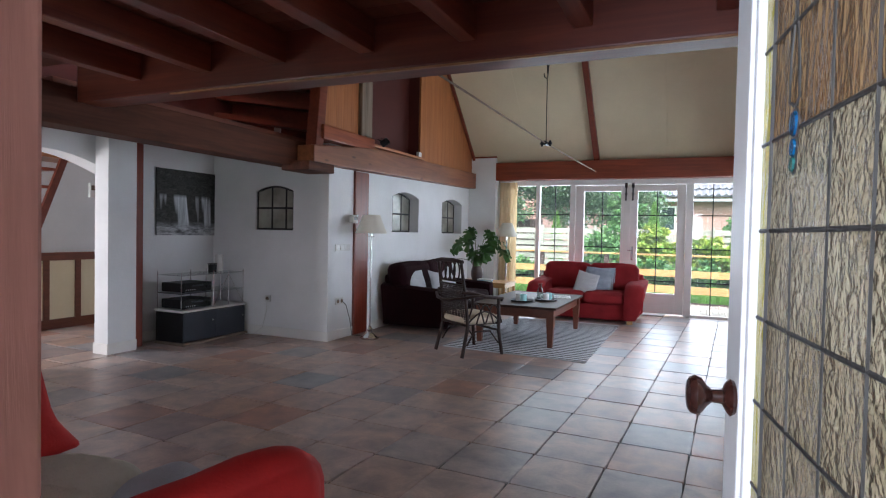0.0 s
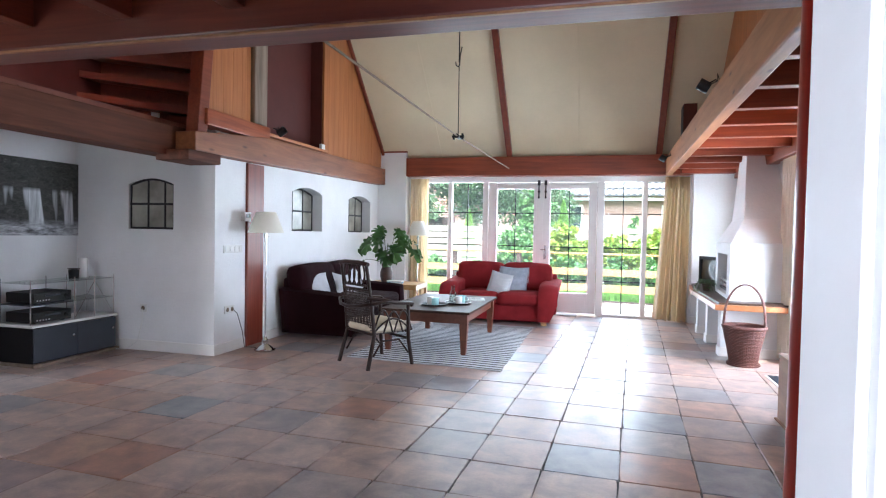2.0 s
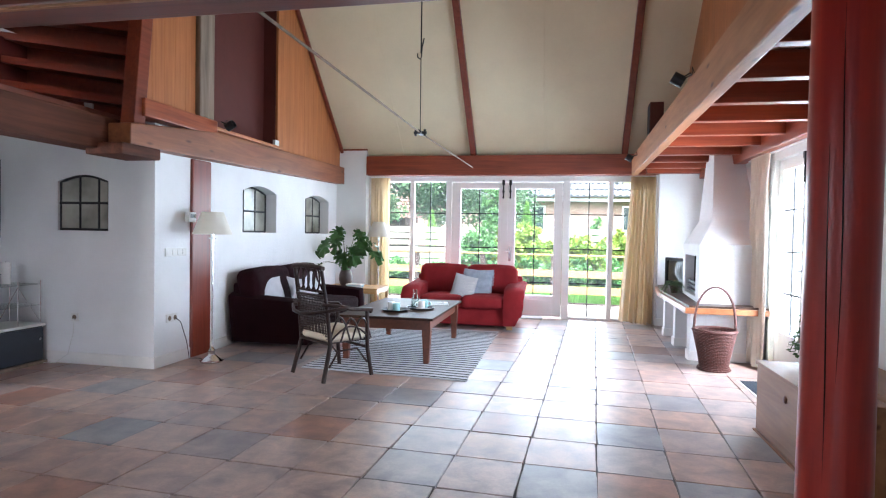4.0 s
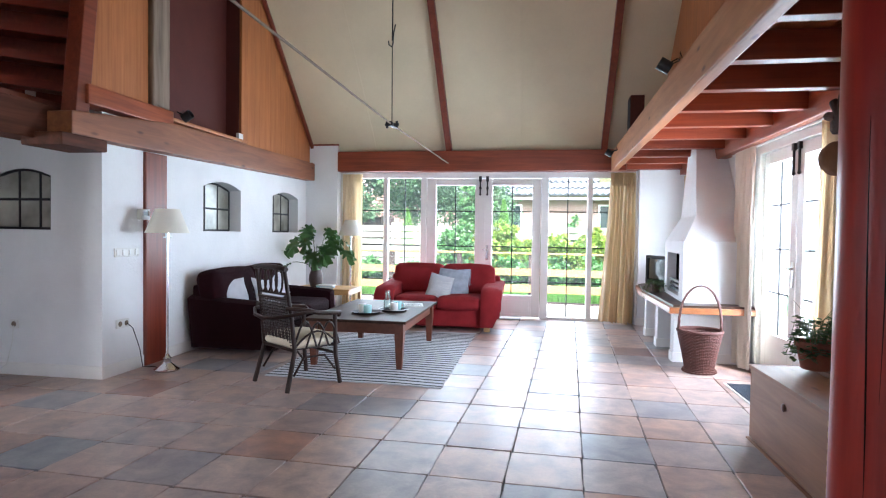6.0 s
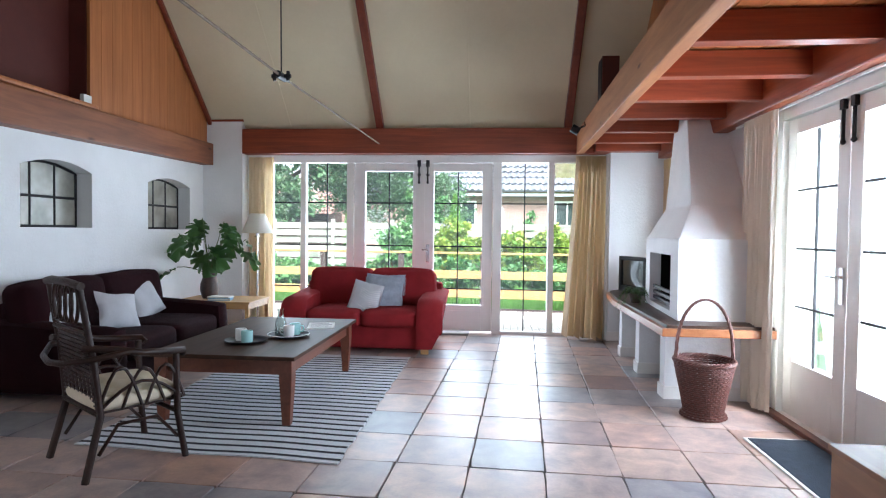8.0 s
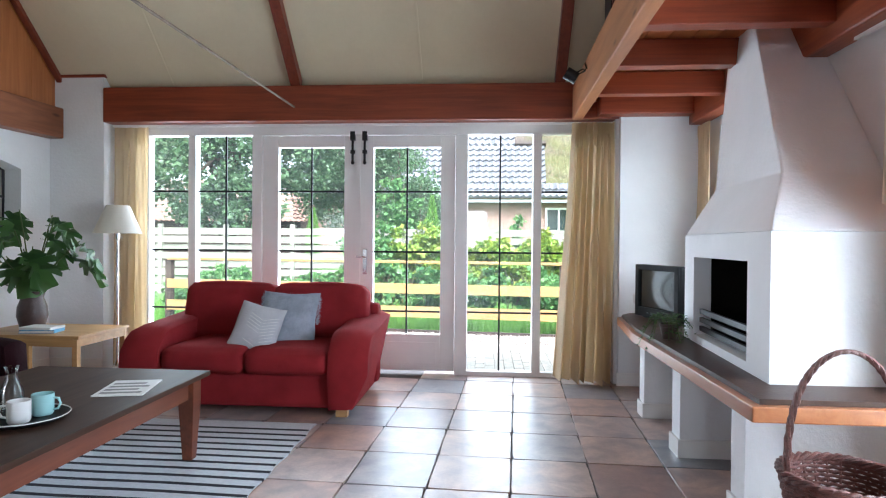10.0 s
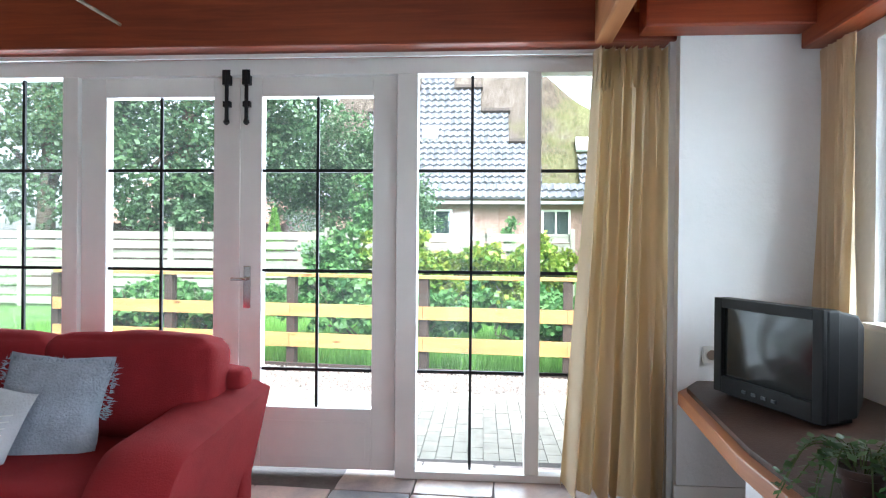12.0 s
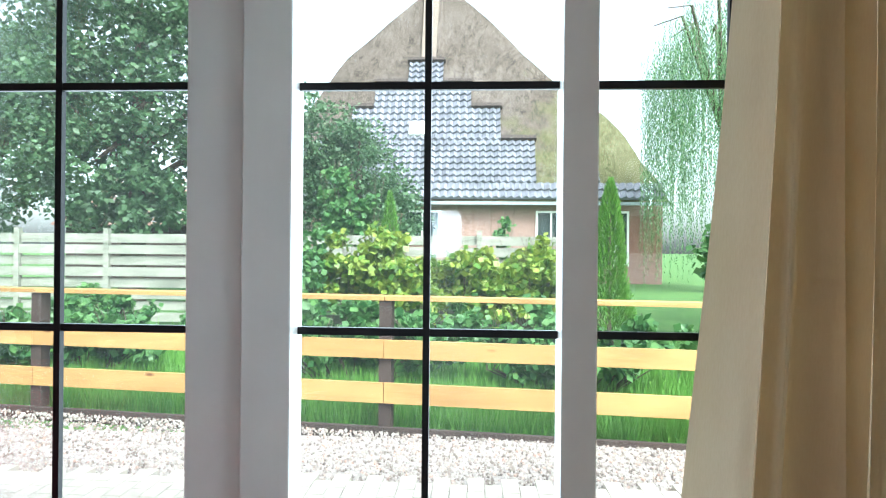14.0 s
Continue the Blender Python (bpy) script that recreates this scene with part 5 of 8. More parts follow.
trailing_plant("ivy", (1.0, 8.62, 0.622), "small trailing ivy in a dark pot on the shelf", 0.06, 0.09, HOUSELEAF, 26, 0.16, 0.14, 0.03, 4, VASE, 0.06)
trailing_plant("potted_plant", (1.26, 5.0, 0.504), "bushy fern-like cactus in a terracotta pot on the pine chest", 0.115, 0.17, HOUSELEAF, 36, 0.11, 0.07, 0.045, 8, TERRA, 0.12)
bm = bmesh.new()
rq = random.Random(3)
for i in range(7):
    a = rq.uniform(0, 6.28)
    tube(bm, [(0, 0, 0.15), (0.04 * math.cos(a), 0.04 * math.sin(a), 0.3), (0.14 * math.cos(a), 0.14 * math.sin(a), 0.36 + 0.08 * rq.random())], 0.0016, 3)
part("twig", bm, STEM, bpy.data.objects["potted_plant"], "thin bare shoots", kind="stuff")

# wicker basket
bk = thing("basket", (1.12, 7.06, 0), "brown wicker basket with a tall hoop handle on the floor", "basket")
PROFILE = [(0.145, 0.0), (0.15, 0.02), (0.125, 0.045), (0.135, 0.1), (0.15, 0.18), (0.168, 0.26), (0.185, 0.34), (0.195, 0.39)]


def basket_r(z):
    for (r0, z0), (r1, z1) in zip(PROFILE, PROFILE[1:]):
        if z0 <= z <= z1:
            return r0 + (r1 - r0) * (z - z0) / (z1 - z0)
    return PROFILE[-1][0]


bm = bmesh.new()
for row in range(26):
    z = 0.012 + row * 0.0148
    n = 56
    pts = [((basket_r(z) + 0.006 * (1 if (i + row) % 2 else -1)) * math.cos(2 * math.pi * i / n), (basket_r(z) + 0.006 * (1 if (i + row) % 2 else -1)) * math.sin(2 * math.pi * i / n), z) for i in range(n)]
    tube(bm, pts, 0.0075, 5, closed=True)
part("weave", bm, WICKER, bk, smooth=70)
bm = bmesh.new()
for i in range(28):
    a = 2 * math.pi * i / 28
    tube(bm, [(basket_r(z) * math.cos(a), basket_r(z) * math.sin(a), z) for z in (0.0, 0.045, 0.2, 0.39)], 0.005, 5)
part("stakes", bm, WICKER, bk, kind="stuff")
bm = bmesh.new()
for k_ in range(3):
    pts = [((0.197 + 0.01 * math.cos(12 * a + k_ * 2.09)) * math.cos(a), (0.197 + 0.01 * math.cos(12 * a + k_ * 2.09)) * math.sin(a), 0.4 + 0.011 * math.sin(12 * a + k_ * 2.09)) for a in [2 * math.pi * i / 96 for i in range(96)]]
    tube(bm, pts, 0.0085, 5, closed=True)
part("rim", bm, WICKER, bk, "plaited rim", smooth=70)
bm = bmesh.new()
for k_ in range(3):
    pts = []
    for i in range(41):
        a = math.pi * i / 40
        ph = 16 * a + k_ * 2.09
        r = 0.195
        pts.append((r * math.cos(a) + 0.007 * math.cos(ph), 0.007 * math.sin(ph), 0.37 + 0.46 * math.sin(a) ** 0.75 + 0.0))
    tube(bm, pts, 0.0075, 5)
part("handle", bm, WICKER, bk, "plaited hoop handle", smooth=70)
bm = bmesh.new()
lathe(bm, [(0.0, 0.02), (0.12, 0.02), (0.12, 0.03), (0.0, 0.03)], 20)
part("bottom", bm, WICKER, bk)

# doormat
dm = thing("doormat", (1.42, 6.18, 0.002), "dark blue doormat with a pale edge before the side doors", "mat")
part("mat", bevelled(boxes((-0.185, 0.185, -0.42, 0.42, 0, 0.012)), 0.003), MATBLUE, dm)
part("border", boxes((-0.205, -0.186, -0.44, 0.44, 0, 0.008), (0.186, 0.205, -0.44, 0.44, 0, 0.008), (-0.186, 0.186, -0.44, -0.421, 0, 0.008), (-0.186, 0.186, 0.421, 0.44, 0, 0.008)), PAPER, dm, "pale rubber edge")

# pine chest
cs = thing("chest", (1.29, 4.64, 0), "knotty pine blanket chest with dovetailed corners", "chest")
part("front", bevelled(boxes((-0.34, -0.315, -0.53, 0.53, 0.01, 0.455)), 0.003), CHESTPINE, cs)
part("back", boxes((0.315, 0.34, -0.53, 0.53, 0.01, 0.455)), CHESTPINE, cs)
part("side", boxes((-0.3145, 0.3145, -0.53, -0.505, 0.01, 0.455)), CHESTPINE, cs)
part("side", boxes((-0.3145, 0.3145, 0.505, 0.53, 0.01, 0.455)), CHESTPINE, cs)
part("bottom", boxes((-0.3145, 0.3145, -0.5045, 0.5045, 0.0, 0.03)), CHESTPINE, cs)
part("lid", bevelled(boxes((-0.35, -0.02, -0.54, 0.54, 0.456, 0.48)), 0.004), CHESTPINE, cs)
part("lid_board", bevelled(boxes((-0.01, 0.34, -0.54, 0.54, 0.456, 0.502)), 0.004), CHESTPINE, cs)
for i in range(8):
    z = 0.03 + 0.054 * i
    part("dovetail", boxes((-0.3425, -0.339, -0.5305, -0.505, z, z + 0.028), (-0.341, -0.315, -0.5325, -0.5302, z, z + 0.028)), PINE, cs, "pale dovetail end")
bm = bmesh.new()
lathe(bm, [(0.0, -0.006), (0.02, -0.006), (0.024, 0.0), (0.018, 0.006), (0.0, 0.008)], 16)
for v in bm.verts:
    v.co = Vector((-0.344 - v.co.z, v.co.x, 0.35 + v.co.y))
part("keyhole", bm, TABLEWOOD, cs, "dark oval keyhole plate", smooth=40)
part("plinth", boxes((-0.36, -0.341, -0.53, 0.53, 0.0, 0.01)), CHESTPINE, cs)


# ---- curtains ----
def curtain(name, axis, plane, a0, a1, z0, z1, folds, depth, label, flare=(0.0, 0.0), seed=1, material=None):
    """Pleated cloth hanging in a plane; flare moves its two sides at the bottom."""
    c = thing(name, (0, 0, 0), label, "curtain")
    rnd = random.Random(seed)
    ph = [rnd.uniform(0, 6.28) for _ in range(4)]
    bm = bmesh.new()
    nu, nv = folds * 12, 22
    cols = []
    for i in range(nu + 1):
        u = i / nu
        col = []
        for j in range(nv + 1):
            v = j / nv
            lo = 1 - v
            b0, b1 = a0 + flare[0] * lo ** 1.3, a1 + flare[1] * lo ** 1.3
            uu = u + 0.03 * math.sin(u * 6.28 * 1.7 + ph[1] + 1.3 * v) * math.sin(math.pi * u) + 0.012 * math.sin(5 * u * 6.28 + ph[1] + 2 * v)
            a = b0 + (b1 - b0) * uu
            amp = depth * (0.45 + 0.55 * lo) * (0.7 + 0.55 * math.sin(2.3 * u * 6.28 + ph[2] + 1.6 * lo) * (0.4 + 0.6 * lo))
            w = amp * math.sin(folds * 2 * math.pi * u + ph[0] + 1.1 * math.sin(2 * v + 3 * u) + 1.2 * math.sin(1.5 * v + 9 * u + ph[3])) + 0.25 * amp * math.sin(folds * 4.6 * math.pi * u + ph[3] + 3 * v)
            if v > 0.93:
                w = w * 0.6 + depth * 0.25 * math.sin(folds * 6 * math.pi * u)
            z = z0 + (z1 - z0) * v + 0.012 * math.sin(6 * u + ph[2]) * lo
            col.append(bm.verts.new((a, plane + w, z) if axis == "x" else (plane + w, a, z)))
        cols.append(col)
    for p, q in zip(cols, cols[1:]):
        for j in range(nv):
            bm.faces.new((p[j], q[j], q[j + 1], p[j + 1]))
    part("cloth", bm, material or CURTAIN, c, smooth=80)
    return c


curtain("curtain", "x", 10.1, -3.53, -3.2, 0.02, 2.22, 5, 0.045, "cream pleated curtain hanging at the garden window", (0.0, 0.02), 1)
curtain("curtain", "x", 10.06, 0.6, 0.95, 0.02, 2.23, 7, 0.12, "cream pleated curtain hanging at the corner of the garden window", (-0.13, 0.0), 2)
curtain("curtain", "y", 1.57, 7.08, 7.6, 0.03, 2.17, 8, 0.035, "cream pleated curtain beside the side doors, coloured lighter for daylight", (0.0, 0.06), 3, material=LITCURTAIN)
curtain("curtain", "y", 1.58, 5.5, 5.72, 0.05, 2.15, 4, 0.035, "cream curtain drawn aside at the side doors", (0.0, 0.14), 4)
curtain("curtain", "y", 1.6, 9.66, 9.92, 0.63, 2.16, 5, 0.03, "cream curtain beside the small side window", (0.0, 0.0), 5)
structure("curtain_rail", boxes((-3.56, 0.99, 10.13, 10.15, 2.232, 2.252), (1.62, 1.64, 5.55, 7.9, 2.172, 2.187)), WHITEPAINT, "white curtain rails")

# ---- doorway, red armchair and the far left side ----


def textured_glass(name, tint, bumpiness=1.0, scale=22.0, stretch=(1, 1, 0.35), dark=None):
    m, nt, b = nodes_of(name, tint, 0.12)
    v = coords(nt, stretch)
    n = noise_of(nt, v, scale, 2, 0.5, 0.3)
    n2 = noise_of(nt, v, 5.0, 2, 0.5, 0.2)
    col = ramp_of(nt, n2, [(0.25, dark or spread(tint, 0.35)), (0.7, tint)])
    nt.links.new(col, b.inputs["Base Color"])
    b.inputs["Transmission Weight"].default_value = 0.6
    b.inputs["Roughness"].default_value = 0.13
    b.inputs["IOR"].default_value = 1.3
    bump_of(nt, b, n, bumpiness, 0.02)
    return m


# One glass in two tones: darker tone paints the ceiling's reflection, paler the highlights.
REFLECTGLASS = textured_glass("ceiling_toned_ripple_glass", (0.72, 0.5, 0.26), 1.0, scale=60.0, stretch=(1, 1, 0.45), dark=(0.4, 0.22, 0.1))
GLINTGLASS = textured_glass("highlight_toned_ripple_glass", (0.88, 0.78, 0.56), 1.0, scale=70.0, stretch=(1, 1, 0.85), dark=(0.5, 0.38, 0.2))
YELLOWGLASS = textured_glass("yellow_glass", (0.85, 0.72, 0.08), 0.2, dark=(0.7, 0.58, 0.06))
BLUEGLASS = textured_glass("blue_glass", (0.03, 0.22, 0.5), 0.2)
TEALGLASS = textured_glass("teal_glass", (0.1, 0.4, 0.36), 0.3)
LEAD = plain("grey_lead_strip", (0.07, 0.065, 0.06), 0.55, 0.5, vary=0.2, bump=0.3)
KNOBWOOD = plain("dark_turned_wood", (0.045, 0.014, 0.01), 0.25, vary=0.3, scale=14, bump=0.1)

# leaf: origin at its free edge, along +x to its hinge
hx, hy = 0.159, -0.987
door = tagged(new("door_hall"), "open white door with a leaded amber glass panel and a wooden knob", "door", kind="structure")
door.matrix_basis = pose(-0.09, 1.067, 0.008, 0, 0, math.degrees(math.atan2(hy, hx)))
DW, DH, DT = 0.83, 2.03, 0.04
part("door_frame", bevelled(boxes((0, 0.095, -DT, 0, 0, DH), (DW - 0.13, DW, -DT, 0, 0, DH), (0.095, DW - 0.13, -DT, 0, DH - 0.09, DH), (0.095, DW - 0.13, -DT, 0, 0, 0.22), (0.095, DW - 0.13, -DT, 0, 0.44, 0.56)), 0.004), WHITEPAINT, door)
part("door_panel", boxes((0.095, DW - 0.13, -0.028, -0.014, 0.22, 0.44)), WHITEPAINT, door, "sunken white lower panel")
part("glazing_bead", bevelled(boxes((0.0955, 0.1125, -0.034, -0.006, 0.56, DH - 0.09), (DW - 0.15, DW - 0.1305, -0.034, -0.006, 0.56, DH - 0.09), (0.1125, DW - 0.15, -0.034, -0.006, 0.56, 0.58), (0.1125, DW - 0.15, -0.034, -0.006, DH - 0.11, DH - 0.09)), 0.004), WHITEPAINT, door)
Y0, Y1 = -0.0215, -0.0185
A0, A1, B0, B1 = 0.113, DW - 0.1505, 0.5805, DH - 0.1105
YB = 0.05
part("leaded_glass", boxes((A0 + YB, A1 - YB, Y0, Y1, B0 + YB, 1.429)), GLINTGLASS, door, "rippled glass in a paler tint for its bright highlights")
part("leaded_glass", boxes((A0 + YB, A1 - YB, Y0, Y1, 1.431, B1 - YB)), REFLECTGLASS, door, "rippled amber glass, its darker tone for the reflected ceiling")
for a0, a1, b0, b1 in ((A0, A0 + YB - 0.001, B0, B1), (A1 - YB + 0.001, A1, B0, B1), (A0 + YB, A1 - YB, B0, B0 + YB - 0.001), (A0 + YB, A1 - YB, B1 - YB + 0.001, B1)):
    part("border_glass", boxes((a0, a1, Y0, Y1, b0, b1)), YELLOWGLASS, door, "bright yellow glass border")


def lead_line(pts, r=0.0038):
    bm = bmesh.new()
    tube(bm, [(x, -0.02, z) for x, z in pts], r, 6)
    return part("lead", bm, LEAD, door, "grey lead strip", smooth=60)


lead_line([(A0 + YB, B0), (A0 + YB, B1)], 0.0055)
lead_line([(A1 - YB, B0), (A1 - YB, B1)], 0.0055)
lead_line([(A0, B0 + YB), (A1, B0 + YB)])
lead_line([(A0, B1 - YB), (A1, B1 - YB)])
for z in (0.765, 0.9, 1.031, 1.163, 1.298, 1.43, 1.573, 1.71, 1.81):
    lead_line([(A0, z), (A1, z)])
for x in (0.389, 0.5, 0.6):
    lead_line([(x, B0 + YB), (x, B1 - YB)])
lead_line([(0.283, B0 + YB), (0.268, 1.2), (0.259, 1.345)])
for z, r, gm in ((1.437, 0.015, BLUEGLASS), (1.406, 0.011, BLUEGLASS), (1.384, 0.009, TEALGLASS)):
    bm = bmesh.new()
    lathe(bm, [(0.0, -0.006), (r * 0.8, -0.006), (r, 0.0), (r * 0.8, 0.006), (0.0, 0.006)], 18)
    for v in bm.verts:
        v.co = Vector((0.266 + v.co.x, -0.02 + v.co.z, z + v.co.y * 1.25))
    part("glass_jewel", bm, gm, door, "small blue glass drop", smooth=50)
    lead_line([(0.266 + r * math.cos(a), z + 1.25 * r * math.sin(a)) for a in [2 * math.pi * i / 16 for i in range(17)]], 0.0035)
for q in (-1, 1):
    lead_line([(0.266, 1.46), (0.26 + q * 0.02, 1.47), (0.257 + q * 0.016, 1.53), (0.257, 1.6), (0.257, 1.81)])
bm = bmesh.new()
lathe(bm, [(0.0, -0.006), (0.045, -0.006), (0.05, 0.0), (0.045, 0.006), (0.0, 0.006)], 20)
for v in bm.verts:
    v.co = Vector((0.53 + v.co.x, -0.02 + v.co.z, 0.985 + v.co.y))
part("glass_jewel", bm, TEALGLASS, door, "round teal glass disc", smooth=50)
for sgn in (-1, 1):
    bm = bmesh.new()
    lathe(bm, [(0.0, 0.0), (0.028, 0.0), (0.031, 0.006), (0.024, 0.012), (0.012, 0.018), (0.011, 0.034), (0.018, 0.042), (0.029, 0.05), (0.033, 0.06), (0.03, 0.068), (0.024, 0.072), (0.0, 0.075)], 24)
    for v in bm.verts:
        v.co = Vector((0.062 + v.co.x, (-DT - v.co.z) if sgn < 0 else v.co.z, 1.02 + v.co.y))
    part("knob", bm, KNOBWOOD, door, "dark turned wooden knob", smooth=40)
jamb = structure("door_jamb", bevelled(boxes((-0.78, -0.735, 0.0, 0.26, 0, 2.12), (0.06, 0.1, 0.03, 0.24, 0, 2.12), (-0.735, 0.06, 0.03, 0.24, 2.06, 2.12)), 0.005), JAMBWOOD, "worn wooden door frame")
tagged(jamb, "worn brown wooden door frame")

# red armchair near the door with folded cloths
RC = thing("armchair", (-1.5, 0.98, 0), "bright red moulded armchair near the door", "chair", turn=0)
REDPLASTIC = plain("bright_red_fabric", (0.5, 0.012, 0.01), 0.75, vary=0.1, bump=0.2, bscale=120)
# local: origin on the floor under the seat; the tall wing stands on one side
bm = bmesh.new()
soft(bm, 0.62, 0.62, 0.16, 0.06, (0, 0.0, 0.375), 0.02, 8)
part("seat", bm, REDPLASTIC, RC, smooth=80)
bm = bmesh.new()
soft(bm, 0.78, 0.16, 0.4, 0.07, (0, -0.33, 0.46), 0.01, 8)
part("backrest", bm, REDPLASTIC, RC, smooth=80)
bm = bmesh.new()
m = Euler((radians(4), 0, radians(-18))).to_matrix().to_4x4()
soft(bm, 0.2, 0.66, 0.42, 0.095, (0.25, 0.08, 0.475), 0.015, 14, m, wrinkle=0.012, seed=4)
part("armrest", bm, REDPLASTIC, RC, smooth=80)
bm = bmesh.new()
soft(bm, 0.15, 0.6, 0.3, 0.07, (-0.36, 0.0, 0.36), 0.01, 10)
part("armrest", bm, REDPLASTIC, RC, smooth=80)
bm = bmesh.new()
prism(bm, [(-0.3, 0.56), (0.2, 0.58), (0.1, 0.7), (0.05, 0.9), (-0.03, 0.95), (-0.28, 0.95)], -0.6, -0.46, "x")
part("wing", bevelled(bm, 0.05, 4, 20), REDPLASTIC, RC, "upright rounded wing", smooth=60)
for sx in (-1, 1):
    for sy in (-1, 1):
        bm = bmesh.new()
        tube(bm, [(sx * 0.2, sy * 0.2, 0.35), (sx * 0.26, sy * 0.26, 0)], [0.02, 0.012], 10)
        part("leg", bm, CHROME, RC, "metal leg", smooth=60)


def cloth_roll(place, turn, L, r, material, label, seed):
    a = thing("blanket", place, label, "blanket", turn=turn)
    bm = bmesh.new()
    soft(bm, L, r * 2, r * 1.8, r * 0.85, (0, 0, r * 0.9), 0.01, 24, wrinkle=0.028, seed=seed)
    part("cloth", bm, material, a, smooth=80)


BEIGECLOTH = plain("beige_towel", (0.66, 0.61, 0.5), 0.95, vary=0.1, scale=6, bump=0.7, bscale=60)
cloth_roll((-1.76, 0.94, 0.465), 16, 0.46, 0.1, BEIGECLOTH, "rolled beige blanket on the red armchair", 3)
cloth_roll((-1.47, 1.02, 0.465), 75, 0.26, 0.1, LIGHTCLOTH, "crumpled pale grey cloth on the red armchair", 6)

# round post
bm = bmesh.new()
lathe(bm, [(0.115, 0.0), (0.112, 0.02), (0.105, 0.06), (0.1, 0.9), (0.098, 2.149)], 32)
POSTRED = wood("glossy_red_post", (0.27, 0.015, 0.012), (0.46, 0.04, 0.022), 0.28, "z")
pc = structure("post_round", bm, POSTRED, "round red stained post with long cracks", smooth=50)
pc.matrix_basis = pose(0.44, 2.76, 0)
for a0, z0, z1 in ((-2.3, 0.2, 1.6), (-2.0, 0.9, 2.0)):
    bm = bmesh.new()
    pts = []
    for i in range(15):
        u = i / 14
        a = math.radians(math.degrees(a0)) + 0.05 * math.sin(5 * u)
        r = 0.0995
        pts.append((r * math.cos(a), r * math.sin(a), z0 + (z1 - z0) * u))
    tube(bm, pts, [0.0005 + 0.0018 * math.sin(math.pi * i / 14) for i in range(15)], 4)
    part("crack", bm, SOOT, pc, "long dark drying crack")

# hi-fi shelf
HF = thing("media_shelf", (-5.5, 5.1, 0), "glass and wire shelf with a dark two-door cabinet below", "shelf")
# local: x 0 to 0.3 towards the wall side, front faces +x
part("base_board", bevelled(boxes((-0.2, 0.24, -0.52, 0.46, 0.0, 0.03)), 0.003), GREYTIMBER, HF)
part("cabinet", bevelled(boxes((-0.2, 0.2, -0.5, 0.44, 0.03, 0.36)), 0.003), BLACKPLASTIC, HF)
for y0, y1 in ((-0.495, -0.035), (-0.025, 0.435)):
    d_ = part("door", bevelled(boxes((0.2005, 0.215, y0, y1, 0.04, 0.35)), 0.002), GREYFRONT, HF, "dark blue-grey sliding door")
    bm = bmesh.new()
    lathe(bm, [(0.0, 0.0), (0.01, 0.0), (0.012, 0.008), (0.0, 0.01)], 12)
    ym = y1 - 0.05 if y0 < -0.1 else y1 - 0.04
    for v in bm.verts:
        v.co = Vector((0.2155 + v.co.z, ym + v.co.x, 0.24 + v.co.y))
    part("knob", bm, CHROME, d_, "small round metal knob")
part("board", bevelled(boxes((-0.2, 0.22, -0.52, 0.46, 0.361, 0.385)), 0.003), PAPER, HF, "pale grey worktop")
for z in (0.56, 0.76):
    part("glass_shelf", boxes((-0.18, 0.18, (-0.5 if z > 0.6 else -0.03), 0.44, z, z + 0.008)), CLEAR, HF, "clear glass shelf")
part("shelf_board", boxes((-0.18, 0.18, -0.5, -0.04, 0.56, 0.568)), GREYFRONT, HF)
for y in (-0.5, -0.035, 0.2, 0.44):
    for x in (-0.18, 0.18):
        bm = bmesh.new()
        tube(bm, [(x, y, 0.386), (x, y, 0.8)], 0.005, 6)
        part("rod", bm, CHROME, HF, "thin steel rod")
for y0, y1 in ((-0.035, 0.2), (0.44, 0.2)):
    bm = bmesh.new()
    tube(bm, [(0.18, y0, 0.39), (0.18, y1, 0.75)], 0.0035, 5)
    part("brace", bm, CHROME, HF, "diagonal steel wire")
for z, lab in ((0.386, "black stereo amplifier on the media shelf"), (0.5685, "black disc player on the media shelf")):
    e = thing("stereo", (-5.5, 4.83, z), lab, "stereo")
    part("case", bevelled(boxes((-0.15, 0.17, -0.2, 0.2, 0.012, 0.11)), 0.003), BLACKPLASTIC, e)
    part("front_panel", boxes((0.1705, 0.175, -0.198, 0.198, 0.016, 0.106)), DARKSCREEN, e, "glossy black front")
    part("slot", boxes((0.1755, 0.178, -0.08, 0.08, 0.07, 0.085)), GREYFRONT, e)
    for i in range(5):
        part("button", boxes((0.1755, 0.18, -0.17 + 0.03 * i, -0.155 + 0.03 * i, 0.03, 0.042)), CHROME, e)
    bm = bmesh.new()
    lathe(bm, [(0.0, 0.0), (0.018, 0.0), (0.016, 0.015), (0.0, 0.015)], 14)
    for v in bm.verts:
        v.co = Vector((0.1755 + v.co.z, 0.15 + v.co.x, 0.06 + v.co.y))
    part("dial", bm, BLACKPLASTIC, e)
    for y in (-0.15, 0.15):
        part("foot", boxes((0.1, 0.13, y - 0.015, y + 0.015, 0.0, 0.0115)), BLACKPLASTIC, e)
hd = thing("holder", (-5.5, 5.22, 0.769), "black round holder with a wire rim on the glass shelf", "holder")
bm = bmesh.new()
lathe(bm, [(0.0, 0.0), (0.045, 0.0), (0.05, 0.09), (0.046, 0.09), (0.042, 0.01), (0.0, 0.008)], 20)
part("cup", bm, BLACKPLASTIC, hd, smooth=40)
bm = bmesh.new()
tube(bm, [(0.055 * math.cos(a), 0.055 * math.sin(a), 0.1) for a in [2 * math.pi * i / 20 for i in range(20)]], 0.003, 5, closed=True)
part("ring", bm, BLACKMETAL, hd)
cn = thing("candle", (-5.53, 5.36, 0.769), "thick white pillar candle on the glass shelf", "candle")
bm = bmesh.new()
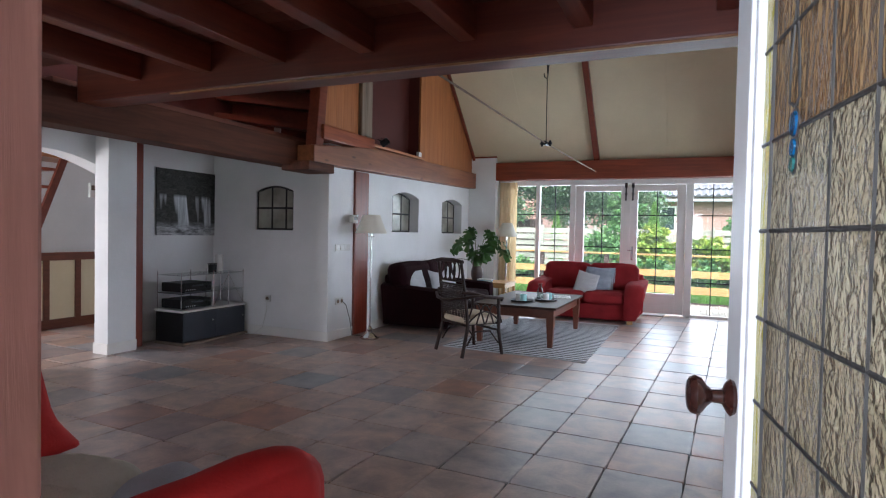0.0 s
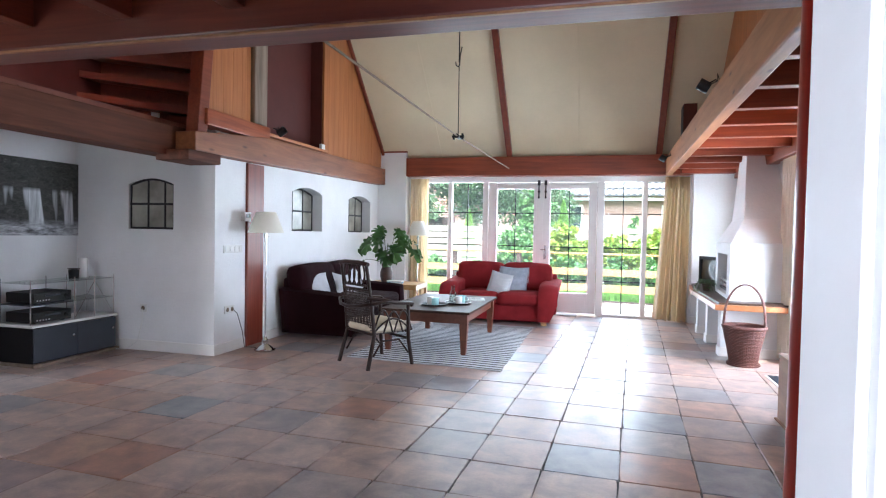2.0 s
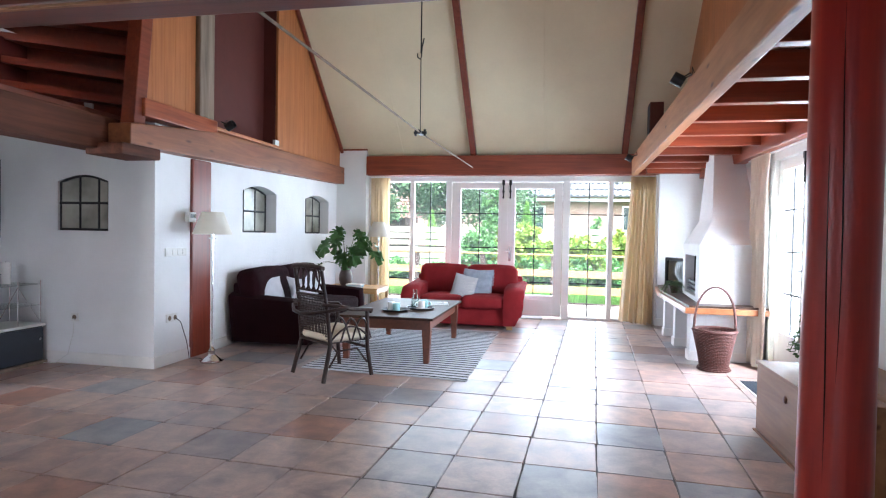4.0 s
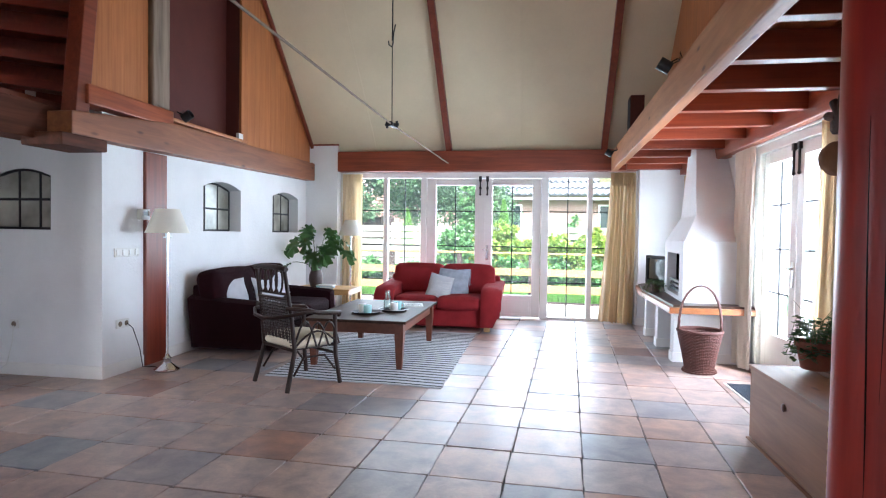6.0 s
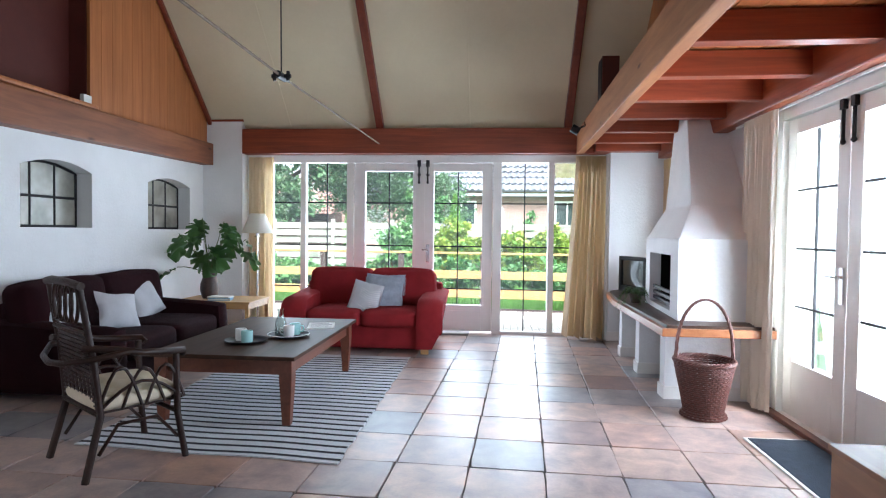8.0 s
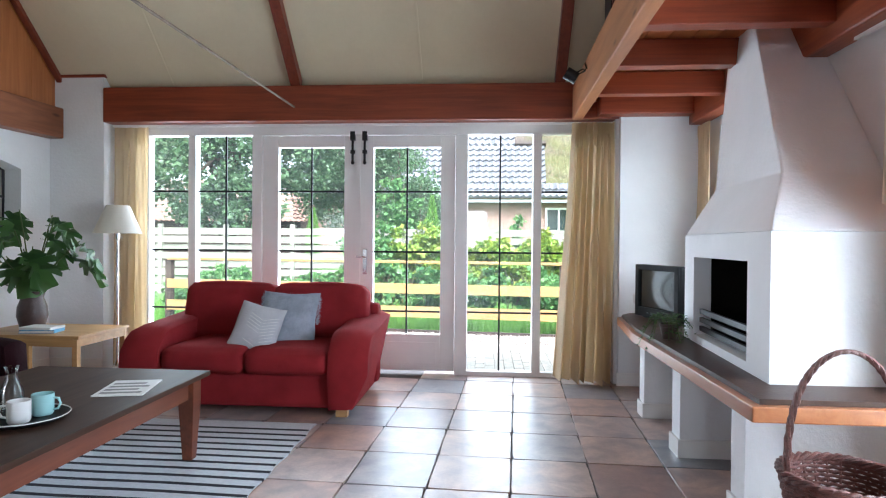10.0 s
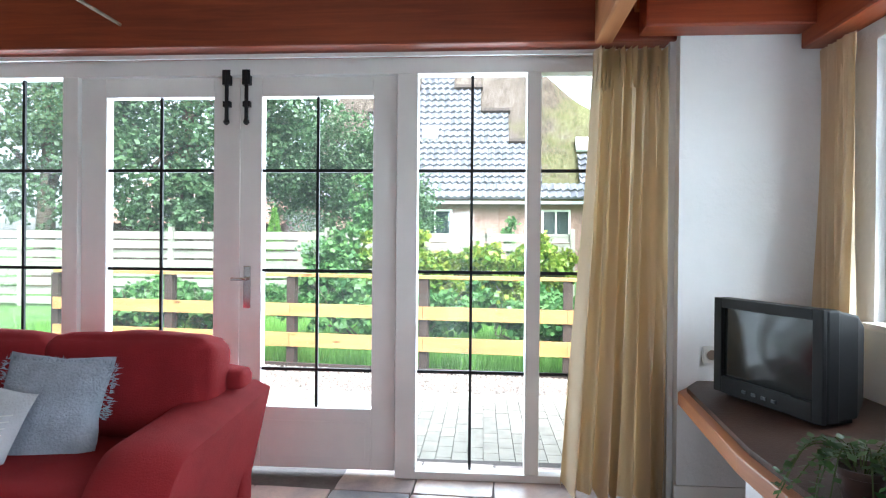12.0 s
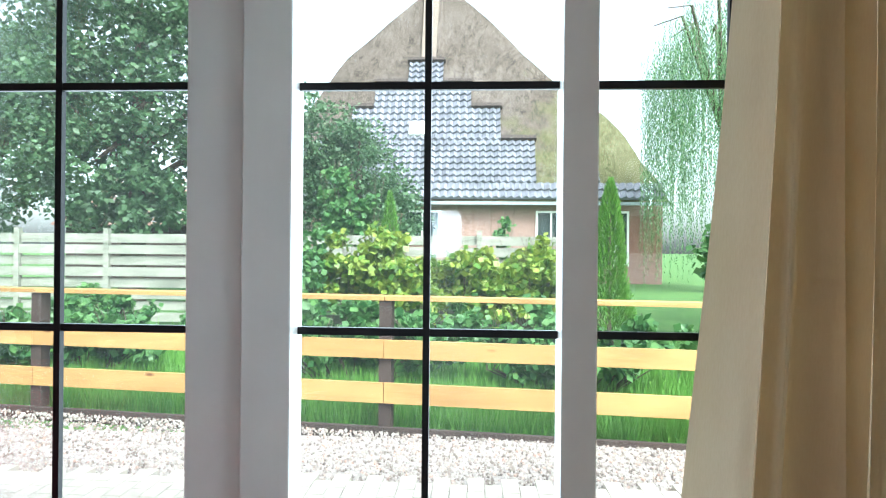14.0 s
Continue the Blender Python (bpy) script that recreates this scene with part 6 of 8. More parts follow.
lathe(bm, [(0.0, 0.0), (0.045, 0.0), (0.046, 0.2), (0.042, 0.205), (0.03, 0.198), (0.0, 0.195)], 24)
part("wax", bm, MUG, cn, smooth=40)
bm = bmesh.new()
tube(bm, [(0, 0, 0.195), (0.002, 0, 0.212)], 0.0015, 5)
part("wick", bm, BLACKPLASTIC, cn)


# waterfall picture
def waterfall_material():
    m, nt, b = nodes_of("waterfall_print", (0.1, 0.1, 0.1), 0.35)
    tc = nt.nodes.new("ShaderNodeTexCoord")
    sp = nt.nodes.new("ShaderNodeSeparateXYZ")
    nt.links.new(tc.outputs["Object"], sp.inputs[0])
    rough_ = noise_of(nt, coords(nt, (1, 3, 6)), 4.5, 8, 0.75, 1.0)
    rock = ramp_of(nt, rough_, [(0.35, (0.008, 0.008, 0.007)), (0.6, (0.07, 0.07, 0.06)), (0.78, (0.22, 0.22, 0.2))])
    streak = noise_of(nt, coords(nt, (1, 26, 2.2)), 1.0, 4, 0.6)
    fall = ramp_of(nt, streak, [(0.3, (0.25, 0.26, 0.27)), (0.7, (0.8, 0.82, 0.85))])
    # the white water lies in two bands between two heights
    wv = nt.nodes.new("ShaderNodeTexNoise")
    nt.links.new(coords(nt, (1, 3.2, 0.5)), wv.inputs["Vector"])
    wv.inputs["Scale"].default_value = 1.7
    band = ramp_of(nt, wv.outputs["Fac"], [(0.5, (0, 0, 0)), (0.56, (1, 1, 1))])
    z = nt.nodes.new("ShaderNodeMapRange")
    nt.links.new(sp.outputs["Z"], z.inputs["Value"])
    z.inputs["From Min"].default_value, z.inputs["From Max"].default_value = 0.1, -0.05
    low = ramp_of(nt, z.outputs[0], [(0.0, (0, 0, 0)), (0.3, (1, 1, 1))])
    mask = mix_of(nt, "MULTIPLY", 1.0, band, low)
    z2 = nt.nodes.new("ShaderNodeMapRange")
    nt.links.new(sp.outputs["Z"], z2.inputs["Value"])
    z2.inputs["From Min"].default_value, z2.inputs["From Max"].default_value = -0.22, -0.3
    pool = ramp_of(nt, noise_of(nt, coords(nt, (1, 3, 14)), 2.0, 6, 0.7), [(0.35, (0.06, 0.06, 0.065)), (0.65, (0.6, 0.62, 0.65))])
    col = mix_of(nt, "MIX", mask, rock, fall)
    col = mix_of(nt, "MIX", z2.outputs[0], col, pool)
    nt.links.new(col, b.inputs["Base Color"])
    return m


pic = thing("picture", (-5.868, 5.155, 1.585), "large black-and-white photograph of a waterfall on the white wall", "picture")
part("print", boxes((0.012, 0.026, -0.435, 0.435, -0.385, 0.385)), waterfall_material(), pic, "grey waterfall photograph")
part("backing", boxes((0.0005, 0.0115, -0.42, 0.42, -0.37, 0.37)), BLACKPLASTIC, pic)

# skirting boards, switches, sockets and cords
def skirting(x0, x1, y0, y1, label="white painted skirting along the wall"):
    return structure("baseboard", bevelled(boxes((x0, x1, y0, y1, 0, 0.11)), 0.004), WHITEPAINT, label)


skirting(WX + 0.001, WX + 0.016, 5.6, 6.125)
skirting(WX + 0.001, WX + 0.016, 6.46, 10.05)
skirting(-5.86, WX + 0.015, 5.584, 5.599)
skirting(-5.869, -5.854, 4.46, 5.583)
skirting(-5.579, -5.564, 3.93, 4.25)
skirting(-5.78, -5.564, 3.915, 3.929)
skirting(-4.1, -3.6, 10.044, 10.058)
skirting(0.985, 1.66, 9.984, 9.998)
skirting(1.664, 1.679, 5.13, 5.59)


def plate(name, place, axis, gangs, label, z_h=0.08):
    p = thing(name, place, label, "switch" if name == "switch" else "socket")
    w_ = 0.08 * gangs
    if axis == "x":
        part("plate", bevelled(boxes((0.0, 0.012, -w_ / 2, w_ / 2, -z_h / 2, z_h / 2)), 0.003), PAPER, p)
    else:
        part("plate", bevelled(boxes((-w_ / 2, w_ / 2, -0.012, 0.0, -z_h / 2, z_h / 2)), 0.003), PAPER, p)
    for i in range(gangs):
        a = -w_ / 2 + 0.04 + 0.08 * i
        bm = bmesh.new()
        if name == "switch":
            bm.free()
            bm = boxes((0.0125, 0.018, a - 0.025, a + 0.025, -0.027, 0.027)) if axis == "x" else boxes((a - 0.025, a + 0.025, -0.018, -0.0125, -0.027, 0.027))
            part("rocker", bevelled(bm, 0.002), MUG, p, "white rocker")
        else:
            lathe(bm, [(0.0, -0.004), (0.019, -0.004), (0.021, 0.003), (0.024, 0.003), (0.024, 0.0), (0.0, 0.0)], 16)
            for v in bm.verts:
                v.co = Vector((0.0125 + v.co.z * 0.5 + 0.003, a + v.co.x, v.co.y)) if axis == "x" else Vector((a + v.co.x, -0.0155 - v.co.z * 0.5, v.co.y))
            part("outlet", bm, GREYTIMBER, p, "round recessed outlet")
    return p


plate("switch", (WX + 0.0005, 5.9, 1.09), "x", 4, "row of four white switches on the stucco wall")
plate("socket", (WX + 0.0005, 5.84, 0.45), "x", 2, "double white socket low on the wall")
plate("socket", (-4.98, 5.5995, 0.45), "y", 1, "white socket low on the stub wall")
sw = thing("switch", (1.6795, 5.4, 1.1), "white switch on the wall beside the side doors", "switch", turn=180)
part("plate", bevelled(boxes((0.0, 0.012, -0.04, 0.04, -0.075, 0.075)), 0.003), PAPER, sw)
for z in (-0.035, 0.035):
    part("rocker", boxes((0.0125, 0.017, -0.025, 0.025, z - 0.025, z + 0.025)), MUG, sw)
plate("socket", (1.157, 9.9995, 0.74), "y", 1, "white socket on the wall behind the television")
th = thing("thermostat", (WX + 0.0005, 6.1, 1.44), "small grey thermostat box on the wall beside the post", "thermostat")
part("case", bevelled(boxes((0, 0.05, -0.06, 0.06, -0.05, 0.05)), 0.006), PAPER, th)
part("display", boxes((0.0505, 0.052, -0.035, 0.02, -0.01, 0.03)), GREYFRONT, th, "dark display")
part("dial", boxes((0.0505, 0.056, 0.028, 0.05, -0.01, 0.03)), GREYTIMBER, th)
for pts, lab in ((((-4.1, 5.88, 0.45), (-4.07, 5.92, 0.4), (-4.06, 6.0, 0.2), (-4.05, 6.03, 0.02), (-3.98, 6.1, 0.008), (-3.9, 6.05, 0.008)), "black power cord hanging from the socket to the floor"),
                 (((-4.98, 5.58, 0.44), (-4.97, 5.56, 0.3), (-5.02, 5.55, 0.1), (-5.15, 5.54, 0.01), (-5.35, 5.5, 0.008)), "grey cord running from the socket to the media shelf")):
    bm = bmesh.new()
    tube(bm, pts, 0.004, 5)
    w_ = new("cord")
    tagged(w_, lab, "cord")
    part("wire", bm, BLACKPLASTIC if "black" in lab else PAPER, w_, smooth=60)

# tie rod with its hanger
tr = thing("tie_rod", (-1.9, 6.94, 2.4), "thin iron tie rod with a hanger across the open roof", "rod")
bm = bmesh.new()
tube(bm, [(0.02, -4.07, 0.0), (-0.02, 0, 0.0), (0.08, 3.09, -0.02)], 0.009, 8)
part("rod", bm, GREYTIMBER, tr, smooth=60)
bm = bmesh.new()
tube(bm, [(-0.02, 0, 0.02), (-0.02, -0.02, 0.78)], 0.0055, 6)
tube(bm, [(-0.02, -0.02, 0.84), (-0.02, -0.03, 3.5)], 0.008, 6)
part("hanger", bm, BLACKMETAL, tr, smooth=60)
bm = bmesh.new()
tube(bm, [(-0.06, -0.02, 0.84), (-0.055, -0.02, 0.8), (-0.03, -0.02, 0.78), (-0.015, -0.02, 0.8), (-0.01, -0.02, 0.9), (0.01, -0.02, 1.0)], 0.007, 6)
part("hook", bm, BLACKMETAL, tr, smooth=60)
bm = bmesh.new()
tube(bm, [(-0.02, -0.07, 0), (-0.02, 0.07, 0)], 0.026, 8)
tube(bm, [(-0.09, 0.0, 0.0), (0.05, 0, 0.0)], 0.016, 8)
for q in (-0.07, 0.03):
    tube(bm, [(q, 0, -0.035), (q, 0, 0.035)], 0.014, 6)
part("clamp", bm, BLACKMETAL, tr, smooth=40)


def spot(place, turn, label, flip=1):
    s_ = thing("spotlight", place, label, "lamp", turn=turn)
    bm = bmesh.new()
    lathe(bm, [(0.0, -0.05), (0.045, -0.05), (0.045, 0.04), (0.04, 0.04), (0.036, 0.0), (0.0, -0.01)], 18)
    m = Euler((radians(60), 0, 0)).to_matrix()
    for v in bm.verts:
        v.co = m @ v.co + Vector((0, -0.1, 0.0))
    part("head", bm, BLACKMETAL, s_, smooth=40)
    bm = bmesh.new()
    tube(bm, [(0.04, -0.08, 0), (0.05, -0.02, 0.03), (0.0, 0.0, 0.03)], 0.006, 6)
    tube(bm, [(-0.04, -0.08, 0), (-0.05, -0.02, 0.03), (0.0, 0.0, 0.03)], 0.006, 6)
    part("bracket", bm, BLACKMETAL, s_, smooth=60)
    bm = bmesh.new()
    tube(bm, [(0.02, 0.0, 0.03), (0.07, -0.01, 0.07), (0.09, 0.0, 0.02)], 0.003, 5)
    part("cable", bm, BLACKPLASTIC, s_)


spot((0.522, 5.45, 2.5), -90, "small black spotlight clamped to the pale beam")
spot((0.583, 9.3, 2.42), -90, "small black spotlight at the end of the pale beam")
spot((-3.95, 6.42, 2.42), 90, "small black spotlight on the gable beam")
LENS = bpy.data.materials.new("lamp_lens")
LENS.use_nodes = True
LENS.node_tree.nodes["Principled BSDF"].inputs["Emission Color"].default_value = (1.0, 0.75, 0.35, 1)
LENS.node_tree.nodes["Principled BSDF"].inputs["Emission Strength"].default_value = 6.0
for y in (4.95, 6.3, 8.3):
    s_ = thing("downlight", (1.2, y, 2.4395), "small warm recessed downlight in the plank ceiling", "lamp")
    bm = bmesh.new()
    lathe(bm, [(0.028, -0.004), (0.042, -0.004), (0.042, 0.0), (0.028, 0.0)], 20)
    part("ring", bm, CHROME, s_)
    bm = bmesh.new()
    lathe(bm, [(0.0, -0.003), (0.026, -0.003), (0.026, -0.001), (0.0, -0.001)], 16)
    part("lens", bm, LENS, s_, "glowing lens")
sp = thing("speaker", (0.78, 9.05, 2.531), "dark box standing on top of the pale beam", "speaker")
part("case", bevelled(boxes((-0.08, 0.09, -0.12, 0.12, 0, 0.57)), 0.006), MAROON, sp)
part("cloth_front", boxes((-0.086, -0.0805, -0.1, 0.1, 0.02, 0.54)), BLACKPLASTIC, sp)
gd = thing("junction_box", (WX + 0.08, 7.78, 2.411), "small pale box on the sill of the gable opening", "box")
part("case", bevelled(boxes((-0.02, 0.02, -0.05, 0.05, 0, 0.07)), 0.004), PAPER, gd)

# plush moose head on the east wall
ms = tagged(new("wall_trophy"), "plush toy moose head with dark brown antlers on the wall", "decoration")
ms.matrix_basis = pose(1.68, 5.13, 1.94)
PLUSHDARK = plain("dark_brown_plush", (0.03, 0.014, 0.01), 0.95, vary=0.2, bump=1.0, bscale=120)
PLUSH = plain("tan_plush", (0.24, 0.13, 0.07), 0.95, vary=0.15, bump=1.0, bscale=120)
bm = bmesh.new()
soft(bm, 0.2, 0.2, 0.22, 0.1, (-0.12, 0, -0.02), 0, 8)
soft(bm, 0.22, 0.18, 0.2, 0.09, (-0.26, 0, -0.14), 0.01, 8)
part("head", bm, PLUSH, ms, "tan plush head", smooth=80)
for sy in (-1, 1):
    bm = bmesh.new()
    m = Matrix.Translation((-0.14, sy * 0.24, 0.15))
    soft(bm, 0.05, 0.26, 0.16, 0.06, (0, 0, 0), 0.01, 8, m)
    for k_ in range(4):
        a = math.radians(20 + 38 * k_)
        tube(bm, [(-0.14, sy * (0.24 + 0.05 * math.cos(a)), 0.15 + 0.05 * math.sin(a)), (-0.15, sy * (0.24 + 0.2 * math.cos(a)), 0.15 + 0.16 * math.sin(a))], [0.04, 0.03], 8)
    tube(bm, [(-0.12, sy * 0.06, 0.05), (-0.13, sy * 0.16, 0.12)], 0.03, 8)
    part("antler", bm, PLUSHDARK, ms, "dark brown plush antler", smooth=60)

# stair hall: boarded rail and stair
wn_ = tagged(new("wainscot"), "low wall of cream panels in reddish wooden framing", "structure", kind="structure")
part("framing", boxes((-7.52, -7.48, 3.6, 6.4, 0.85, 0.95), (-7.52, -7.48, 3.6, 6.4, 0.0, 0.12), *[(-7.519, -7.481, y, y + 0.07, 0.12, 0.85) for y in (3.7, 4.1, 4.5, 4.9, 5.3, 5.7, 6.1)]), TABLEWOOD, wn_, "reddish wooden framing")
part("panel", boxes((-7.53, -7.505, 3.6, 6.4, 0.02, 0.9)), CREAM, wn_, "cream panels")
stair = thing("staircase", (-7.6, 4.3, 0), "steep open dark red wooden staircase in the hall", "stairs")
for i in range(9):
    z = 0.2 + 0.22 * i
    c = (z - 0.9) / 2.66
    part("tread", bevelled(boxes((-0.35, 0.06, c - 0.5, c - 0.02, z, z + 0.035)), 0.004), REDWOOD_X, stair)
bm = bmesh.new()
prism(bm, [(-0.38, 0.0), (-0.29, 0.0), (0.56, 2.25), (0.47, 2.25)], 0.065, 0.105, "x")
part("stringer", bm, DARKRED_X, stair)
part("landing", bevelled(boxes((-0.5, 0.1, 0.0, 0.78, 2.12, 2.25)), 0.01), SHELFWOOD, stair, "boarded landing")
st2 = thing("thermostat", (-8.0995, 5.55, 1.79), "small grey thermostat on the white wall of the stair hall", "thermostat")
part("case", bevelled(boxes((0, 0.04, -0.05, 0.05, -0.1, 0.1)), 0.005), PAPER, st2)
part("display", boxes((0.0405, 0.043, -0.035, 0.035, 0.0, 0.07)), GREYTIMBER, st2, "grey display")

# ---- outside ----
def ground_material():
    m, nt, b = nodes_of("garden_grass_ground", (0.08, 0.12, 0.03), 0.95)
    g = nt.nodes.new("ShaderNodeNewGeometry")
    n1 = noise_of(nt, g.outputs["Position"], 1.1, 6, 0.6)
    n2 = noise_of(nt, g.outputs["Position"], 24, 6, 0.7)
    col = mix_of(nt, "OVERLAY", 0.6, ramp_of(nt, n1, [(0.3, (0.05, 0.12, 0.025)), (0.7, (0.1, 0.2, 0.045))]), ramp_of(nt, n2, [(0.2, (0.25, 0.25, 0.25)), (0.8, (0.75, 0.75, 0.75))]))
    nt.links.new(col, b.inputs["Base Color"])
    bump_of(nt, b, n2, 0.8, 0.03)
    return m


GROUND = ground_material()
PAVER = plain("pale_brick_paver", (0.55, 0.5, 0.43), 0.85, vary=0.15, scale=9, bump=0.4, object_random=0.25)
GRAVELBED = plain("gravel_bed", (0.32, 0.28, 0.26), 0.95, vary=0.3, scale=40, bump=1.0, bscale=70)


def pebble_material():
    m, nt, b = nodes_of("pebble", (0.45, 0.4, 0.36), 0.8)
    g = nt.nodes.new("ShaderNodeNewGeometry")
    nt.links.new(ramp_of(nt, g.outputs["Random Per Island"], [(0.0, (0.14, 0.11, 0.1)), (0.4, (0.3, 0.25, 0.22)), (0.8, (0.46, 0.41, 0.38)), (1.0, (0.38, 0.24, 0.19))]), b.inputs["Base Color"])
    return m


PEBBLE = pebble_material()
RAILPINE = wood("weathered_orange_rail", (0.36, 0.19, 0.06), (0.56, 0.33, 0.12), 0.6, "x", 6, 0.2, knots=True)
DARKPOST = plain("dark_brown_stain", (0.045, 0.028, 0.022), 0.7, vary=0.2, bump=0.2)
FENCEWOOD = wood("grey_green_fence_board", (0.17, 0.18, 0.14), (0.4, 0.39, 0.33), 0.85, "x", 5, 0.4)
BARK = plain("tree_bark", (0.09, 0.07, 0.05), 0.9, vary=0.3, bump=1.0, bscale=20)


def thatch_material():
    m, nt, b = nodes_of("grey_brown_thatch", (0.2, 0.16, 0.13), 0.98)
    b.inputs["Specular IOR Level"].default_value = 0.1
    straw = noise_of(nt, coords(nt, (1.6, 0.6, 0.7)), 3.2, 9, 0.85, 1.2)
    col = ramp_of(nt, straw, [(0.38, (0.045, 0.034, 0.028)), (0.6, (0.22, 0.18, 0.155))])
    big = noise_of(nt, coords(nt), 0.5, 4)
    col = mix_of(nt, "MULTIPLY", 1.0, col, ramp_of(nt, big, [(0.3, (0.62, 0.6, 0.56)), (0.7, (1, 1, 1))]))
    tc, sep = nt.nodes.new("ShaderNodeTexCoord"), nt.nodes.new("ShaderNodeSeparateXYZ")
    nt.links.new(tc.outputs["Object"], sep.inputs[0])
    a, c = nt.nodes.new("ShaderNodeMath"), nt.nodes.new("ShaderNodeMath")
    a.operation, c.operation = "MULTIPLY_ADD", "MULTIPLY_ADD"
    patch = noise_of(nt, coords(nt), 0.9, 6, 0.7)
    nt.links.new(sep.outputs["X"], a.inputs[0])
    a.inputs[1].default_value = 0.07
    nt.links.new(patch, a.inputs[2])
    nt.links.new(sep.outputs["Z"], c.inputs[0])
    c.inputs[1].default_value = -0.05
    nt.links.new(a.outputs[0], c.inputs[2])
    on = ramp_of(nt, c.outputs[0], [(0.26, (0, 0, 0)), (0.48, (0.5, 0.5, 0.5))])
    col = mix_of(nt, "MIX", on, col, mix_of(nt, "MULTIPLY", 1.0, ramp_of(nt, straw, [(0.3, (0.4, 0.4, 0.4)), (0.65, (1, 1, 1))]), (0.17, 0.19, 0.06)))
    nt.links.new(col, b.inputs["Base Color"])
    bump_of(nt, b, straw, 1.0, 0.06)
    return m


THATCH = thatch_material()
PALEBRICK = plain("pale_weathered_brick", (0.2, 0.155, 0.125), 0.9, vary=0.25, scale=8, bump=0.6, bscale=12, stretch=(1, 1, 5))
ROOFTILE = plain("glazed_dark_roof_tile", (0.27, 0.27, 0.31), 0.25, vary=0.25, scale=1.5, bump=0.2, object_random=0.3)
ORANGETILE = plain("orange_roof_tile", (0.2, 0.11, 0.08), 0.8, vary=0.25, scale=3, bump=0.6, bscale=20)
BRICK = plain("red_brown_brick", (0.24, 0.11, 0.075), 0.85, vary=0.2, scale=6, bump=0.3, object_random=0.35)
MORTAR = plain("brick_mortar", (0.26, 0.21, 0.18), 0.95, vary=0.1, bump=0.3)
FARBRICK = plain("weathered_pink_brick", (0.3, 0.19, 0.16), 0.9, vary=0.2, scale=3, bump=0.4, bscale=14, stretch=(1, 1, 4))
ZINC = plain("grey_zinc_gutter", (0.32, 0.36, 0.38), 0.5, 0.3, vary=0.1)
WINDARK = plain("dark_window_pane", (0.03, 0.045, 0.045), 0.08, vary=0.1, bump=0)
LEAFDARK = leaf_material("dark_tree_leaf", (0.04, 0.09, 0.04), (0.13, 0.22, 0.1), through=0.4)
LEAFMID = leaf_material("green_shrub_leaf", (0.04, 0.13, 0.035), (0.14, 0.28, 0.08), through=0.35)
LEAFYELLOW = leaf_material("yellow_green_leaf", (0.09, 0.2, 0.025), (0.32, 0.38, 0.06), through=0.35)
LEAFCONIFER = leaf_material("conifer_green", (0.06, 0.16, 0.02), (0.15, 0.3, 0.05), through=0.15)
LEAFWILLOW = leaf_material("pale_willow_leaf", (0.08, 0.19, 0.07), (0.2, 0.34, 0.15), through=0.35)
GRASSBLADE = leaf_material("grass_blade", (0.09, 0.23, 0.03), (0.2, 0.4, 0.08), through=0.3)
G0 = -0.2
tagged(part("ground", boxes((-300, 300, 10.55, 400, G0 - 0.3, G0), (2.0, 300, -300, 10.55, G0 - 0.3, G0), (-300, -9.0, -300, 10.55, G0 - 0.3, G0), (-9.0, 2.0, -300, -2.6, G0 - 0.3, G0)), GROUND), "rough green garden ground reaching the horizon", "ground", kind="structure")

terrace = structure("terrace", boxes((-6.5, 4.0, 10.55, 13.4, G0 + 0.001, -0.135)), GRAVELBED, "terrace of pale pavers and gravel before the garden doors")
eaves = structure("wall_outer_east", boxes((1.95, 2.0, 10.4, 10.45, -0.2, 2.6)), STUCCO, "outer corner of the wall")
bm = bmesh.new()
rg = random.Random(8)


def pebble(bm, x, y, z, r):
    q = Euler((rg.uniform(0, 6), rg.uniform(0, 6), rg.uniform(0, 6))).to_matrix()
    s_ = Vector((rg.uniform(0.7, 1.3), rg.uniform(0.6, 1.0), rg.uniform(0.5, 0.8)))
    vs = [bm.verts.new(Vector((x, y, z)) + q @ Vector((d[0] * s_.x, d[1] * s_.y, d[2] * s_.z)) * r) for d in ((1, 0, 0), (-1, 0, 0), (0, 1, 0), (0, -1, 0), (0, 0, 1), (0, 0, -1))]
    for a, b, c_ in ((0, 2, 4), (2, 1, 4), (1, 3, 4), (3, 0, 4), (2, 0, 5), (1, 2, 5), (3, 1, 5), (0, 3, 5)):
        bm.faces.new((vs[a], vs[b], vs[c_]))


def rail_y(x):
    return 13.6 - 0.108 * (x + 0.58)


for i in range(15000):
    x = rg.uniform(-5.5, 3.2)
    pebble(bm, x, rg.uniform(12.35, rail_y(x) - 0.06), -0.13, rg.uniform(0.008, 0.02))
gravel = part("gravel", bm, PEBBLE, None, kind="stuff")
tagged(gravel, "loose pale gravel strip along the garden rail", "gravel")

# rail
rail = thing("garden_rail", (-0.58, 13.6, G0), "low garden rail of orange-brown boards on dark posts", "fence", turn=-6.16)
for i in range(-3, 4):
    x = i * 1.56
    part("post", bevelled(boxes((x - 0.05, x + 0.05, -0.05, 0.05, 0, 1.085)), 0.004), DARKPOST, rail, "dark brown post")
    x0, x1 = x, x + 1.555
    if i < 3:
        part("top_board", bevelled(boxes((x0, x1, -0.07, 0.07, 1.09, 1.125)), 0.003), RAILPINE, rail)
        part("board", bevelled(boxes((x0, x1, -0.08, -0.052, 0.64, 0.785)), 0.003), RAILPINE, rail)
        part("board", bevelled(boxes((x0, x1, -0.08, -0.052, 0.29, 0.45)), 0.003), RAILPINE, rail)
        part("edge_board", bevelled(boxes((x0, x1, -0.1, -0.06, 0.0, 0.11)), 0.003), DARKPOST, rail, "dark brown ground board")


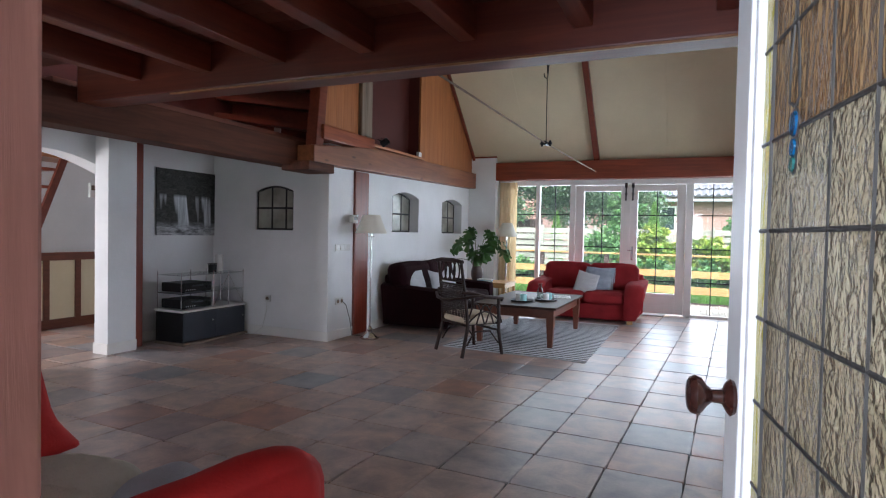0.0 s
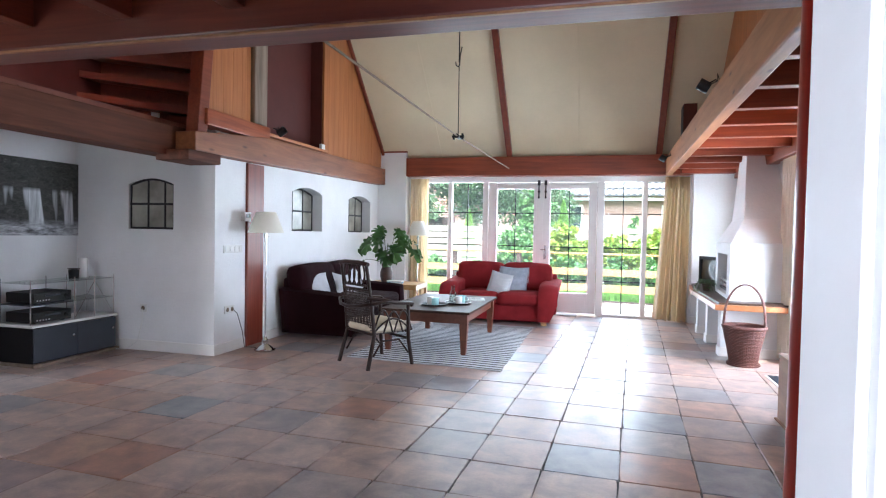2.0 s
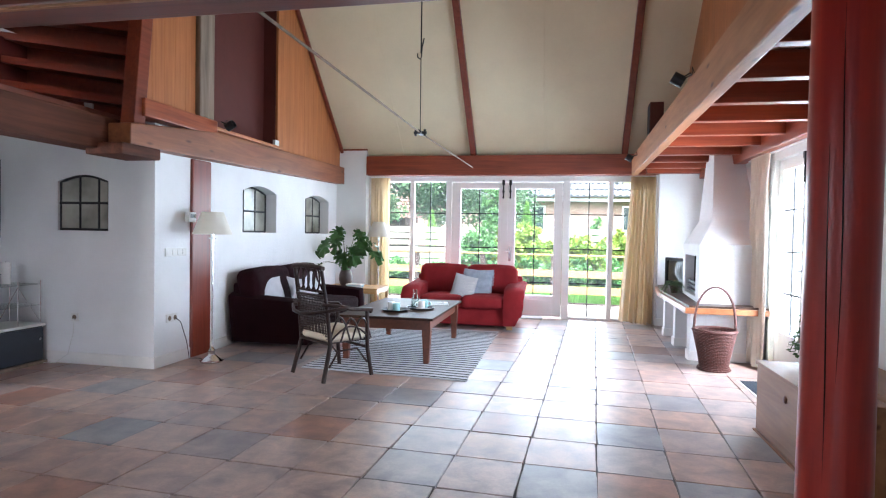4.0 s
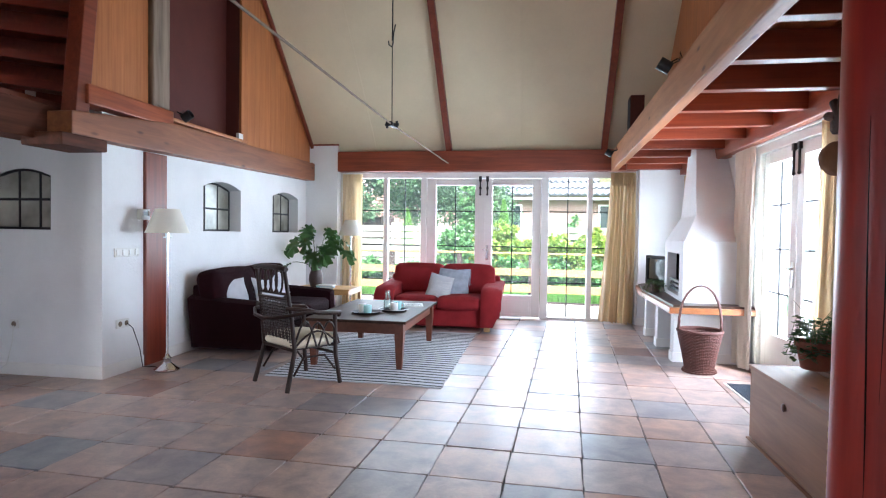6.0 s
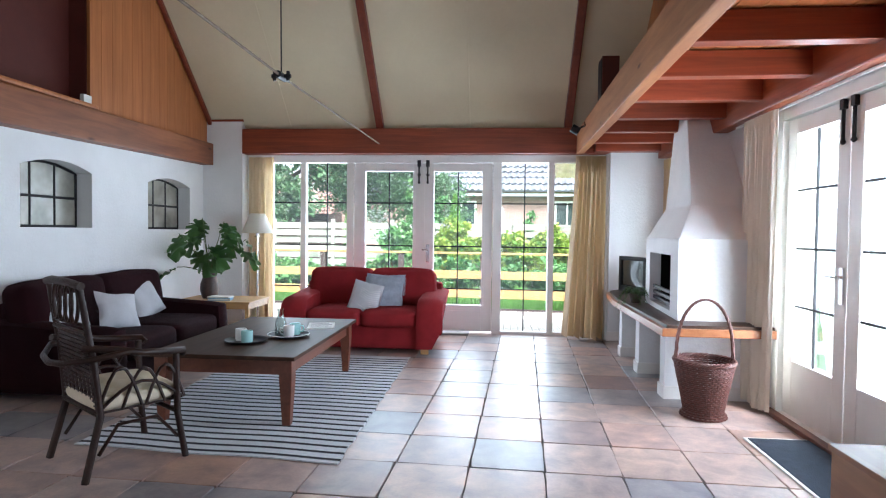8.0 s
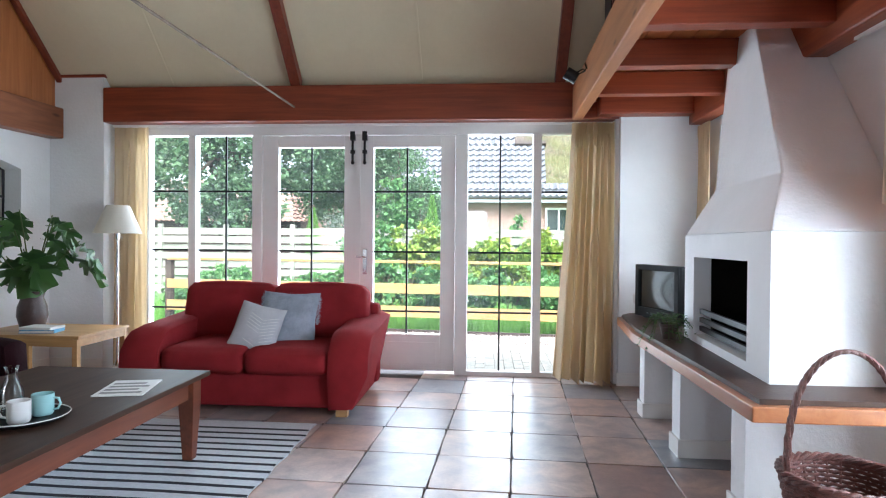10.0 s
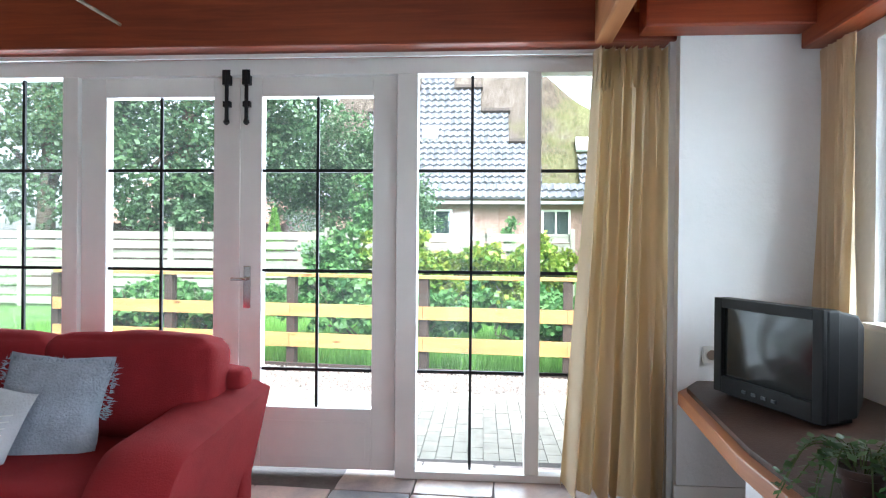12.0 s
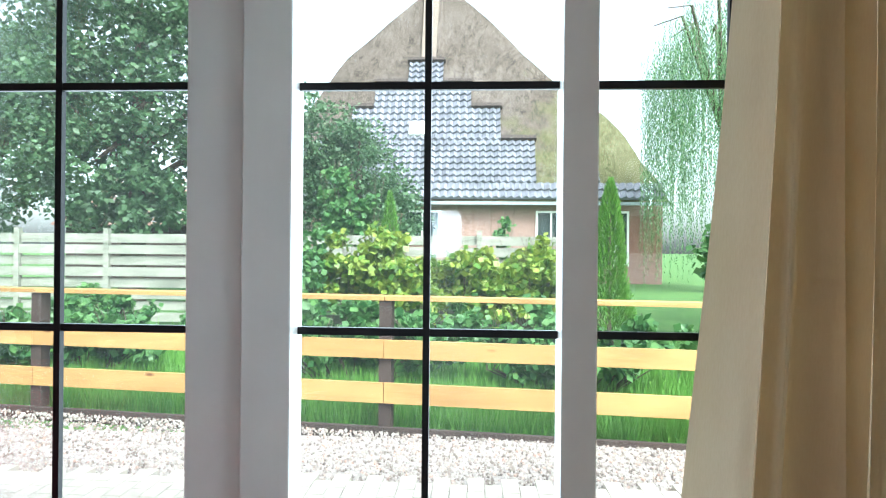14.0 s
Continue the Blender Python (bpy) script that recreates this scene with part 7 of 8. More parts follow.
def back_fence(x0, x1, y, z1, count, label):
    f = thing("back_fence", (0, y, G0), label, "fence")
    n = round((x1 - x0) / 1.8)
    for i in range(n + 1):
        x = x0 + (x1 - x0) * i / n
        part("post", boxes((x - 0.05, x + 0.05, -0.05, 0.05, 0, z1 - G0 + 0.02)), FENCEWOOD, f)
        if i < n:
            for j in range(count):
                z = 0.06 + (z1 - G0 - 0.1) * j / count
                h = (z1 - G0 - 0.1) / count * 0.8
                dy = 0.03 if j % 2 else -0.03
                bm = bmesh.new()
                box(bm, x + 0.052, x + (x1 - x0) / n - 0.052, dy - 0.01, dy + 0.01, z, z + h)
                part("board", bm, FENCEWOOD, f)
    return f


back_fence(-16.0, 2.0, 20.0, 1.63, 8, "weathered grey-green board fence across the garden")

rl = random.Random(17)


def leafy(bm, centre, radii, count, size, down=0.0, shape=0.6, hollow=0.55, rnd=rl):
    """Leaves gathered in clumps on the outer part of a rounded, uneven body."""
    c = Vector(centre)
    clumps = []
    for _ in range(max(6, count // 60)):
        d = Vector((rnd.gauss(0, 1), rnd.gauss(0, 1), rnd.gauss(0, 1))).normalized()
        k_ = rnd.uniform(hollow, 1.0) * (1 + 0.25 * noise.noise(d * 1.7 + c))
        clumps.append(c + Vector((d.x * radii[0], d.y * radii[1], d.z * radii[2])) * k_)
    cr = min(radii) * 0.34
    for i in range(count):
        q = clumps[i % len(clumps)] + Vector((rnd.gauss(0, 1), rnd.gauss(0, 1), rnd.gauss(0, 0.7))) * cr * 0.5
        d = Vector((rnd.uniform(-1, 1), rnd.uniform(-1, 1), rnd.uniform(-1, 0.6) - down)).normalized() * size * rnd.uniform(0.6, 1.3)
        w_ = d.cross(Vector((rnd.uniform(-1, 1), rnd.uniform(-1, 1), rnd.uniform(-1, 1)))).normalized() * d.length * 0.36 * shape / 0.6
        vs = [bm.verts.new(p) for p in (q, q + d * 0.5 + w_, q + d, q + d * 0.5 - w_)]
        bm.faces.new(vs)


def tree(name, place, height, spread_, trunk_r, material, label, crowns, count, size, seed):
    t = thing(name, place, label, "tree")
    rnd = random.Random(seed)
    bm = bmesh.new()
    top = height * 0.75
    pts = [Vector((0.15 * math.sin(2.1 * u) * u, 0.1 * math.sin(3 * u), top * u)) for u in [i / 8 for i in range(9)]]
    tube(bm, pts, [trunk_r * (1.15 - 0.95 * i / 8) for i in range(9)], 9)
    for c_ in crowns:
        base = pts[3 + rnd.randrange(3)]
        tip = Vector(c_[0])
        mid = base.lerp(tip, 0.5) + Vector((0, 0, 0.3))
        tube(bm, [base, mid, tip], [trunk_r * 0.4, trunk_r * 0.25, trunk_r * 0.08], 6)
    part("trunk", bm, BARK, t, "brown bark trunk and limbs", smooth=60)
    bm = bmesh.new()
    for c_, r in crowns:
        leafy(bm, c_, r, int(count * (r[0] * r[2]) / sum(q[0] * q[2] for _, q in crowns)), size, rnd=rnd)
    part("crown", bm, material, t, "crown of small green leaves", kind="stuff")
    return t


def shrub(name, place, w, d, h, material, label, count, size, seed, lobes=5):
    s_ = thing(name, place, label, "shrub")
    rnd = random.Random(seed)
    bm = bmesh.new()
    st_ = bmesh.new()
    for i in range(lobes):
        cx, cy = rnd.uniform(-w, w) * 0.32, rnd.uniform(-d, d) * 0.3
        ch_ = h * rnd.uniform(0.4, 0.72)
        leafy(bm, (cx, cy, ch_), (w * 0.3, d * 0.35, h * 0.36), count // lobes, size, rnd=rnd, shape=0.75, hollow=0.3)
        for _ in range(5):
            tube(st_, [(cx * 0.4, cy * 0.4, 0), (cx + rnd.uniform(-0.2, 0.2), cy, ch_ * 0.6), (cx + rnd.uniform(-0.4, 0.4), cy + rnd.uniform(-0.2, 0.2), min(h, ch_ + h * 0.35))], [0.012, 0.008, 0.003], 4)
    part("stem", st_, BARK, s_, kind="stuff")
    part("foliage", bm, material, s_, "small leaves", kind="stuff")
    return s_


tree("tree", (-8.6, 23.5, G0), 10.5, 4, 0.3, LEAFDARK, "tall dark green leafy tree behind the fence",
     [((-1.8, 0, 5.2), (2.0, 1.6, 1.9)), ((1.2, 0.2, 5.6), (2.0, 1.6, 1.9)), ((0.2, 0, 8.2), (2.6, 1.8, 2.0)), ((-0.6, -0.6, 3.6), (1.9, 1.3, 1.2)), ((2.2, 0.4, 3.8), (1.4, 1.2, 1.1)), ((3.0, 0.2, 5.6), (1.5, 1.2, 1.5)), ((0.4, -0.8, 2.6), (2.2, 1.0, 0.9))], 34000, 0.16, 1)
tree("tree", (-13.6, 24.5, G0), 10, 4, 0.3, LEAFDARK, "broad dark green tree at the end of the garden",
     [((-1.8, 0, 5), (2.2, 1.7, 2.0)), ((1.3, 0.2, 5.4), (2.1, 1.6, 2.1)), ((0.2, 0, 7.8), (2.8, 1.8, 1.9)), ((0.4, -0.4, 3.0), (1.9, 1.3, 1.2))], 16000, 0.17, 2)
tree("tree", (-3.6, 27.0, G0), 7, 3, 0.2, LEAFDARK, "dense dark green tree beside the thatched house",
     [((0, 0, 3.6), (1.7, 1.4, 1.7)), ((-1.0, 0, 5.0), (1.3, 1.2, 1.2)), ((0.9, 0.1, 2.6), (1.3, 1.2, 1.2)), ((-1.9, 0.1, 3.2), (1.3, 1.2, 1.5)), ((-3.0, 0.3, 4.4), (1.4, 1.2, 1.9))], 26000, 0.13, 3)
shrub("shrub", (-2.4, 21.0, G0), 1.3, 1.0, 3.3, LEAFMID, "tall light green shrub behind the fence", 5200, 0.12, 4)
shrub("shrub", (-1.7, 19.2, G0), 1.9, 1.3, 1.9, LEAFYELLOW, "yellow-green leafy shrub before the fence", 5200, 0.13, 5)
shrub("shrub", (-0.3, 19.1, G0), 1.9, 1.3, 1.75, LEAFYELLOW, "yellow-green leafy shrub with golden leaves before the fence", 5200, 0.13, 6)
shrub("shrub", (1.1, 19.2, G0), 1.7, 1.3, 1.8, LEAFYELLOW, "loose yellow-green shrub before the fence", 4600, 0.12, 7)
shrub("shrub", (-2.7, 18.6, G0), 1.5, 1.2, 1.9, LEAFMID, "green shrub before the fence", 4800, 0.12, 8)
shrub("shrub", (0.6, 21.2, G0), 0.9, 0.8, 2.6, LEAFMID, "light green shrub rising behind the fence", 900, 0.1, 9, 3)
shrub("shrub", (4.6, 18.5, G0), 2.4, 1.8, 2.6, LEAFMID, "large blue-green shrub at the end of the fence", 9000, 0.13, 10)
shrub("shrub", (-1.2, 15.3, G0), 2.8, 1.6, 0.95, LEAFMID, "low green garden plants behind the rail", 5200, 0.1, 12, 7)
shrub("shrub", (1.2, 15.0, G0), 2.8, 1.6, 0.9, LEAFMID, "low green garden plants behind the rail", 5200, 0.1, 13, 7)
shrub("shrub", (-4.3, 15.6, G0), 2.8, 1.6, 0.8, LEAFMID, "low green garden plants behind the rail", 5200, 0.1, 16, 7)
shrub("shrub", (3.8, 15.2, G0), 2.6, 1.6, 0.9, LEAFMID, "low green garden plants behind the rail", 4200, 0.1, 18, 7)
shrub("shrub", (-6.4, 18.9, G0), 2.0, 1.0, 0.8, LEAFMID, "low green plants along the fence", 3600, 0.1, 14)
shrub("shrub", (-4.2, 18.8, G0), 2.0, 1.0, 0.7, LEAFMID, "low green plants along the fence", 3200, 0.1, 15)


def conifer(place, w, h, label, seed, count):
    c = thing("conifer", place, label, "tree")
    rnd = random.Random(seed)
    bm = bmesh.new()
    tube(bm, [(0, 0, 0), (0, 0, h * 0.9)], [0.04, 0.01], 6)
    part("trunk", bm, BARK, c)
    bm = bmesh.new()
    for i in range(count):
        u = rnd.random() ** 1.3
        r = w / 2 * (1 - u) ** 0.65 * min(1, (u + 0.06) * 8) * rnd.uniform(0.7, 1.08) * (1 + 0.15 * math.sin(9 * u + rnd.randrange(3)))
        a = rnd.uniform(0, 6.283)
        p = Vector((r * math.cos(a), r * math.sin(a), h * (0.03 + 0.93 * u)))
        d = Vector((math.cos(a) * 0.5, math.sin(a) * 0.5, 1)).normalized() * rnd.uniform(0.05, 0.1)
        w_ = d.cross(Vector((rnd.uniform(-1, 1), rnd.uniform(-1, 1), 0.2))).normalized() * 0.016
        bm.faces.new([bm.verts.new(v) for v in (p - w_, p + w_, p + d)])
    part("foliage", bm, LEAFCONIFER, c, "dense upright green foliage", kind="stuff")


conifer((2.32, 18.7, G0), 0.75, 2.75, "narrow bright green conifer before the fence end", 1, 6000)
conifer((-1.62, 20.9, G0), 0.62, 2.75, "small bright green conifer behind the fence", 2, 4000)
conifer((-4.9, 20.8, G0), 0.6, 2.4, "small bright green conifer behind the fence", 3, 3000)


def willow(place, h, r, label, strands, seed):
    w_ = thing("willow", place, label, "tree")
    rnd = random.Random(seed)
    bm = bmesh.new()
    tube(bm, [(0, 0, 0), (0.1, 0, h * 0.4), (0, 0.1, h * 0.8)], [0.3, 0.22, 0.1], 9)
    for i in range(9):
        a = 6.283 * i / 9
        tube(bm, [(0, 0, h * 0.5), (r * 0.5 * math.cos(a), r * 0.5 * math.sin(a), h * 0.9), (r * 0.85 * math.cos(a), r * 0.85 * math.sin(a), h * 0.88)], [0.1, 0.06, 0.02], 5)
    part("trunk", bm, BARK, w_, "brown bark trunk and limbs", smooth=60)
    bm = bmesh.new()
    for i in range(strands):
        a, q = rnd.uniform(0, 6.283), r * rnd.uniform(0.25, 1.0) ** 0.7
        z1 = h * (1 - 0.25 * (q / r) ** 2) * rnd.uniform(0.85, 1.02)
        L = h * rnd.uniform(0.25, 0.72)
        x, y = q * math.cos(a), q * math.sin(a)
        n = int(L / 0.11)
        for j in range(n):
            z = z1 - j * 0.11
            x += rnd.uniform(-0.015, 0.017) * math.cos(a)
            y += rnd.uniform(-0.015, 0.017) * math.sin(a)
            p = Vector((x, y, z))
            d = Vector((rnd.uniform(-0.7, 0.7), rnd.uniform(-0.7, 0.7), -1)).normalized() * rnd.uniform(0.1, 0.17)
            s_ = d.cross(Vector((rnd.uniform(-1, 1), rnd.uniform(-1, 1), 0))).normalized() * 0.018
            bm.faces.new([bm.verts.new(v) for v in (p, p + d * 0.5 + s_, p + d, p + d * 0.5 - s_)])
    part("crown", bm, LEAFWILLOW, w_, "hanging pale green willow strands", kind="stuff")


willow((9.2, 31.0, G0), 11.5, 2.9, "pale green weeping willow beside the thatched house", 900, 1)
willow((9.0, 17.0, G0), 9.0, 3.6, "pale green weeping willow beside the house", 1000, 2)

# grass blades
bm = bmesh.new()
for i in range(42000):
    x = rg.uniform(-7, 5)
    y = rail_y(x) + 0.05 + abs(rg.gauss(0, 1)) * 1.7
    h = rg.uniform(0.1, 0.32)
    a = rg.uniform(0, 6.283)
    p, s_ = Vector((x, y, G0 - 0.01)), Vector((math.cos(a), math.sin(a), 0)) * 0.008
    t_ = Vector((rg.uniform(-0.08, 0.08), rg.uniform(-0.08, 0.08), h))
    bm.faces.new([bm.verts.new(v) for v in (p - s_, p + s_, p + t_)])
tagged(part("grass", bm, GRASSBLADE, None, kind="stuff"), "uncut green grass behind the rail", "grass")

# ---- thatched farmhouse ----
hs = thing("farmhouse", (0.0, 36.0, G0), "brick farmhouse with a steep thatched roof and a stepped tile field", "house")
EAVE, APEX = 3.75, 16.35
HX0, HX1 = -10.6, 8.6
wall_ = part("wall", boxes((HX0, HX1, 0.0, 0.3, 0, EAVE), (HX0, HX0 + 0.3, 0.3, 12, 0, EAVE), (HX1 - 0.3, HX1, 0.3, 12, 0, EAVE)), FARBRICK, hs, "red-brown brick wall")
bm = bmesh.new()
rb = random.Random(4)
for r_ in range(26):
    for i in range(16):
        x = 6.7 + 0.22 * i * 0.55 + (0.06 if r_ % 2 else 0)
        if x + 0.11 < HX1:
            box(bm, x, x + 0.108, -0.006, -0.0005, 1.4 + 0.065 * r_, 1.4 + 0.065 * r_ + 0.053)
part("brick_courses", bm, BRICK, hs, "red-brown bricks", kind="stuff")
bm = bmesh.new()
# the hipped thatched roof: height, west edge, east edge
OUTLINE = ((3.65, -10.9, 9.1), (4.6, -10.2, 8.8), (5.6, -9.7, 8.1), (7.25, -9.0, 7.3), (8.45, -8.5, 6.3), (9.3, -8.0, 4.9), (10.9, -7.2, 3.45), (11.8, -6.65, 2.6),
           (12.8, -5.65, 1.85), (14.0, -4.6, 0.85), (15.4, -3.25, -0.5), (16.0, -2.75, -1.1), (16.35, -2.3, -1.7))


def roof_edges(z):
    for (z0, a0, b0), (z1, a1, b1) in zip(OUTLINE, OUTLINE[1:]):
        if z <= z1:
            k_ = (z - z0) / (z1 - z0)
            return a0 + (a1 - a0) * k_, b0 + (b1 - b0) * k_
    return OUTLINE[-1][1:]


rows_ = []
for i in range(31):
    u = i / 30
    z = EAVE - 0.1 + (APEX - EAVE + 0.1) * u
    xa, xb = roof_edges(z)
    row = []
    for j in range(25):
        v = j / 24
        edge = 0.9 * (1 - u) * max(0, abs(2 * v - 1) - 0.75) * 4
        soft_ = 0.06 * noise.noise(Vector((v * 9, u * 14, 0)))
        row.append(bm.verts.new((xa + (xb - xa) * v + soft_, -0.45 + 6.6 * u + edge, z + soft_)))
    rows_.append(row)
for p, q in zip(rows_, rows_[1:]):
    for j in range(24):
        bm.faces.new((p[j], p[j + 1], q[j + 1], q[j]))
for side in (0, 24):
    for p, q in zip(rows_, rows_[1:]):
        a, b = p[side], q[side]
        c0, c1 = bm.verts.new(a.co + Vector((0, 7, 0))), bm.verts.new(b.co + Vector((0, 7, 0)))
        bm.faces.new((a, b, c1, c0))
part("roof", bm, THATCH, hs, "grey-brown thatch, mossy in places", smooth=60)


def on_roof(x, z, out=0.0):
    u = (z - (EAVE - 0.1)) / (APEX - EAVE)
    return Vector((x, -0.45 + 6.6 * u - 0.82 * out, z + 0.57 * out))


def roof_field(bm, x0, x1, z0, z1, cell_w, cell_h, out):
    """Rows of curved roof tiles lying over the thatch."""
    nz, nx = max(1, round((z1 - z0) / cell_h)), max(1, round((x1 - x0) / cell_w))
    for r_ in range(nz):
        for c_ in range(nx):
            a, b = x0 + (x1 - x0) * c_ / nx, x0 + (x1 - x0) * (c_ + 1) / nx
            za, zb = z0 + (z1 - z0) * r_ / nz, z0 + (z1 - z0) * (r_ + 1) / nz
            m_ = (a * 0.6 + b * 0.4)
            lo = [bm.verts.new(on_roof(x, za, out + o)) for x, o in ((a, 0.2), (m_, 0.04), (b, 0.2))]
            up = [bm.verts.new(on_roof(x, zb, out + o)) for x, o in ((a, 0.06), (m_, -0.05), (b, 0.06))]
            bt = [bm.verts.new(on_roof(x, za, out - 0.05)) for x in (a, m_, b)]
            for i in range(2):
                bm.faces.new((lo[i], lo[i + 1], up[i + 1], up[i]))
                bm.faces.new((bt[i], bt[i + 1], lo[i + 1], lo[i]))


bm = bmesh.new()
STEPS = ((3.75, 4.5, -10.4, 8.5), (4.5, 6.67, -7.4, 2.9), (6.67, 8.43, -5.95, 1.32), (8.43, 9.87, -4.91, -0.11), (9.87, 11.18, -3.3, -1.55), (4.5, 6.05, 4.7, 5.75))
for z0, z1, x0, x1 in STEPS:
    roof_field(bm, x0, x1, z0, z1, 0.34, 0.33, 0.12)
part("tile_field", bm, ROOFTILE, hs, "dark glazed roof tiles in steps", kind="stuff")
bm = bmesh.new()
bands = []
for (z0, z1, x0, x1), above in zip(STEPS[1:5], (*STEPS[2:5], None)):
    bands += [(z1, x0, x1)] if above is None else [(z1, x0, above[2] - 0.12), (z1, above[3] + 0.12, x1)]
for z1, x0, x1 in bands:
    vs = [bm.verts.new(on_roof(x, z, o)) for o in (0.05, 0.32) for x, z in ((x0 - 0.1, z1 - 0.05), (x1 + 0.1, z1 - 0.05), (x1 + 0.1, z1 + 0.12), (x0 - 0.1, z1 + 0.12))]
    for f in ((3, 2, 1, 0), (4, 5, 6, 7), (0, 1, 5, 4), (1, 2, 6, 5), (2, 3, 7, 6), (3, 0, 4, 7)):
        bm.faces.new([vs[i] for i in f])
part("thatch_step", bm, DARKPOST, hs, "dark stepped edge of the thatch")
for x, z in ((-2.68, 7.2), (5.16, 6.5)):
    bm = bmesh.new()
    w_ = 0.4 if x < 0 else 0.5
    vs = [bm.verts.new(on_roof(xx, zz, oo)) for oo in (0.15, 0.3) for xx, zz in ((x - w_, z - 0.35), (x + w_, z - 0.35), (x + w_, z + 0.35), (x - w_, z + 0.35))]
    for f in ((3, 2, 1, 0), (4, 5, 6, 7), (0, 1, 5, 4), (1, 2, 6, 5), (2, 3, 7, 6), (3, 0, 4, 7)):
        bm.faces.new([vs[i] for i in f])
    part("skylight", bm, MUG, hs, "pale skylight")
bm = bmesh.new()
vs = [bm.verts.new(on_roof(xx, zz, oo)) for oo in (0.02, 0.22) for xx, zz in ((-2.72, 11.3), (-1.98, 11.3), (-1.92, 16.2), (-2.8, 16.2))]
for f in ((3, 2, 1, 0), (4, 5, 6, 7), (0, 1, 5, 4), (1, 2, 6, 5), (2, 3, 7, 6), (3, 0, 4, 7)):
    bm.faces.new([vs[i] for i in f])
part("roof_strip", bm, PALEBRICK, hs, "pale weathered strip up the thatch")
part("gutter", boxes((HX0 - 0.2, HX1 + 0.2, -0.62, -0.48, EAVE - 0.22, EAVE - 0.08)), ZINC, hs, "grey gutter")
for x, w_, z0, z1 in ((-2.3, 0.75, 1.8, 3.2), (3.6, 0.6, 1.8, 3.2), (6.5, 0.5, 0.9, 3.2)):
    win = part("window", boxes((x - w_ - 0.1, x + w_ + 0.1, -0.06, -0.01, z0 - 0.1, z0), (x - w_ - 0.1, x + w_ + 0.1, -0.06, -0.01, z1, z1 + 0.1), (x - w_ - 0.1, x - w_, -0.06, -0.01, z0, z1), (x + w_, x + w_ + 0.1, -0.06, -0.01, z0, z1), (x - 0.04, x + 0.04, -0.06, -0.01, z0, z1)), WHITEPAINT, hs, "white-framed window")
    part("pane", boxes((x - w_, x + w_, -0.022, -0.012, z0, z1)), WINDARK, win, "dark reflecting glass")

# low orange-roofed barn to the west
bn = thing("barn", (-13.2, 33.0, G0), "low barn with an orange tiled roof behind the trees", "barn")
part("wall", boxes((-4, 4, 0, 6, 0, 2.5)), DARKPOST, bn, "dark barn wall")
bm = bmesh.new()
for r_ in range(12):
    for c_ in range(34):
        x0, z0 = -4.4 + 0.26 * c_, 2.35 + 0.2 * r_
        y0 = -0.4 + 0.3 * r_
        lo = [bm.verts.new((x0 + a, y0, z0 + o)) for a, o in ((0, 0.08), (0.13, 0.02), (0.26, 0.08))]
        up = [bm.verts.new((x0 + a, y0 + 0.3, z0 + 0.2 + o)) for a, o in ((0, 0.02), (0.13, -0.04), (0.26, 0.02))]
        for i in range(2):
            bm.faces.new((lo[i], lo[i + 1], up[i + 1], up[i]))
part("roof", bm, ORANGETILE, bn, "orange tiled roof")

# ---- floor tiles ----
TW, TL = 0.409, 0.4535
TILT = 0.05  # the tile courses lie slightly askew to the walls
tile_meshes = []


def tile_mesh(seed):
    rnd = random.Random(seed)
    bm = bmesh.new()
    h, g_ = TW / 2 - 0.0035, TL / 2 - 0.0035
    n = 5
    ring = []
    for cx, cy in ((-h, -g_), (h, -g_), (h, g_), (-h, g_)):
        ring.append((cx, cy))
    pts = []
    for i in range(4):
        (x0, y0), (x1, y1) = ring[i], ring[(i + 1) % 4]
        for j in range(n):
            u = (j + (0.08 if j == 0 else 0)) / n
            px, py = x0 + (x1 - x0) * u, y0 + (y1 - y0) * u
            if 0 < j:
                px += rnd.uniform(-0.0022, 0.0022)
                py += rnd.uniform(-0.0022, 0.0022)
            pts.append((px, py))
    top = [bm.verts.new((x * 0.991, y * 0.991, 0.0)) for x, y in pts]
    mid = [bm.verts.new((x, y, -0.002)) for x, y in pts]
    low = [bm.verts.new((x, y, -0.012)) for x, y in pts]
    bm.faces.new(top)
    m = len(pts)
    for a, b in ((top, mid), (mid, low)):
        for i in range(m):
            bm.faces.new((a[i], b[i], b[(i + 1) % m], a[(i + 1) % m]))
    bmesh.ops.recalc_face_normals(bm, faces=bm.faces)
    me = bpy.data.meshes.new("tile")
    bm.to_mesh(me)
    bm.free()
    me.materials.append(TILE)
    return me


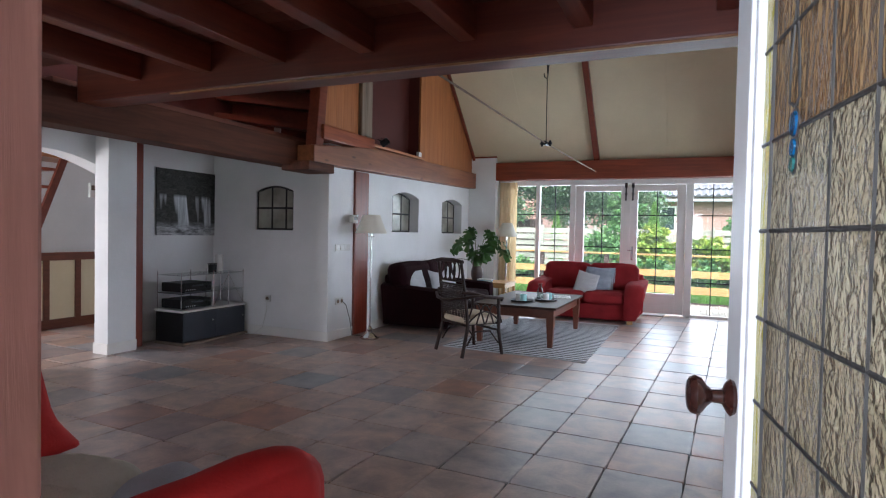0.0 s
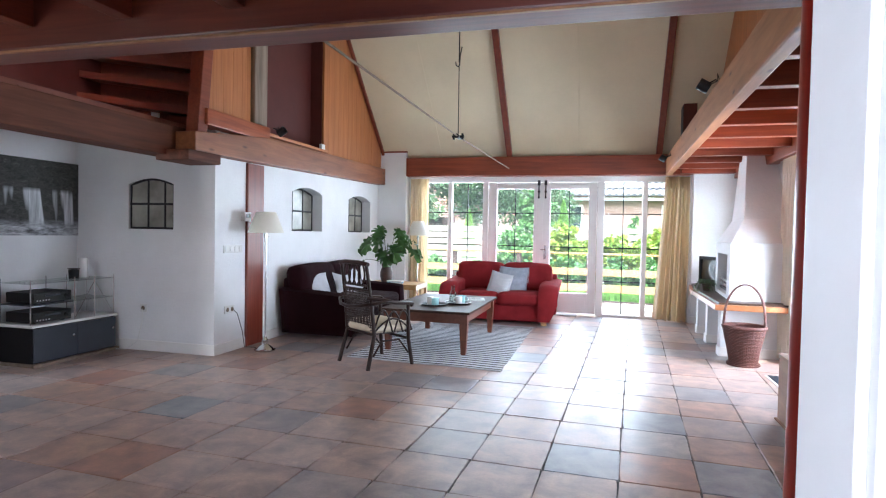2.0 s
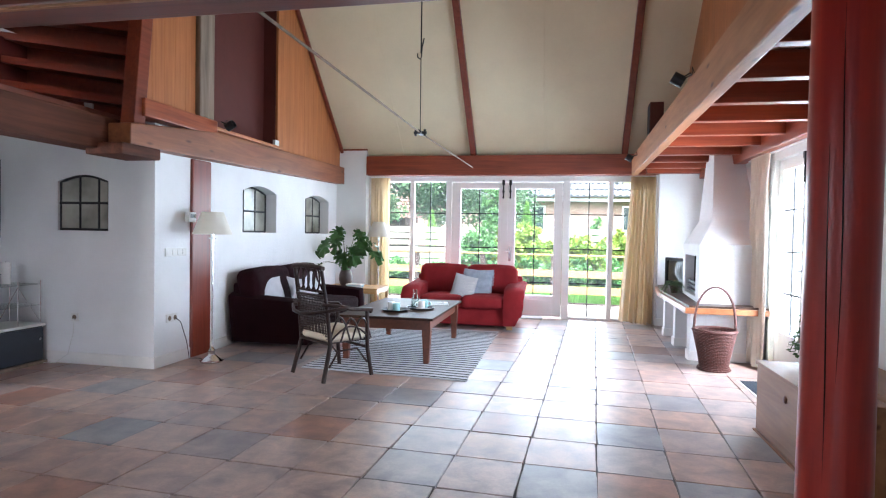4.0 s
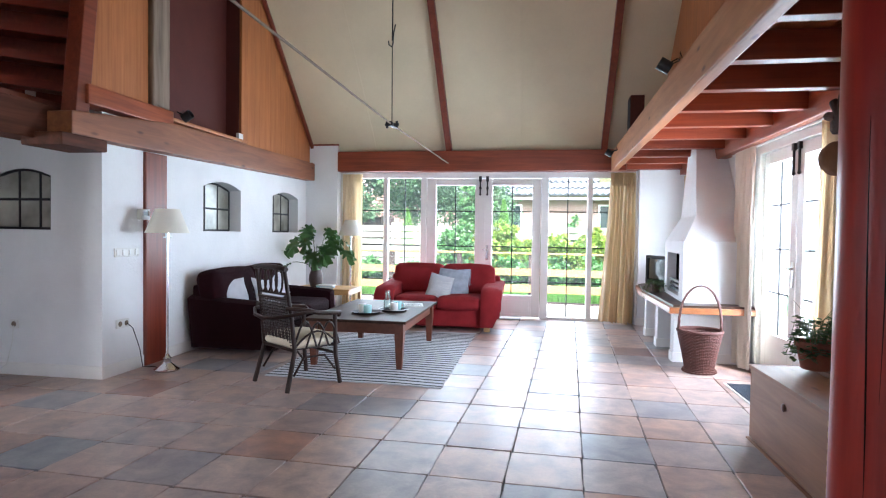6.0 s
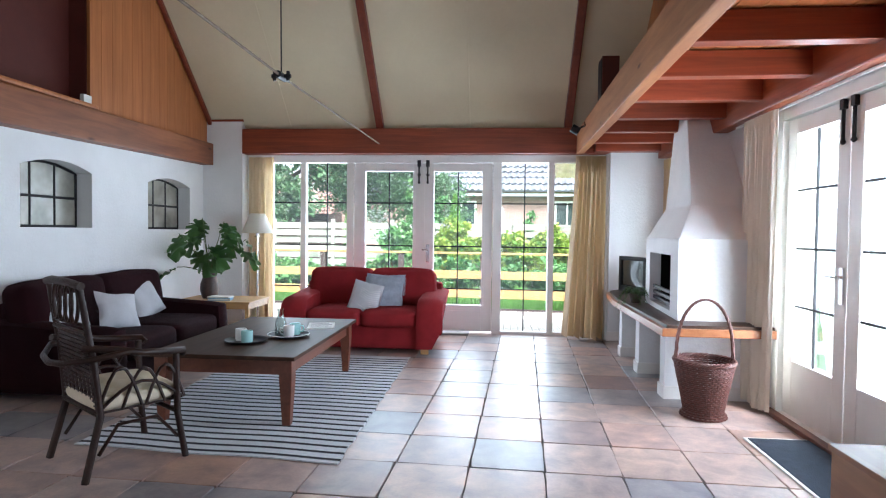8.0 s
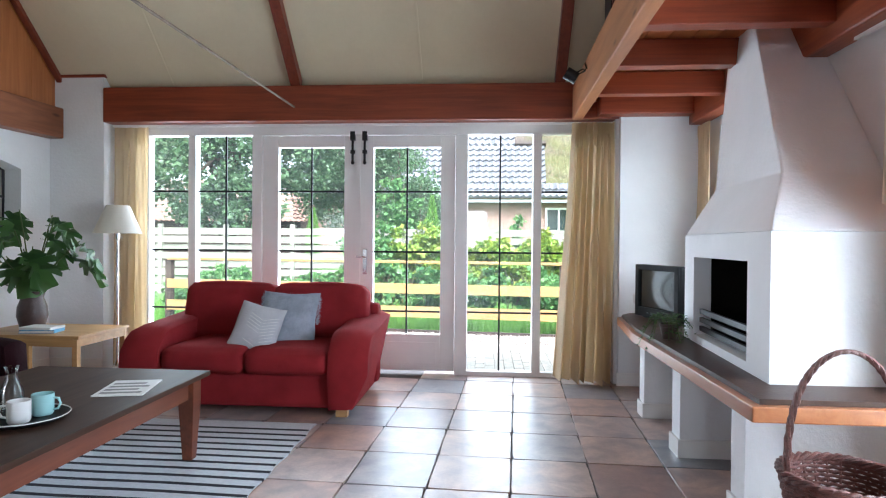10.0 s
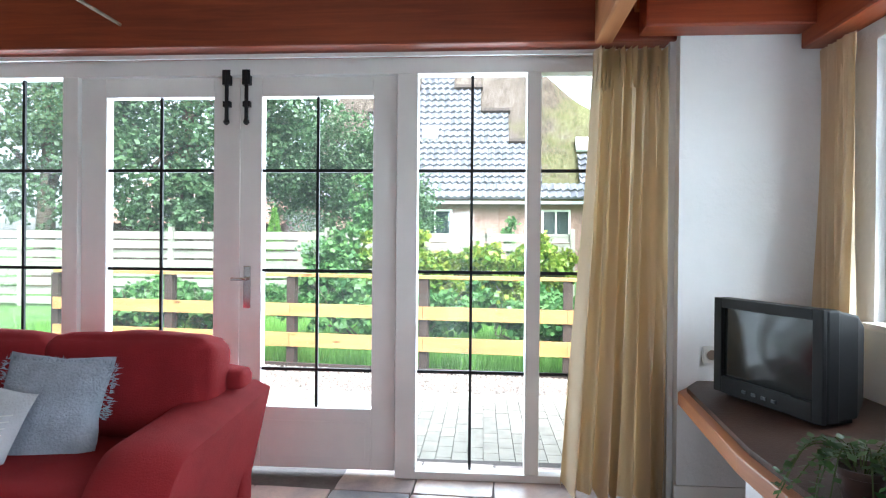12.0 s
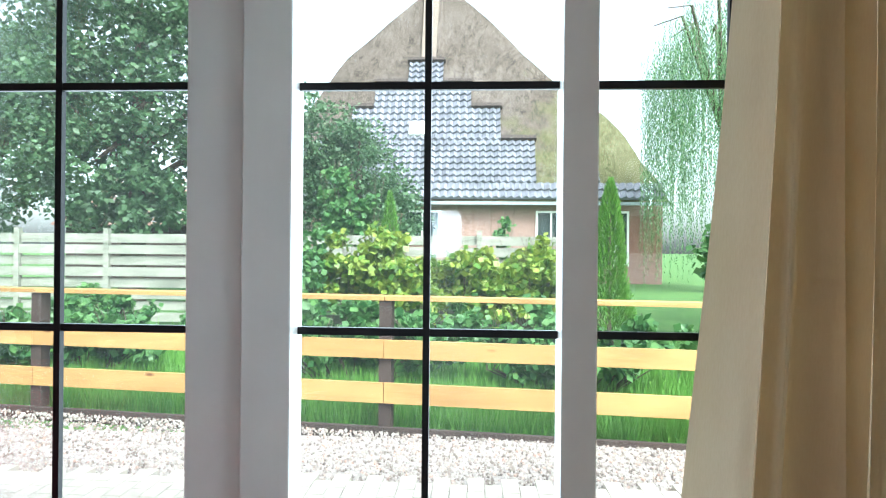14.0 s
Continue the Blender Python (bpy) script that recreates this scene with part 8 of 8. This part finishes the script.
tile_meshes = [tile_mesh(s) for s in range(6)]
floor_ob = bpy.data.objects["floor"]
rt = random.Random(11)
TX0, TY0 = -0.104, 5.498
for i in range(-24, 8):
    for j in range(-18, 14):
        u, v = TW * (i + 0.5), TL * (j + 0.5)
        x, y = TX0 + u * math.cos(TILT) + v * math.sin(TILT), TY0 + v * math.cos(TILT) - u * math.sin(TILT)
        if x > 1.85 or x < -8.2 or y > 10.3 or y < -2.4 or (y < -0.2 and (x < -1.4 or x > 1)):
            continue
        ob = new("tile", rt.choice(tile_meshes))
        ob.parent = floor_ob
        ob.matrix_basis = pose(x + rt.uniform(-0.003, 0.003), y + rt.uniform(-0.003, 0.003), rt.uniform(-0.0012, 0.0006), rt.uniform(-0.12, 0.12), rt.uniform(-0.12, 0.12), -math.degrees(TILT) + rt.choice((0, 180)) + rt.uniform(-0.35, 0.35))

# paving of the terrace
rr = random.Random(2)
paver_mesh = None
bm = bmesh.new()
box(bm, -0.098, 0.098, -0.048, 0.048, -0.05, 0.0)
bmesh.ops.recalc_face_normals(bm, faces=bm.faces)
paver_mesh = bpy.data.meshes.new("paver")
bm.to_mesh(paver_mesh)
bm.free()
paver_mesh.materials.append(PAVER)
near, far_bm = 0, bmesh.new()
for i in range(58):
    for j in range(9):
        x, y = -2.6 + 0.101 * i, 10.72 + 0.203 * j + (0.1 if i % 2 else 0)
        if near < 300 and -0.9 < x < 2.6 and j > 2:
            ob = new("paver", paver_mesh)
            ob.parent = terrace
            ob.matrix_basis = pose(x, y, -0.09 + rr.uniform(-0.002, 0.002), 0, 0, 90 + rr.uniform(-0.6, 0.6))
            near += 1
        else:
            box(far_bm, x - 0.048, x + 0.048, y - 0.098, y + 0.098, -0.13, -0.09)
for i in range(60):
    for j in range(9):
        x, y = -2.7 - 0.101 * i, 10.72 + 0.203 * j + (0.1 if i % 2 else 0)
        if x > -6.4:
            box(far_bm, x - 0.048, x + 0.048, y - 0.098, y + 0.098, -0.13, -0.09)
part("paving", far_bm, PAVER, terrace, kind="stuff")
